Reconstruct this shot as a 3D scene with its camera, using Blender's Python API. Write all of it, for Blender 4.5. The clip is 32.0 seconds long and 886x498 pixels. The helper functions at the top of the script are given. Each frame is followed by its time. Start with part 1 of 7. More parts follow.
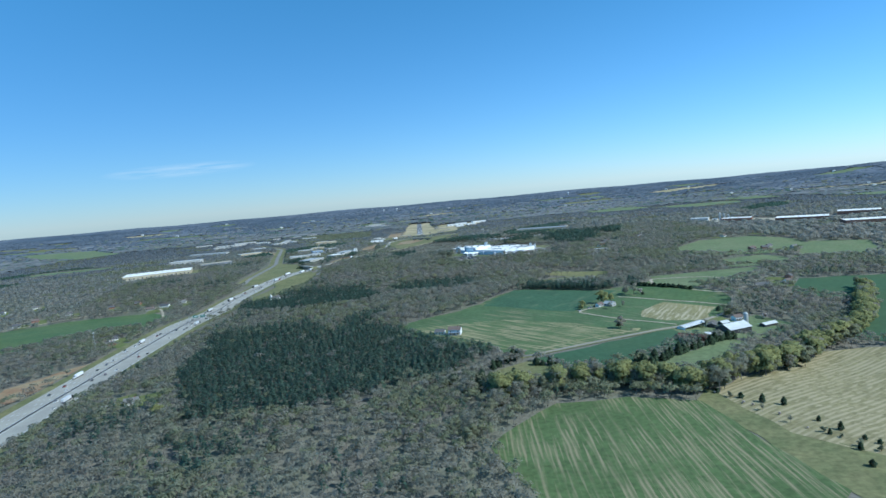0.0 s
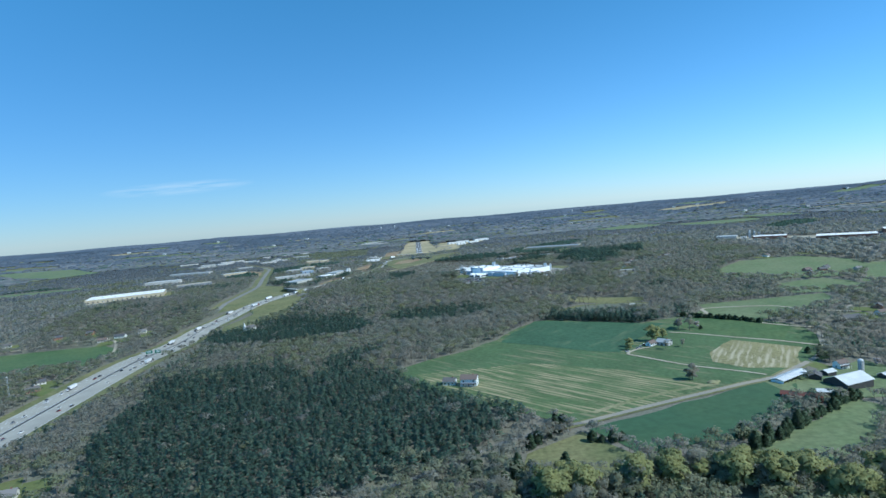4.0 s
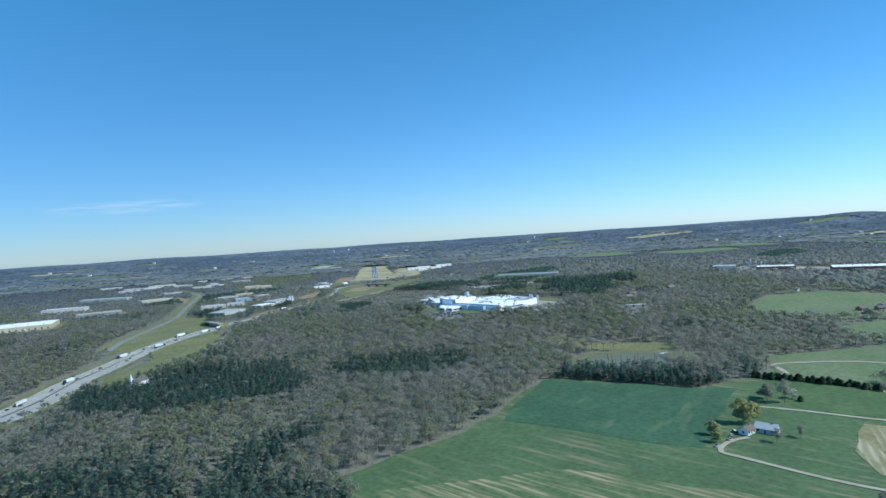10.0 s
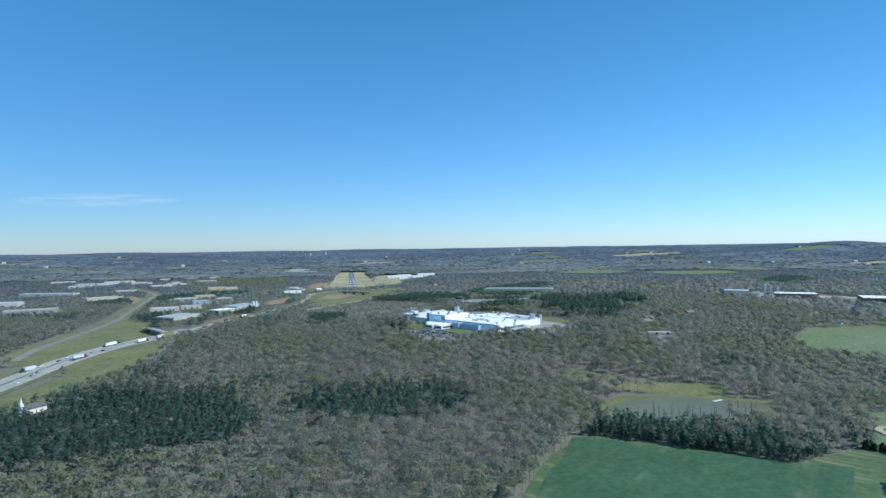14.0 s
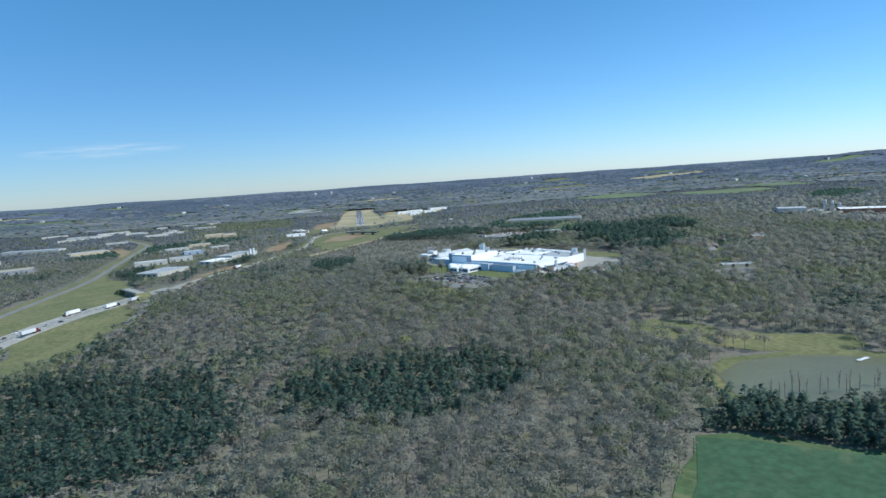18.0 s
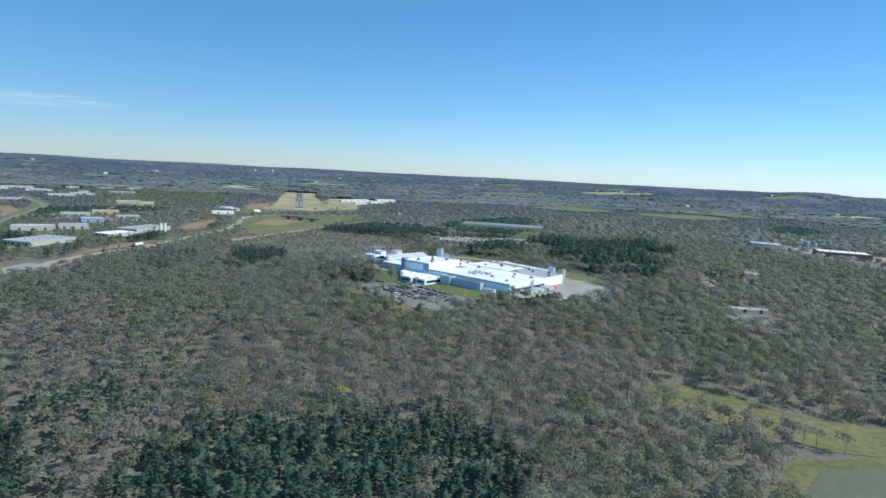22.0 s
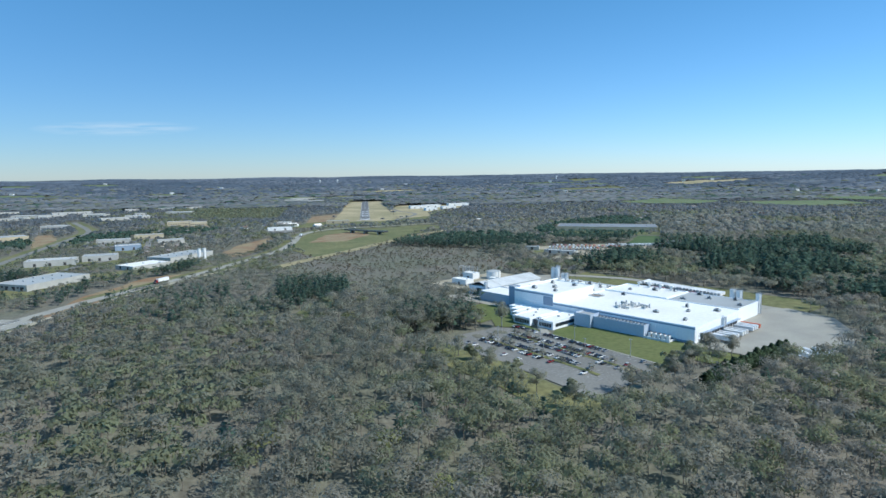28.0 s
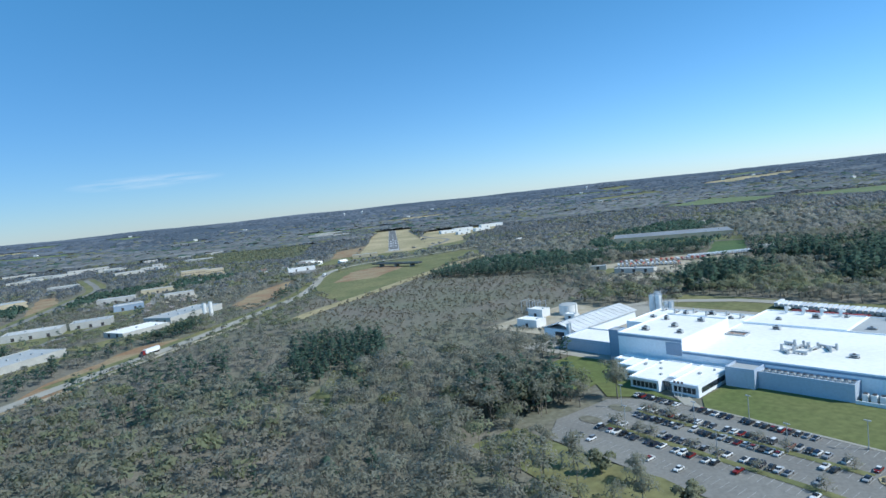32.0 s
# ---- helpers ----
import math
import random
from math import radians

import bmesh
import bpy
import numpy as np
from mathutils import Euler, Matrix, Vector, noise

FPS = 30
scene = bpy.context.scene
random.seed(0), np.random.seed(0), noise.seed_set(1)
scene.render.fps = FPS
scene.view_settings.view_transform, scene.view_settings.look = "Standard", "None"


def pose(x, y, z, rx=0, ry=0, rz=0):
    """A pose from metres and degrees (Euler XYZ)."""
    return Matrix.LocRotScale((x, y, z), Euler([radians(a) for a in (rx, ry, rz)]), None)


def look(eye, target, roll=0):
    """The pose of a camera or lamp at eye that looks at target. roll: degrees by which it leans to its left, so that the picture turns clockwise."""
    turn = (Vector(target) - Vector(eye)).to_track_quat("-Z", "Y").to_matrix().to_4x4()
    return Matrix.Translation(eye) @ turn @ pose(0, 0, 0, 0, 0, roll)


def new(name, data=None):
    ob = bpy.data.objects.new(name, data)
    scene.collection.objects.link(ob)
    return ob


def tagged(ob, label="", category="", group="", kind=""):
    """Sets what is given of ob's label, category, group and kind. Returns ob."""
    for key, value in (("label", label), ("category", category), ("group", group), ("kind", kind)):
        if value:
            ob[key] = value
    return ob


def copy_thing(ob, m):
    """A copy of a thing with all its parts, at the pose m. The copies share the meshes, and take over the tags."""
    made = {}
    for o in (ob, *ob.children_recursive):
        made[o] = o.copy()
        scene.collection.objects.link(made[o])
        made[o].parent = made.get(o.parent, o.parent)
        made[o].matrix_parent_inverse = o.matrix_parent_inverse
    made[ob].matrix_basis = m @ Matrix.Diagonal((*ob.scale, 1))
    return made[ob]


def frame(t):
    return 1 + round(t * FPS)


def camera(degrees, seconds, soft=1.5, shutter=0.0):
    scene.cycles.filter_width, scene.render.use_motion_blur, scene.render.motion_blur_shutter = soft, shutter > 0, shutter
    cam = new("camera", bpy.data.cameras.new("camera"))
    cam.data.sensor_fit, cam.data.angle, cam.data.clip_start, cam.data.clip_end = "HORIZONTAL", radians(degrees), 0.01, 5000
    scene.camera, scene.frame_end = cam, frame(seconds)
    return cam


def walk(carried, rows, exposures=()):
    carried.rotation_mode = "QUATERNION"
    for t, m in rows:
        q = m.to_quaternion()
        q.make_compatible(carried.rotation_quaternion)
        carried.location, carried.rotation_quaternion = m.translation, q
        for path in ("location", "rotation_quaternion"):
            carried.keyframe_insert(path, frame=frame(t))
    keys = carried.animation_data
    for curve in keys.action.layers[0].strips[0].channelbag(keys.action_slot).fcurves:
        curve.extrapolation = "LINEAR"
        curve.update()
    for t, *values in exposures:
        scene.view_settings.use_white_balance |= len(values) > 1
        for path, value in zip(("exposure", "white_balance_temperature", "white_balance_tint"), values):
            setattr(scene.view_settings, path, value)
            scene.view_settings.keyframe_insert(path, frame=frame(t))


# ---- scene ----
cam = camera(71.50, 32.0)
# seconds, x, y, z, then the turn about x, y and z
PATH = [
    (0, 1.14, -1.03, 153.24, 84.884, 5.043, -0.073),
    (0.5, -0.20, 18.67, 152.09, 85.462, 3.885, -0.296),
    (1, -1.58, 38.26, 150.95, 84.878, 2.641, -0.454),
    (1.5, -2.98, 57.74, 149.84, 84.927, 1.096, 0.068),
    (2, -4.39, 77.11, 148.74, 85.251, 3.928, -0.196),
    (2.5, -5.82, 96.38, 147.66, 85.119, 6.152, -0.081),
    (3, -7.25, 115.54, 146.59, 85.644, 7.793, 1.016),
    (3.5, -8.68, 134.60, 145.55, 86.275, 6.851, 0.516),
    (5.5, -14.18, 209.81, 141.53, 87.803, -0.478, -2.252),
    (6, -15.48, 228.36, 140.57, 88.598, -0.267, -2.857),
    (6.5, -16.75, 246.82, 139.62, 88.034, 2.988, -4.586),
    (7, -17.97, 265.18, 138.69, 88.114, 3.051, -5.388),
    (7.5, -19.16, 283.44, 137.77, 87.338, 1.151, -3.751),
    (8, -20.29, 301.60, 136.86, 85.398, 0.512, -2.703),
    (8.5, -21.37, 319.67, 135.97, 86.297, -0.180, -2.931),
    (9, -22.39, 337.64, 135.09, 86.408, 1.097, -3.862),
    (9.5, -23.37, 355.52, 134.22, 87.971, 3.429, -4.509),
    (10, -24.29, 373.31, 133.37, 88.699, 3.697, -4.432),
    (10.5, -25.16, 391.01, 132.52, 88.376, 3.610, -4.614),
    (11, -25.96, 408.61, 131.69, 88.513, 3.840, -5.616),
    (11.5, -26.71, 426.13, 130.87, 88.522, 2.603, -5.800),
    (12, -27.42, 443.56, 130.06, 88.589, 1.967, -5.723),
    (12.5, -28.06, 460.89, 129.26, 88.477, 0.826, -5.801),
    (13, -28.64, 478.13, 128.47, 88.207, -0.438, -5.995),
    (13.5, -29.17, 495.29, 127.69, 88.954, -0.443, -6.226),
    (14, -29.66, 512.37, 126.92, 89.539, 0.797, -6.340),
    (14.5, -30.09, 529.35, 126.15, 90.378, 4.438, -5.110),
    (15, -30.48, 546.25, 125.40, 89.765, 5.136, -3.422),
    (15.5, -30.82, 563.07, 124.65, 88.219, 4.990, -2.334),
    (17.5, -31.80, 629.48, 121.74, 84.623, 4.110, -4.997),
    (18, -31.97, 645.87, 121.03, 83.376, 3.839, -5.743),
    (18.5, -32.11, 662.19, 120.31, 83.353, 4.120, -6.507),
    (19, -32.23, 678.42, 119.61, 82.719, 2.505, -7.063),
    (19.5, -32.33, 694.57, 118.92, 83.499, 3.050, -8.125),
    (20, -32.42, 710.65, 118.22, 82.901, 4.810, -8.078),
    (20.5, -32.50, 726.64, 117.53, 83.924, 5.932, -7.491),
    (21, -32.59, 742.55, 116.85, 83.680, 4.433, -7.843),
    (21.5, -32.67, 758.38, 116.16, 84.335, 0.879, -10.141),
    (22, -32.76, 774.14, 115.48, 82.921, -2.983, -10.631),
    (22.5, -32.87, 789.81, 114.80, 82.776, -4.299, -10.365),
    (23, -32.99, 805.42, 114.13, 82.394, -5.414, -9.402),
    (23.5, -33.12, 820.94, 113.45, 82.380, -6.061, -8.507),
    (24, -33.30, 836.38, 112.78, 83.501, -5.490, -8.177),
    (24.5, -33.50, 851.74, 112.10, 83.885, -5.738, -7.757),
    (25, -33.75, 867.03, 111.43, 84.567, -4.044, -7.220),
    (25.5, -34.04, 882.25, 110.76, 84.242, -2.456, -6.508),
    (27.5, -35.76, 942.35, 108.06, 83.146, 0.306, -5.009),
    (28, -36.36, 957.19, 107.38, 82.997, 0.740, -4.783),
    (28.5, -37.05, 971.95, 106.70, 82.403, 2.542, -4.478),
    (29, -37.80, 986.64, 106.01, 82.701, 1.666, -2.979),
    (29.5, -38.66, 1001.26, 105.33, 83.300, 2.448, -2.168),
    (30, -39.61, 1015.80, 104.64, 83.916, 2.564, -1.572),
    (30.5, -40.66, 1030.27, 103.94, 85.098, 3.756, -1.899),
    (31, -41.82, 1044.67, 103.24, 85.479, 4.196, -2.591),
    (31.5, -43.09, 1058.99, 102.54, 85.689, 5.229, -2.378),
    (32, -44.47, 1073.24, 101.82, 85.320, 5.971, -2.660),
]
walk(cam, [(t, pose(x, y, z, a, b, c)) for t, x, y, z, a, b, c in PATH],
     exposures=[(0.0, 0.0, 5480, 1), (13.0, 0.0, 5600, 2), (19.0, 0.0, 5980, 6), (25.0, 0.0, 6120, 6), (32.0, 0.0, 5820, 5)])

# ---- light ----
SUN_AZ, SUN_EL = radians(-26), radians(43)      # bearing from +x towards +y, and height
world = bpy.data.worlds.new("sky")
scene.world = world
world.use_nodes = True
wn = world.node_tree.nodes
sky = wn.new("ShaderNodeTexSky")
sky.sky_type = "NISHITA"
sky.sun_disc = False
sky.sun_elevation = SUN_EL
sky.sun_rotation = SUN_AZ - radians(90)
sky.altitude = 800
sky.air_density, sky.dust_density, sky.ozone_density = 1.0, 0.1, 4.0
wn["Background"].inputs["Strength"].default_value = 0.15
# a clear spring sky: pale and warm low down, a deeper blue overhead
where, height = wn.new("ShaderNodeTexCoord"), wn.new("ShaderNodeSeparateXYZ")
world.node_tree.links.new(where.outputs["Generated"], height.inputs[0])
up = wn.new("ShaderNodeMapRange")
up.inputs["From Min"].default_value, up.inputs["From Max"].default_value = 0.0, 0.5
world.node_tree.links.new(height.outputs["Z"], up.inputs["Value"])
filt = wn.new("ShaderNodeMix")
filt.data_type = "RGBA"
filt.inputs["A"].default_value, filt.inputs["B"].default_value = (0.55, 0.645, 0.82, 1), (0.485, 0.985, 1.02, 1)
world.node_tree.links.new(up.outputs[0], filt.inputs["Factor"])
blue = wn.new("ShaderNodeMix")
blue.data_type, blue.blend_type = "RGBA", "MULTIPLY"
blue.inputs["Factor"].default_value = 1.0
world.node_tree.links.new(sky.outputs[0], blue.inputs["A"])
world.node_tree.links.new(filt.outputs["Result"], blue.inputs["B"])
# one thin wisp of cirrus low in the sky
wl = world.node_tree.links.new


def sky_math(op, a, b=0.0):
    n = wn.new("ShaderNodeMath")
    n.operation = op
    for k, v in enumerate((a, b)):
        if isinstance(v, (int, float)):
            n.inputs[k].default_value = v
        else:
            wl(v, n.inputs[k])
    return n.outputs[0]


along = wn.new("ShaderNodeVectorMath")
along.operation = "DOT_PRODUCT"
along.inputs[1].default_value = (0.924, 0.383, 0.0)
wl(where.outputs["Generated"], along.inputs[0])
level = sky_math("SUBTRACT", height.outputs["Z"], sky_math("MULTIPLY", along.outputs["Value"], 0.03))
streaks = wn.new("ShaderNodeTexNoise")
streaks.inputs["Scale"].default_value, streaks.inputs["Detail"].default_value = 1.0, 4.0
place = wn.new("ShaderNodeCombineXYZ")
wl(sky_math("MULTIPLY", along.outputs["Value"], 14.0), place.inputs[0])
wl(sky_math("MULTIPLY", level, 170.0), place.inputs[1])
wl(place.outputs[0], streaks.inputs["Vector"])
du, dv = sky_math("DIVIDE", along.outputs["Value"], 0.11), sky_math("DIVIDE", sky_math("SUBTRACT", level, 0.069), 0.011)
fade = sky_math("MAXIMUM", sky_math("SUBTRACT", 1.0, sky_math("ADD", sky_math("MULTIPLY", du, du), sky_math("MULTIPLY", dv, dv))), 0.0)
ahead = sky_math("GREATER_THAN", height.outputs["Y"], 0.5)
wisp = sky_math("MULTIPLY", sky_math("MULTIPLY", fade, ahead), sky_math("MULTIPLY", sky_math("MAXIMUM", sky_math("SUBTRACT", streaks.outputs["Fac"], 0.36), 0.0), 1.1))
cloud = wn.new("ShaderNodeMix")
cloud.data_type = "RGBA"
cloud.inputs["B"].default_value = (6.2, 6.2, 6.2, 1)
wl(wisp, cloud.inputs["Factor"])
wl(blue.outputs["Result"], cloud.inputs["A"])
wl(cloud.outputs["Result"], wn["Background"].inputs["Color"])
sun_dir = Vector((math.cos(SUN_EL) * math.cos(SUN_AZ), math.cos(SUN_EL) * math.sin(SUN_AZ), math.sin(SUN_EL)))
sun = new("sun", bpy.data.lights.new("sun", "SUN"))
sun.data.energy, sun.data.angle, sun.data.color = 4.6, radians(0.55), (1.0, 0.97, 0.92)
sun.matrix_world = look(sun_dir * 500, (0, 0, 0))

# ---- materials ----


def shade(name, colour, rough=0.8, metal=0.0, scale=0.3, vary=0.25, bump=0.0, second=None, scale2=6.0, vary2=0.2, spec=0.3,
          island=0.0, tint=0.0, stretch=(1, 1, 1), thin=0.0):
    """A weathered surface: colour mixed to a second colour by coarse noise, varied by fine noise, with a little relief."""
    m = bpy.data.materials.new(name)
    m.use_nodes = True
    t, n, link = m.node_tree, m.node_tree.nodes, m.node_tree.links.new
    p = n["Principled BSDF"]
    p.inputs["Roughness"].default_value, p.inputs["Metallic"].default_value = rough, metal
    p.inputs["Specular IOR Level"].default_value = spec
    geo = n.new("ShaderNodeNewGeometry")
    mp = n.new("ShaderNodeMapping")
    mp.inputs["Scale"].default_value = stretch
    link(geo.outputs["Position"], mp.inputs["Vector"])
    a, b = n.new("ShaderNodeTexNoise"), n.new("ShaderNodeTexNoise")
    for node, s, d in ((a, scale, 5), (b, scale2, 3)):
        node.inputs["Scale"].default_value, node.inputs["Detail"].default_value = s, d
        link(mp.outputs[0], node.inputs["Vector"])
    ramp = n.new("ShaderNodeMapRange")
    ramp.inputs["From Min"].default_value, ramp.inputs["From Max"].default_value = 0.38, 0.62
    link(a.outputs["Fac"], ramp.inputs["Value"])
    mix = n.new("ShaderNodeMix")
    mix.data_type = "RGBA"
    if tint:
        # each tree leans to one of the two colours, the stand as a whole drifts between them
        own, part_of = n.new("ShaderNodeAttribute"), n.new("ShaderNodeMath")
        own.attribute_name, part_of.operation = "lean", "MULTIPLY_ADD"
        half = n.new("ShaderNodeMath")
        half.operation = "MULTIPLY"
        half.inputs[1].default_value = 0.5
        link(ramp.outputs[0], half.inputs[0])
        link(own.outputs["Fac"], part_of.inputs[0])
        part_of.inputs[1].default_value = 0.5
        link(half.outputs[0], part_of.inputs[2])
        link(part_of.outputs[0], mix.inputs["Factor"])
    else:
        link(ramp.outputs[0], mix.inputs["Factor"])
    other = second or [c * (1 - vary) for c in colour]
    mix.inputs["A"].default_value, mix.inputs["B"].default_value = (*colour, 1), (*other, 1)
    hsv = n.new("ShaderNodeHueSaturation")
    fine = n.new("ShaderNodeMapRange")
    fine.inputs["From Min"].default_value, fine.inputs["From Max"].default_value = 0.3, 0.7
    fine.inputs["To Min"].default_value, fine.inputs["To Max"].default_value = 1 - vary2, 1 + vary2
    link(b.outputs["Fac"], fine.inputs["Value"])
    value = fine.outputs[0]
    if island or tint:
        if tint:
            at = n.new("ShaderNodeAttribute")
            at.attribute_name = "tint"
            rnd = at.outputs["Fac"]
        else:
            rnd = geo.outputs["Random Per Island"]
        mr = n.new("ShaderNodeMapRange")
        mr.inputs["To Min"].default_value, mr.inputs["To Max"].default_value = 1 - (tint or island), 1 + (tint or island)
        link(rnd, mr.inputs["Value"])
        mul = n.new("ShaderNodeMath")
        mul.operation = "MULTIPLY"
        link(value, mul.inputs[0])
        link(mr.outputs[0], mul.inputs[1])
        value = mul.outputs[0]
    link(mix.outputs["Result"], hsv.inputs["Color"])
    link(value, hsv.inputs["Value"])
    link(hsv.outputs[0], p.inputs["Base Color"])
    if bump:
        bp = n.new("ShaderNodeBump")
        bp.inputs["Strength"].default_value, bp.inputs["Distance"].default_value = 0.6, bump
        link(b.outputs["Fac"], bp.inputs["Height"])
        link(bp.outputs[0], p.inputs["Normal"])
    if thin:
        through_light, both = n.new("ShaderNodeBsdfTranslucent"), n.new("ShaderNodeMixShader")
        link(hsv.outputs[0], through_light.inputs["Color"])
        both.inputs["Fac"].default_value = thin
        link(p.outputs[0], both.inputs[1])
        link(through_light.outputs[0], both.inputs[2])
        link(both.outputs[0], n["Material Output"].inputs["Surface"])
    return m


M = {
    "litter": shade("leaf_litter", (0.18, 0.162, 0.128), 0.95, scale=0.02, second=(0.16, 0.16, 0.112), scale2=0.4, vary2=0.25, bump=0.2),
    "grass": shade("pasture_grass", (0.07, 0.12, 0.045), 0.95, scale=0.02, second=(0.094, 0.136, 0.052), scale2=0.25, vary2=0.2, bump=0.1),
    "wheat": shade("young_wheat", (0.05, 0.102, 0.05), 0.95, scale=0.012, second=(0.062, 0.11, 0.05), scale2=0.2, vary2=0.12, bump=0.1),
    "stubble": shade("crop_stubble", (0.28, 0.25, 0.14), 0.95, scale=0.03, second=(0.17, 0.18, 0.08), scale2=0.3, vary2=0.25, bump=0.1),
    "soil": shade("bare_red_soil", (0.26, 0.16, 0.09), 0.95, scale=0.05, second=(0.3, 0.24, 0.14), scale2=0.5, vary2=0.2, bump=0.1),
    "dry": shade("dry_grass", (0.44, 0.355, 0.21), 0.95, scale=0.012, second=(0.3, 0.26, 0.14), scale2=0.2, vary2=0.2, bump=0.1),
    "concrete": shade("worn_concrete", (0.375, 0.35, 0.292), 0.85, scale=0.05, second=(0.32, 0.3, 0.255), scale2=1.5, vary2=0.1),
    "asphalt": shade("faded_asphalt", (0.2, 0.19, 0.17), 0.95, scale=0.04, second=(0.24, 0.23, 0.205), scale2=1.0, vary2=0.12),
    "gravel": shade("pale_gravel", (0.42, 0.37, 0.28), 0.95, scale=0.1, second=(0.35, 0.3, 0.21), scale2=1.5, vary2=0.15),
    "roof": shade("white_roof_membrane", (0.9, 0.865, 0.79), 0.6, scale=0.03, second=(0.83, 0.795, 0.72), scale2=0.5, vary2=0.05),
    "roof_grey": shade("grey_roof_membrane", (0.42, 0.43, 0.42), 0.7, scale=0.03, second=(0.36, 0.37, 0.36), scale2=0.5, vary2=0.06),
    "panel": shade("white_wall_panel", (0.84, 0.86, 0.87), 0.55, scale=0.05, second=(0.79, 0.81, 0.83), scale2=1.2, vary2=0.05),
    "blue_panel": shade("blue_wall_panel", (0.27, 0.34, 0.44), 0.5, scale=0.05, second=(0.24, 0.31, 0.4), scale2=1.2, vary2=0.06),
    "steel": shade("galvanised_steel", (0.5, 0.52, 0.53), 0.45, 0.4, scale=0.1, second=(0.42, 0.44, 0.45), scale2=2.0, vary2=0.08),
    "dark": shade("dark_metal", (0.05, 0.05, 0.055), 0.6, scale=0.3, second=(0.07, 0.068, 0.065), scale2=2.0, vary2=0.15),
    "bark": shade("grey_brown_bark", (0.16, 0.14, 0.118), 0.9, scale=0.2, second=(0.2, 0.178, 0.15), scale2=1.5, vary2=0.2, tint=0.2),
    "twigs": shade("bare_twigs", (0.355, 0.325, 0.278), 0.9, scale=0.008, second=(0.3, 0.312, 0.232), scale2=0.05, vary2=0.1, tint=0.1, thin=0.62),
    "buds": shade("spring_leaves", (0.27, 0.288, 0.165), 0.85, scale=0.02, second=(0.288, 0.3, 0.212), scale2=0.1, vary2=0.12, tint=0.14, thin=0.6),
    "needles": shade("pine_needles", (0.1, 0.168, 0.125), 0.85, scale=0.03, second=(0.118, 0.178, 0.128), scale2=0.1, vary2=0.15, tint=0.14, thin=0.55),
    # far canopy colours have haze mixed in: a trace here, strong blue in the next
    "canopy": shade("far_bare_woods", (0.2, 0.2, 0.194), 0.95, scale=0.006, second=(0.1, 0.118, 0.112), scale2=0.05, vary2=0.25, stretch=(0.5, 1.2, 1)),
    "distance": shade("haze_ridge_woods", (0.122, 0.138, 0.162), 0.95, scale=0.004, second=(0.064, 0.083, 0.105), scale2=0.013, vary2=0.28, stretch=(0.35, 0.8, 1)),
    "water": shade("pond_water", (0.15, 0.145, 0.08), 0.35, scale=0.03, second=(0.17, 0.165, 0.09), scale2=0.5, vary2=0.1, spec=0.2),
    "verge": shade("rough_olive_grass", (0.19, 0.18, 0.08), 0.95, scale=0.03, second=(0.135, 0.145, 0.06), scale2=0.3, vary2=0.25, bump=0.1),
    "pasture": shade("pale_pasture", (0.162, 0.188, 0.092), 0.95, scale=0.02, second=(0.128, 0.168, 0.074), scale2=0.25, vary2=0.2, bump=0.1),
    "lawn": shade("mown_lawn", (0.115, 0.142, 0.043), 0.95, scale=0.03, second=(0.142, 0.155, 0.055), scale2=0.4, vary2=0.18, bump=0.05),
}



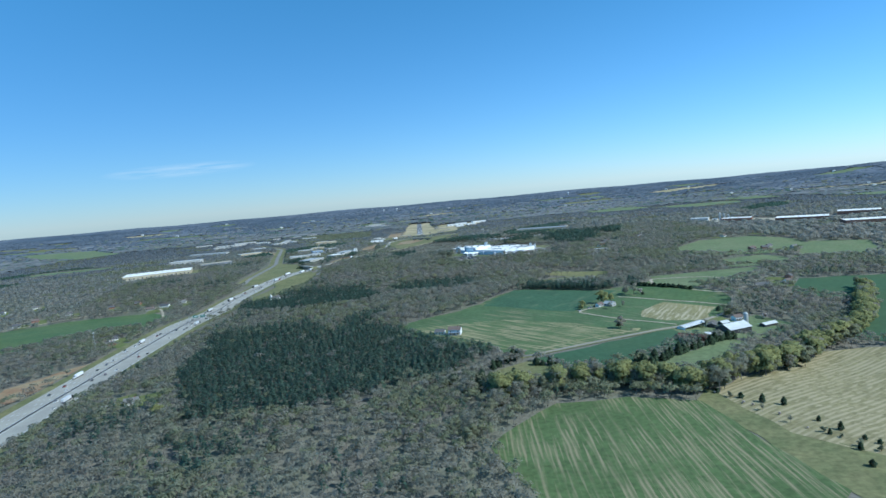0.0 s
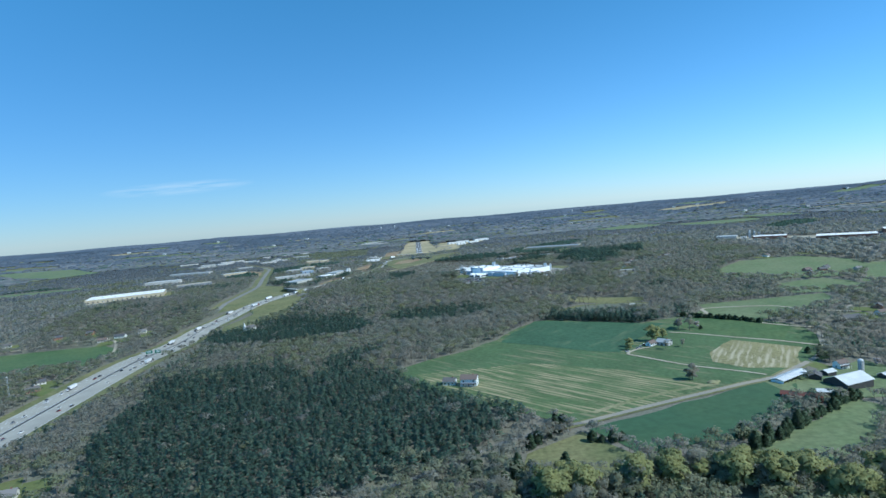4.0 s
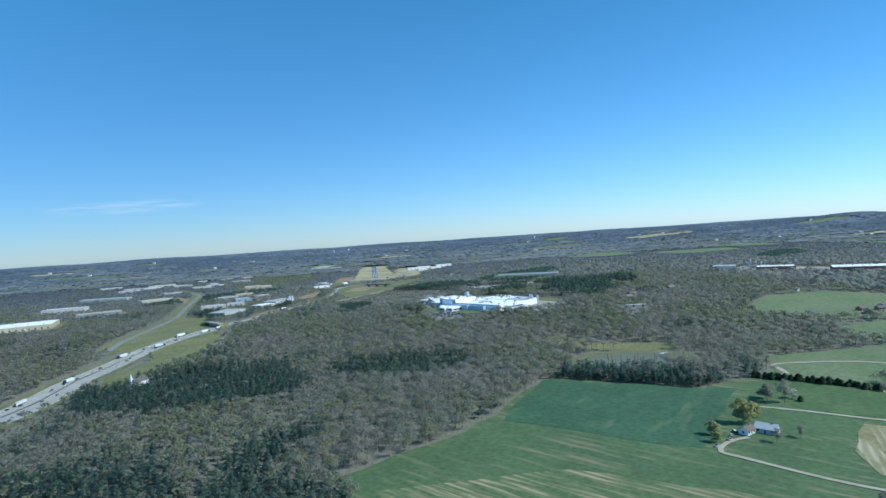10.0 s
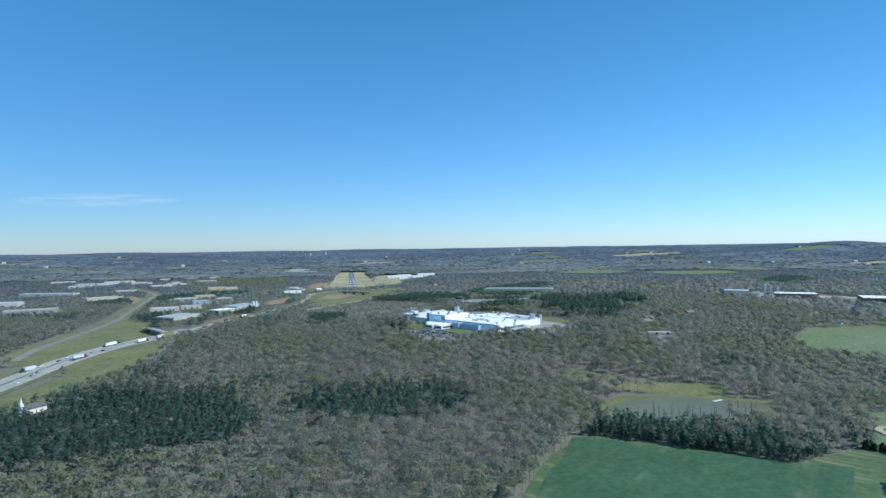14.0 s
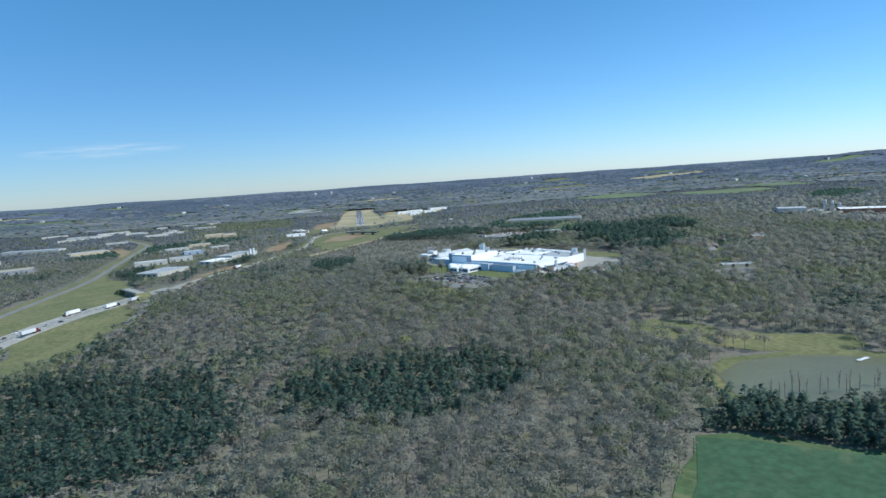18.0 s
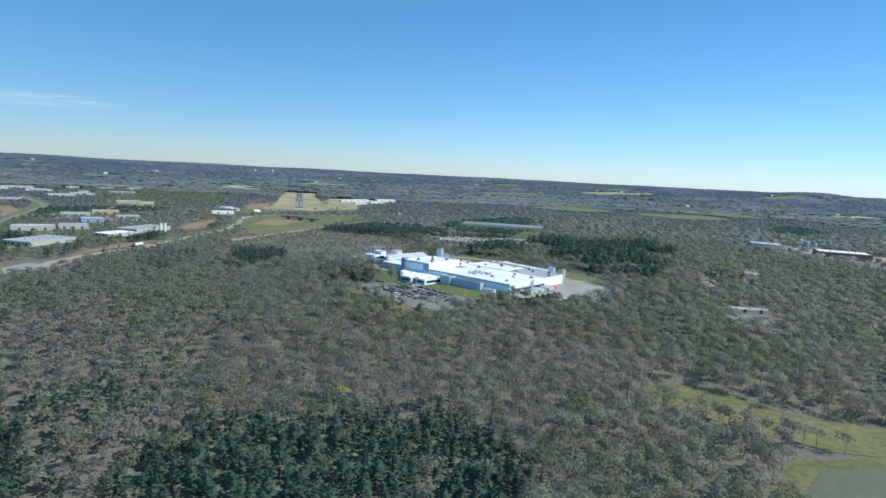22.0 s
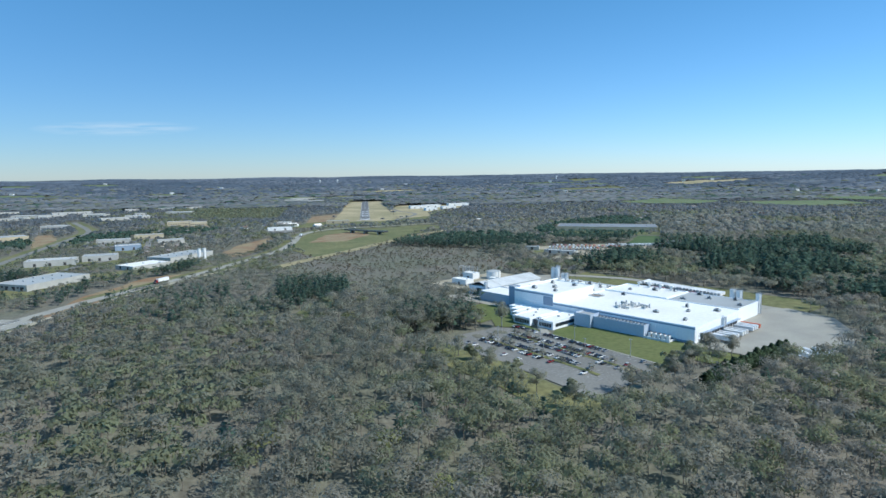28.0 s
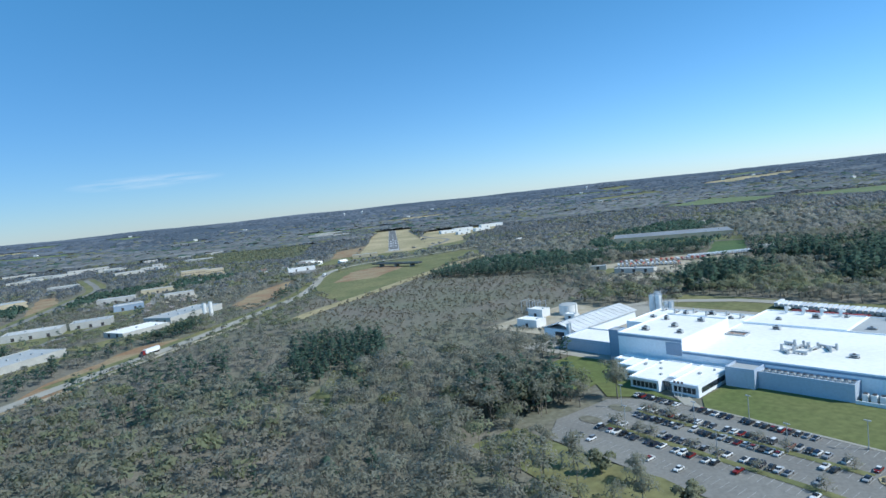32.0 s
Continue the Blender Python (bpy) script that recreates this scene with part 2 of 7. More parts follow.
def rows_of(name, base, other, turn, pitch, cover, rough=0.95):
    """A field with broken straw rows: bands a few metres apart, thinned out by patches."""
    m = shade(name, base, rough, scale=0.02, second=[c * 1.15 for c in base], scale2=0.3, vary2=0.22, bump=0.1)
    n, link = m.node_tree.nodes, m.node_tree.links.new
    p = n["Principled BSDF"]
    geo = n.new("ShaderNodeNewGeometry")
    mp = n.new("ShaderNodeMapping")
    mp.inputs["Rotation"].default_value = (0, 0, radians(turn))
    link(geo.outputs["Position"], mp.inputs["Vector"])
    wave = n.new("ShaderNodeTexWave")
    wave.inputs["Scale"].default_value, wave.inputs["Distortion"].default_value = 0.314 / pitch, 5.0
    wave.inputs["Detail"].default_value, wave.inputs["Detail Scale"].default_value = 2.0, 0.2
    link(mp.outputs[0], wave.inputs["Vector"])
    patch = n.new("ShaderNodeTexNoise")
    patch.inputs["Scale"].default_value, patch.inputs["Detail"].default_value = 0.016, 4
    link(geo.outputs["Position"], patch.inputs["Vector"])
    lay = n.new("ShaderNodeMapping")
    lay.inputs["Scale"].default_value = (1 / (0.7 * pitch), 1 / 45, 1)
    link(mp.outputs[0], lay.inputs["Vector"])
    streak = n.new("ShaderNodeTexNoise")
    streak.inputs["Scale"].default_value, streak.inputs["Detail"].default_value = 1.0, 4
    link(lay.outputs[0], streak.inputs["Vector"])
    a, b, c = n.new("ShaderNodeMapRange"), n.new("ShaderNodeMapRange"), n.new("ShaderNodeMapRange")
    mul, both = n.new("ShaderNodeMath"), n.new("ShaderNodeMath")
    a.inputs["From Min"].default_value, a.inputs["From Max"].default_value = 0.2, 1.0
    a.inputs["To Min"].default_value = 0.3
    b.inputs["From Min"].default_value, b.inputs["From Max"].default_value = 0.6 - cover * 0.3, 0.8 - cover * 0.3
    c.inputs["From Min"].default_value, c.inputs["From Max"].default_value = 0.62 - cover * 0.18, 0.74 - cover * 0.18
    link(wave.outputs["Fac"], a.inputs["Value"])
    link(patch.outputs["Fac"], b.inputs["Value"])
    link(streak.outputs["Fac"], c.inputs["Value"])
    both.operation = mul.operation = "MULTIPLY"
    link(a.outputs[0], both.inputs[0])
    link(c.outputs[0], both.inputs[1])
    link(both.outputs[0], mul.inputs[0])
    link(b.outputs[0], mul.inputs[1])
    mix = n.new("ShaderNodeMix")
    mix.data_type = "RGBA"
    old = p.inputs["Base Color"].links[0].from_socket
    link(mul.outputs[0], mix.inputs["Factor"])
    link(old, mix.inputs["A"])
    mix.inputs["B"].default_value = (*other, 1)
    link(mix.outputs["Result"], p.inputs["Base Color"])
    return m


def painted(name, colours, rough=0.35, metal=0.0):
    """Vehicle paint: one of several colours for each object."""
    m = bpy.data.materials.new(name)
    m.use_nodes = True
    n, link = m.node_tree.nodes, m.node_tree.links.new
    p = n["Principled BSDF"]
    p.inputs["Roughness"].default_value, p.inputs["Metallic"].default_value = rough, metal
    info, ramp = n.new("ShaderNodeObjectInfo"), n.new("ShaderNodeValToRGB")
    ramp.color_ramp.interpolation = "CONSTANT"
    e = ramp.color_ramp.elements
    for i, c in enumerate(colours):
        k = e[i] if i < 2 else e.new(i / len(colours))
        k.position, k.color = i / len(colours), (*c, 1)
    link(info.outputs["Random"], ramp.inputs["Fac"])
    link(ramp.outputs[0], p.inputs["Base Color"])
    return m


M["straw_rows"] = rows_of("grass_with_straw_rows", (0.082, 0.12, 0.046), (0.36, 0.295, 0.17), -41.5, 4.6, 1.0)
M["mown_rows"] = rows_of("mown_grass_rows", (0.08, 0.118, 0.042), (0.26, 0.228, 0.13), 2, 2.8, 0.92)
M["stubble_rows"] = rows_of("stubble_rows", (0.2, 0.175, 0.085), (0.36, 0.305, 0.18), -122.8, 4.0, 1.25)
M["tilled"] = rows_of("tilled_rows", (0.2, 0.18, 0.085), (0.4, 0.35, 0.23), 30.8, 5.0, 1.0)
M["wheat_rows"] = rows_of("wheat_tramlines", (0.05, 0.1, 0.05), (0.16, 0.18, 0.095), 43, 14.0, 0.5)
M["field_rows"] = rows_of("farm_field_rows", (0.074, 0.117, 0.048), (0.22, 0.2, 0.11), -41.5, 7.0, 0.7)
M["car_paint"] = painted("car_paint", [(0.7, 0.7, 0.68), (0.03, 0.03, 0.035), (0.25, 0.26, 0.28), (0.75, 0.75, 0.73), (0.02, 0.025, 0.05), (0.06, 0.06, 0.065), (0.04, 0.042, 0.045), (0.42, 0.42, 0.42), (0.7, 0.7, 0.7), (0.1, 0.1, 0.105), (0.03, 0.03, 0.032), (0.2, 0.02, 0.02), (0.3, 0.31, 0.32), (0.05, 0.055, 0.07)], 0.25)
M["trailer_white"] = painted("trailer_white", [(0.72, 0.72, 0.72), (0.6, 0.61, 0.62), (0.78, 0.78, 0.77)], 0.4)
M["trailer_red"] = painted("trailer_red", [(0.42, 0.07, 0.04), (0.36, 0.05, 0.035), (0.3, 0.06, 0.045)], 0.45)
M["trailer_mixed"] = painted("trailer_mixed", [(0.7, 0.7, 0.7), (0.55, 0.13, 0.05), (0.72, 0.72, 0.7), (0.5, 0.5, 0.5)], 0.45)
M["siding"] = painted("house_siding", [(0.6, 0.58, 0.53), (0.34, 0.17, 0.12), (0.7, 0.7, 0.68), (0.4, 0.38, 0.34)], 0.8)
M["shingle"] = painted("roof_shingles", [(0.12, 0.115, 0.11), (0.2, 0.19, 0.18), (0.16, 0.12, 0.1), (0.09, 0.09, 0.095)], 0.9)
M["glass"] = shade("window_glass", (0.03, 0.04, 0.05), 0.08, spec=0.6, vary2=0.02)
M["rubber"] = shade("tyre_rubber", (0.02, 0.02, 0.02), 0.85)
M["white"] = shade("white_paint", (0.78, 0.78, 0.76), 0.5, scale=0.2, second=(0.7, 0.7, 0.68), vary2=0.05)
M["red_barn"] = shade("weathered_red_boards", (0.16, 0.06, 0.045), 0.85, scale=0.3, second=(0.12, 0.06, 0.05), scale2=3, vary2=0.2)
M["tin"] = shade("pale_tin_roof", (0.66, 0.66, 0.64), 0.5, 0.0, scale=0.1, second=(0.56, 0.56, 0.54), scale2=2, vary2=0.08)
M["brick"] = shade("brown_brick", (0.25, 0.13, 0.09), 0.85, scale=0.2, second=(0.2, 0.11, 0.08), scale2=3, vary2=0.15)
M["tan_wall"] = shade("tan_block_wall", (0.48, 0.42, 0.3), 0.8, scale=0.1, second=(0.42, 0.36, 0.26), scale2=2, vary2=0.08)
M["green_sign"] = shade("green_sign_sheet", (0.0, 0.16, 0.09), 0.4, vary2=0.05)
# middle step of the haze put into the far canopy colours
M["far_canopy"] = shade("haze_far_woods", (0.168, 0.18, 0.192), 0.95, scale=0.005, second=(0.083, 0.104, 0.117), scale2=0.02, vary2=0.28, stretch=(0.4, 1.0, 1))
M["blossom"] = shade("white_blossom", (0.6, 0.55, 0.52), 0.9, scale=0.3, second=(0.5, 0.44, 0.42), tint=0.2, thin=0.4)
# first of three twig copies by distance, slightly blued for haze
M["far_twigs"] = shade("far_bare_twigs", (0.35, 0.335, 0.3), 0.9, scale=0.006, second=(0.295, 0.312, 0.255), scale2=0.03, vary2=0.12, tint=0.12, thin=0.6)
M["clump"] = shade("far_tree_clumps", (0.185, 0.185, 0.18), 0.95, scale=0.006, second=(0.13, 0.14, 0.135), scale2=0.05, vary2=0.2, tint=0.15, thin=0.2)
# bluer copy of the clump material, with haze painted into its colour
M["haze_clump"] = shade("haze_ridge_clumps", (0.11, 0.134, 0.162), 0.95, scale=0.004, second=(0.082, 0.104, 0.13), scale2=0.02, vary2=0.15, tint=0.1, thin=0.2)
M["roof_pale"] = shade("pale_worn_roof", (0.56, 0.55, 0.51), 0.7, scale=0.03, second=(0.46, 0.455, 0.43), scale2=0.5, vary2=0.08)
M["roof_dark"] = shade("dark_grey_roof", (0.26, 0.27, 0.28), 0.7, scale=0.03, second=(0.22, 0.23, 0.24), scale2=0.5, vary2=0.08)
M["wall_pale"] = shade("pale_block_wall", (0.47, 0.46, 0.43), 0.75, scale=0.1, second=(0.4, 0.395, 0.37), scale2=1.5, vary2=0.08)
M["pale_blue_panel"] = shade("pale_blue_wall_panel", (0.44, 0.5, 0.58), 0.5, scale=0.05, second=(0.4, 0.46, 0.54), scale2=1.2, vary2=0.06)
# second twig copy: more haze in the colour
M["haze_grey_twigs"] = shade("haze_grey_far_twigs", (0.29, 0.298, 0.308), 0.9, scale=0.006, second=(0.225, 0.248, 0.245), scale2=0.03, vary2=0.15, tint=0.14, thin=0.6)
M["lane"] = shade("worn_tan_lane", (0.27, 0.245, 0.2), 0.95, scale=0.05, second=(0.31, 0.275, 0.21), scale2=0.8, vary2=0.12)
M["worn_line"] = shade("worn_line_paint", (0.42, 0.42, 0.4), 0.8, scale=0.3, second=(0.3, 0.3, 0.29), vary2=0.1)
# third twig copy: the colour turned to haze blue
M["haze_blue_twigs"] = shade("haze_blue_far_twigs", (0.25, 0.266, 0.282), 0.9, scale=0.005, second=(0.19, 0.213, 0.22), scale2=0.03, vary2=0.15, tint=0.12, thin=0.6)
M["runway"] = shade("dark_runway_asphalt", (0.13, 0.13, 0.128), 0.95, scale=0.03, second=(0.17, 0.168, 0.16), scale2=0.6, vary2=0.12)
M["scrub"] = shade("brown_scrub", (0.235, 0.195, 0.15), 0.9, scale=0.02, second=(0.2, 0.2, 0.135), scale2=0.3, vary2=0.15, tint=0.15, thin=0.5)
M["cedar"] = shade("cedar_foliage", (0.075, 0.12, 0.075), 0.85, scale=0.1, second=(0.09, 0.135, 0.08), scale2=0.6, vary2=0.25, tint=0.25, thin=0.45)
M["red_clay"] = shade("red_clay_floor", (0.3, 0.15, 0.08), 0.95, scale=0.3, second=(0.34, 0.25, 0.15), scale2=1.5, vary2=0.2)
M["yellow_leaf"] = shade("yellow_green_leaves", (0.36, 0.36, 0.15), 0.85, scale=0.1, second=(0.29, 0.31, 0.14), scale2=0.5, vary2=0.2, tint=0.2, thin=0.5)

# ---- ground ----
HEIGHTS = [(0, 2), (370, 2), (600, 3), (860, 5), (980, 2), (1080, 8), (1240, 17.5), (1450, 17.5), (1750, 16), (2200, 15), (3000, 16)]


def ease(u):
    u = np.clip(u, 0, 1)
    return u * u * (3 - 2 * u)


def ground_z(x, y):
    """The lie of the land: shallow valleys beside the path, a rise to the plateau, then swells and a far rim raised to
    fit the horizon to the camera's view. Takes arrays.
    """
    x, y = np.asarray(x, float), np.asarray(y, float)
    z = np.full(np.broadcast(x, y).shape, 2.0)
    for (a, p), (b, q) in zip(HEIGHTS, HEIGHTS[1:]):
        z = z + (q - p) * ease((y - a) / (b - a))
    z = z - 11 * ease((x - 190) / 130) * (1 - ease((y - 640) / 180)) - 6 * ease((-x - 250) / 120) * (1 - ease((y - 1000) / 250))
    r = np.hypot(x, y - 300)
    # rim height chosen to bring the skyline up to the horizon seen by the camera
    rise = 70 * np.clip((r - 2900) / 1650, 0, 1) ** 1.6
    swell = 4 * np.sin(x / 310 + 1.3) * np.sin(y / 270) + 2.5 * np.sin(x / 140 + y / 190)
    hill = 26 * np.exp(-((x - 2740) / 190) ** 2 - ((y - 3840) / 260) ** 2)
    calm = np.clip((np.abs(x + 90) - 140) / 200, 0, 1) + np.clip((r - 3300) / 400, 0, 1)
    return z + rise + hill + swell * np.clip((r - 2300) / 900, 0, 1) * np.clip(calm, 0, 1)


def mesh_from(name, verts, faces, material, smooth=False, tint=None, slots=None, normals=None):
    me = bpy.data.meshes.new(name)
    verts, faces = np.asarray(verts, np.float32), np.asarray(faces, np.int32)
    k = faces.shape[1]
    me.vertices.add(len(verts))
    me.vertices.foreach_set("co", verts.ravel())
    me.loops.add(faces.size)
    me.loops.foreach_set("vertex_index", faces.ravel())
    me.polygons.add(len(faces))
    me.polygons.foreach_set("loop_start", np.arange(0, faces.size, k, dtype=np.int32))
    if smooth:
        me.polygons.foreach_set("use_smooth", np.ones(len(faces), bool))
    if tint is not None:
        tint = np.asarray(tint, np.float32)
        me.attributes.new("tint", "FLOAT", "POINT").data.foreach_set("value", tint)
        me.attributes.new("lean", "FLOAT", "POINT").data.foreach_set("value", (tint * 7.31) % 1.0)
    for m in material if isinstance(material, (list, tuple)) else (material,):
        me.materials.append(m)
    if slots is not None:
        me.polygons.foreach_set("material_index", np.asarray(slots, np.int32))
    if normals is not None:
        me.attributes.new("custom_normal", "FLOAT_VECTOR", "POINT").data.foreach_set("vector", np.asarray(normals, np.float32).ravel())
    me.update()
    return me


def sheet(name, xs, ys, zf, material, smooth=True):
    X, Y = np.meshgrid(xs, ys)
    Z = zf(X, Y)
    v = np.stack([X.ravel(), Y.ravel(), Z.ravel()], 1)
    i = np.arange(X.size).reshape(X.shape)
    f = np.stack([i[:-1, :-1].ravel(), i[:-1, 1:].ravel(), i[1:, 1:].ravel(), i[1:, :-1].ravel()], 1)
    return mesh_from(name, v, f, material, smooth)


ground = new("ground", sheet("ground", np.r_[np.arange(-6000, -800, 100.0), np.arange(-800, 800, 16.0), np.arange(800, 6001, 100.0)], np.r_[np.arange(-1500, 200, 100.0), np.arange(200, 2400, 20.0), np.arange(2400, 7201, 60.0)], lambda x, y: ground_z(x, y), M["litter"]))
tagged(ground, "brown leaf-littered ground rolling to the far ridges", "ground", kind="structure")

BLOCKED = []      # outlines where no woodland stands


def inside(poly, x, y):
    x, y = np.asarray(x, float), np.asarray(y, float)
    hit = np.zeros(x.shape, bool)
    for (x0, y0), (x1, y1) in zip(poly, poly[1:] + poly[:1]):
        if y0 != y1:
            c = ((y0 > y) != (y1 > y)) & (x < (x1 - x0) * (y - y0) / (y1 - y0) + x0)
            hit ^= c
    return hit


def soften(poly, n=4, amp=2.5, seed=0):
    """An outline with a slightly uneven edge."""
    rnd = random.Random(seed)
    out = []
    for (x0, y0), (x1, y1) in zip(poly, poly[1:] + poly[:1]):
        d = math.hypot(x1 - x0, y1 - y0) or 1
        k = max(1, int(d / 18)) if n else 1
        for j in range(k):
            u = j / k
            a = 0 if j == 0 else rnd.uniform(-amp, amp)
            out.append((x0 + (x1 - x0) * u - (y1 - y0) / d * a, y0 + (y1 - y0) * u + (x1 - x0) / d * a))
    return out


def drape(name, poly, material, lift, blocked=True, amp=2.5, step=25, label="", category="field"):
    """A patch of land laid lift metres above the ground, cut into strips so that it follows the slopes."""
    if blocked:
        BLOCKED.append(poly)
    bm = bmesh.new()
    edge = soften(poly, amp=amp, seed=len(name) + int(poly[0][0])) if amp else poly
    bm.faces.new([bm.verts.new((x, y, 0)) for x, y in edge])
    bmesh.ops.triangulate(bm, faces=bm.faces[:])
    lo, hi = min(p[1] for p in edge), max(p[1] for p in edge)
    for y in np.arange(math.ceil(lo / step) * step, hi, step):
        bmesh.ops.bisect_plane(bm, geom=bm.verts[:] + bm.edges[:] + bm.faces[:], plane_co=(0, y, 0), plane_no=(0, 1, 0))
    lo, hi = min(p[0] for p in edge), max(p[0] for p in edge)
    if hi - lo > 60 and lo < 420 and hi > -480:
        for x in np.arange(math.ceil(lo / step) * step, hi, step):
            bmesh.ops.bisect_plane(bm, geom=bm.verts[:] + bm.edges[:] + bm.faces[:], plane_co=(x, 0, 0), plane_no=(1, 0, 0))
    for v in bm.verts:
        v.co.z = float(ground_z(v.co.x, v.co.y)) + lift
    bm.normal_update()
    for f in bm.faces:
        if f.normal.z < 0:
            f.normal_flip()
    me = bpy.data.meshes.new(name)
    bm.to_mesh(me)
    bm.free()
    me.materials.append(material)
    ob = new(name, me)
    return tagged(ob, label, category, kind="structure") if label else ob


def smooth_line(pts, step=12.0):
    """Points every few metres along a soft curve through pts."""
    p = [np.array(q, float) for q in pts]
    p = [2 * p[0] - p[1]] + p + [2 * p[-1] - p[-2]]
    out = []
    for a, b, c, d in zip(p, p[1:], p[2:], p[3:]):
        k = max(2, int(np.linalg.norm(c - b) / step))
        for j in range(k):
            u = j / k
            out.append(0.5 * (2 * b + (c - a) * u + (2 * a - 5 * b + 4 * c - d) * u * u + (3 * b - a - 3 * c + d) * u ** 3))
    return np.array(out + [p[-2]])


LINES = []        # centre lines with the half width that they keep clear


def narrowing(y):
    """The highway draws together before the overpass."""
    return 1 - 0.42 * ease((np.asarray(y, float) - 880) / 330)


def ribbon(name, pts, width, material, lift=0.3, shift=0.0, clear=None, step=12.0, above=None, taper=False):
    """A strip of road along pts, shift metres to the right of the line."""
    line = smooth_line(pts, step)
    d = np.gradient(line, axis=0)
    d /= np.linalg.norm(d, axis=1)[:, None]
    side = np.stack([d[:, 1], -d[:, 0]], 1)
    if clear is not None:
        LINES.append((line, clear))
    v = []
    for k in (shift - width / 2, shift + width / 2):
        q = line + side * (k * (narrowing(line[:, 1]) if taper else np.ones(len(line))))[:, None]
        z = ground_z(q[:, 0], q[:, 1]) + lift if above is None else above(line)
        v.append(np.column_stack([q, z]))
    n = len(line)
    i = np.arange(n - 1)
    return new(name, mesh_from(name, np.concatenate(v), np.stack([i, i + n, i + n + 1, i + 1], 1), material))


# ---- small mesh kit ----


def part(name, bm, material, parent, label="", smooth=False):
    """Links a bmesh as one mesh object under a thing or a part."""
    me = bpy.data.meshes.new(name)
    bm.normal_update()
    bm.to_mesh(me)
    bm.free()
    me.materials.append(material)
    if smooth:
        me.polygons.foreach_set("use_smooth", np.ones(len(me.polygons), bool))
    ob = new(name, me)
    ob.parent = parent
    if label:
        tagged(ob, label)
    return ob


def piece(name, mesh, parent, m=None):
    ob = new(name, mesh)
    ob.parent = parent
    if m is not None:
        ob.matrix_local = m
    return ob


def thing(name, m, label, category, group=""):
    ob = new(name)
    ob.empty_display_size = 0.5
    ob.matrix_world = m
    return tagged(ob, label, category, group)


def box(bm, x0, x1, y0, y1, z0, z1, taper=0.0, bevel=0.0):
    v = [bm.verts.new((x, y, z)) for z, t in ((z0, 0), (z1, taper)) for x, y in ((x0 + t, y0 + t), (x1 - t, y0 + t), (x1 - t, y1 - t), (x0 + t, y1 - t))]
    f = [bm.faces.new([v[i] for i in q]) for q in ((3, 2, 1, 0), (4, 5, 6, 7), (0, 1, 5, 4), (1, 2, 6, 5), (2, 3, 7, 6), (3, 0, 4, 7))]
    if bevel:
        bmesh.ops.bevel(bm, geom=list({e for g in f for e in g.edges}), offset=bevel, segments=1, affect="EDGES", clamp_overlap=True)
    return bm


def boxes(*rows, bevel=0.0):
    bm = bmesh.new()
    for r in rows:
        box(bm, *r, bevel=bevel)
    return bm


def prism(profile, y0, y1, top=0.0, zref=1e9):
    """A side profile in x and z drawn out across y; points above zref lean in by top."""
    bm = bmesh.new()
    a = [bm.verts.new((x, y0 + (top if z > zref else 0), z)) for x, z in profile]
    b = [bm.verts.new((x, y1 - (top if z > zref else 0), z)) for x, z in profile]
    bm.faces.new(a)
    bm.faces.new(b[::-1])
    for i in range(len(a)):
        j = (i + 1) % len(a)
        bm.faces.new((a[j], a[i], b[i], b[j]))
    bmesh.ops.recalc_face_normals(bm, faces=bm.faces[:])
    return bm


def tube(r0, r1, z0, z1, n=12, x=0, y=0, bm=None, cap=True):
    bm = bm or bmesh.new()
    a = [[bm.verts.new((x + r * math.cos(2 * math.pi * i / n), y + r * math.sin(2 * math.pi * i / n), z)) for i in range(n)] for r, z in ((r0, z0), (r1, z1))]
    for i in range(n):
        bm.faces.new((a[0][i], a[0][(i + 1) % n], a[1][(i + 1) % n], a[1][i]))
    if cap:
        bm.faces.new(a[1])
        bm.faces.new(a[0][::-1])
    return bm


def dome(r, z, n=12, k=3, squash=0.6, x=0, y=0):
    bm = bmesh.new()
    rings = [[bm.verts.new((x + r * math.cos(a) * math.cos(b), y + r * math.cos(a) * math.sin(b), z + r * squash * math.sin(a)))
              for b in np.linspace(0, 2 * math.pi, n, endpoint=False)] for a in np.linspace(0, math.pi / 2 * 0.98, k + 1)]
    for p, q in zip(rings, rings[1:]):
        for i in range(n):
            bm.faces.new((p[i], p[(i + 1) % n], q[(i + 1) % n], q[i]))
    bm.faces.new(rings[-1])
    return bm


def stand(x, y, turn=0.0, dz=0.0, s=1.0):
    """A pose on the ground at x, y."""
    return pose(x, y, float(ground_z(x, y)) + dz, 0, 0, turn) @ Matrix.Scale(s, 4)


def foot(x, y, w, d, turn):
    """The outline of a rectangle, kept free of trees."""
    c, s = math.cos(radians(turn)), math.sin(radians(turn))
    return [(x + c * a - s * b, y + s * a + c * b) for a, b in ((-w / 2, -d / 2), (w / 2, -d / 2), (w / 2, d / 2), (-w / 2, d / 2))]


# ---- fields, water and clearings ----
drape("field_1", [(16, 353), (67, 414), (117, 415), (160, 396), (176, 269), (120, 215), (40, 260)], M["mown_rows"], 0.3, label="green mown field with straw-coloured swaths", category="field")
drape("field_2", [(176, 414), (310, 511), (420, 512), (560, 420), (470, 290), (216, 300), (186, 335)], M["stubble_rows"], 0.3, label="harvested tan stubble field with pale rows", category="field")
drape("field_3", [(-66, 712), (-4, 756), (38, 798), (60, 840), (92, 886), (110, 884), (196, 821), (262, 842), (311, 790), (338, 760), (330, 700), (254, 622), (213, 600), (69, 540), (48, 552), (2, 598), (-42, 650)],
      M["field_rows"], 0.3, label="broad green farm field with faint straw rows", category="field")
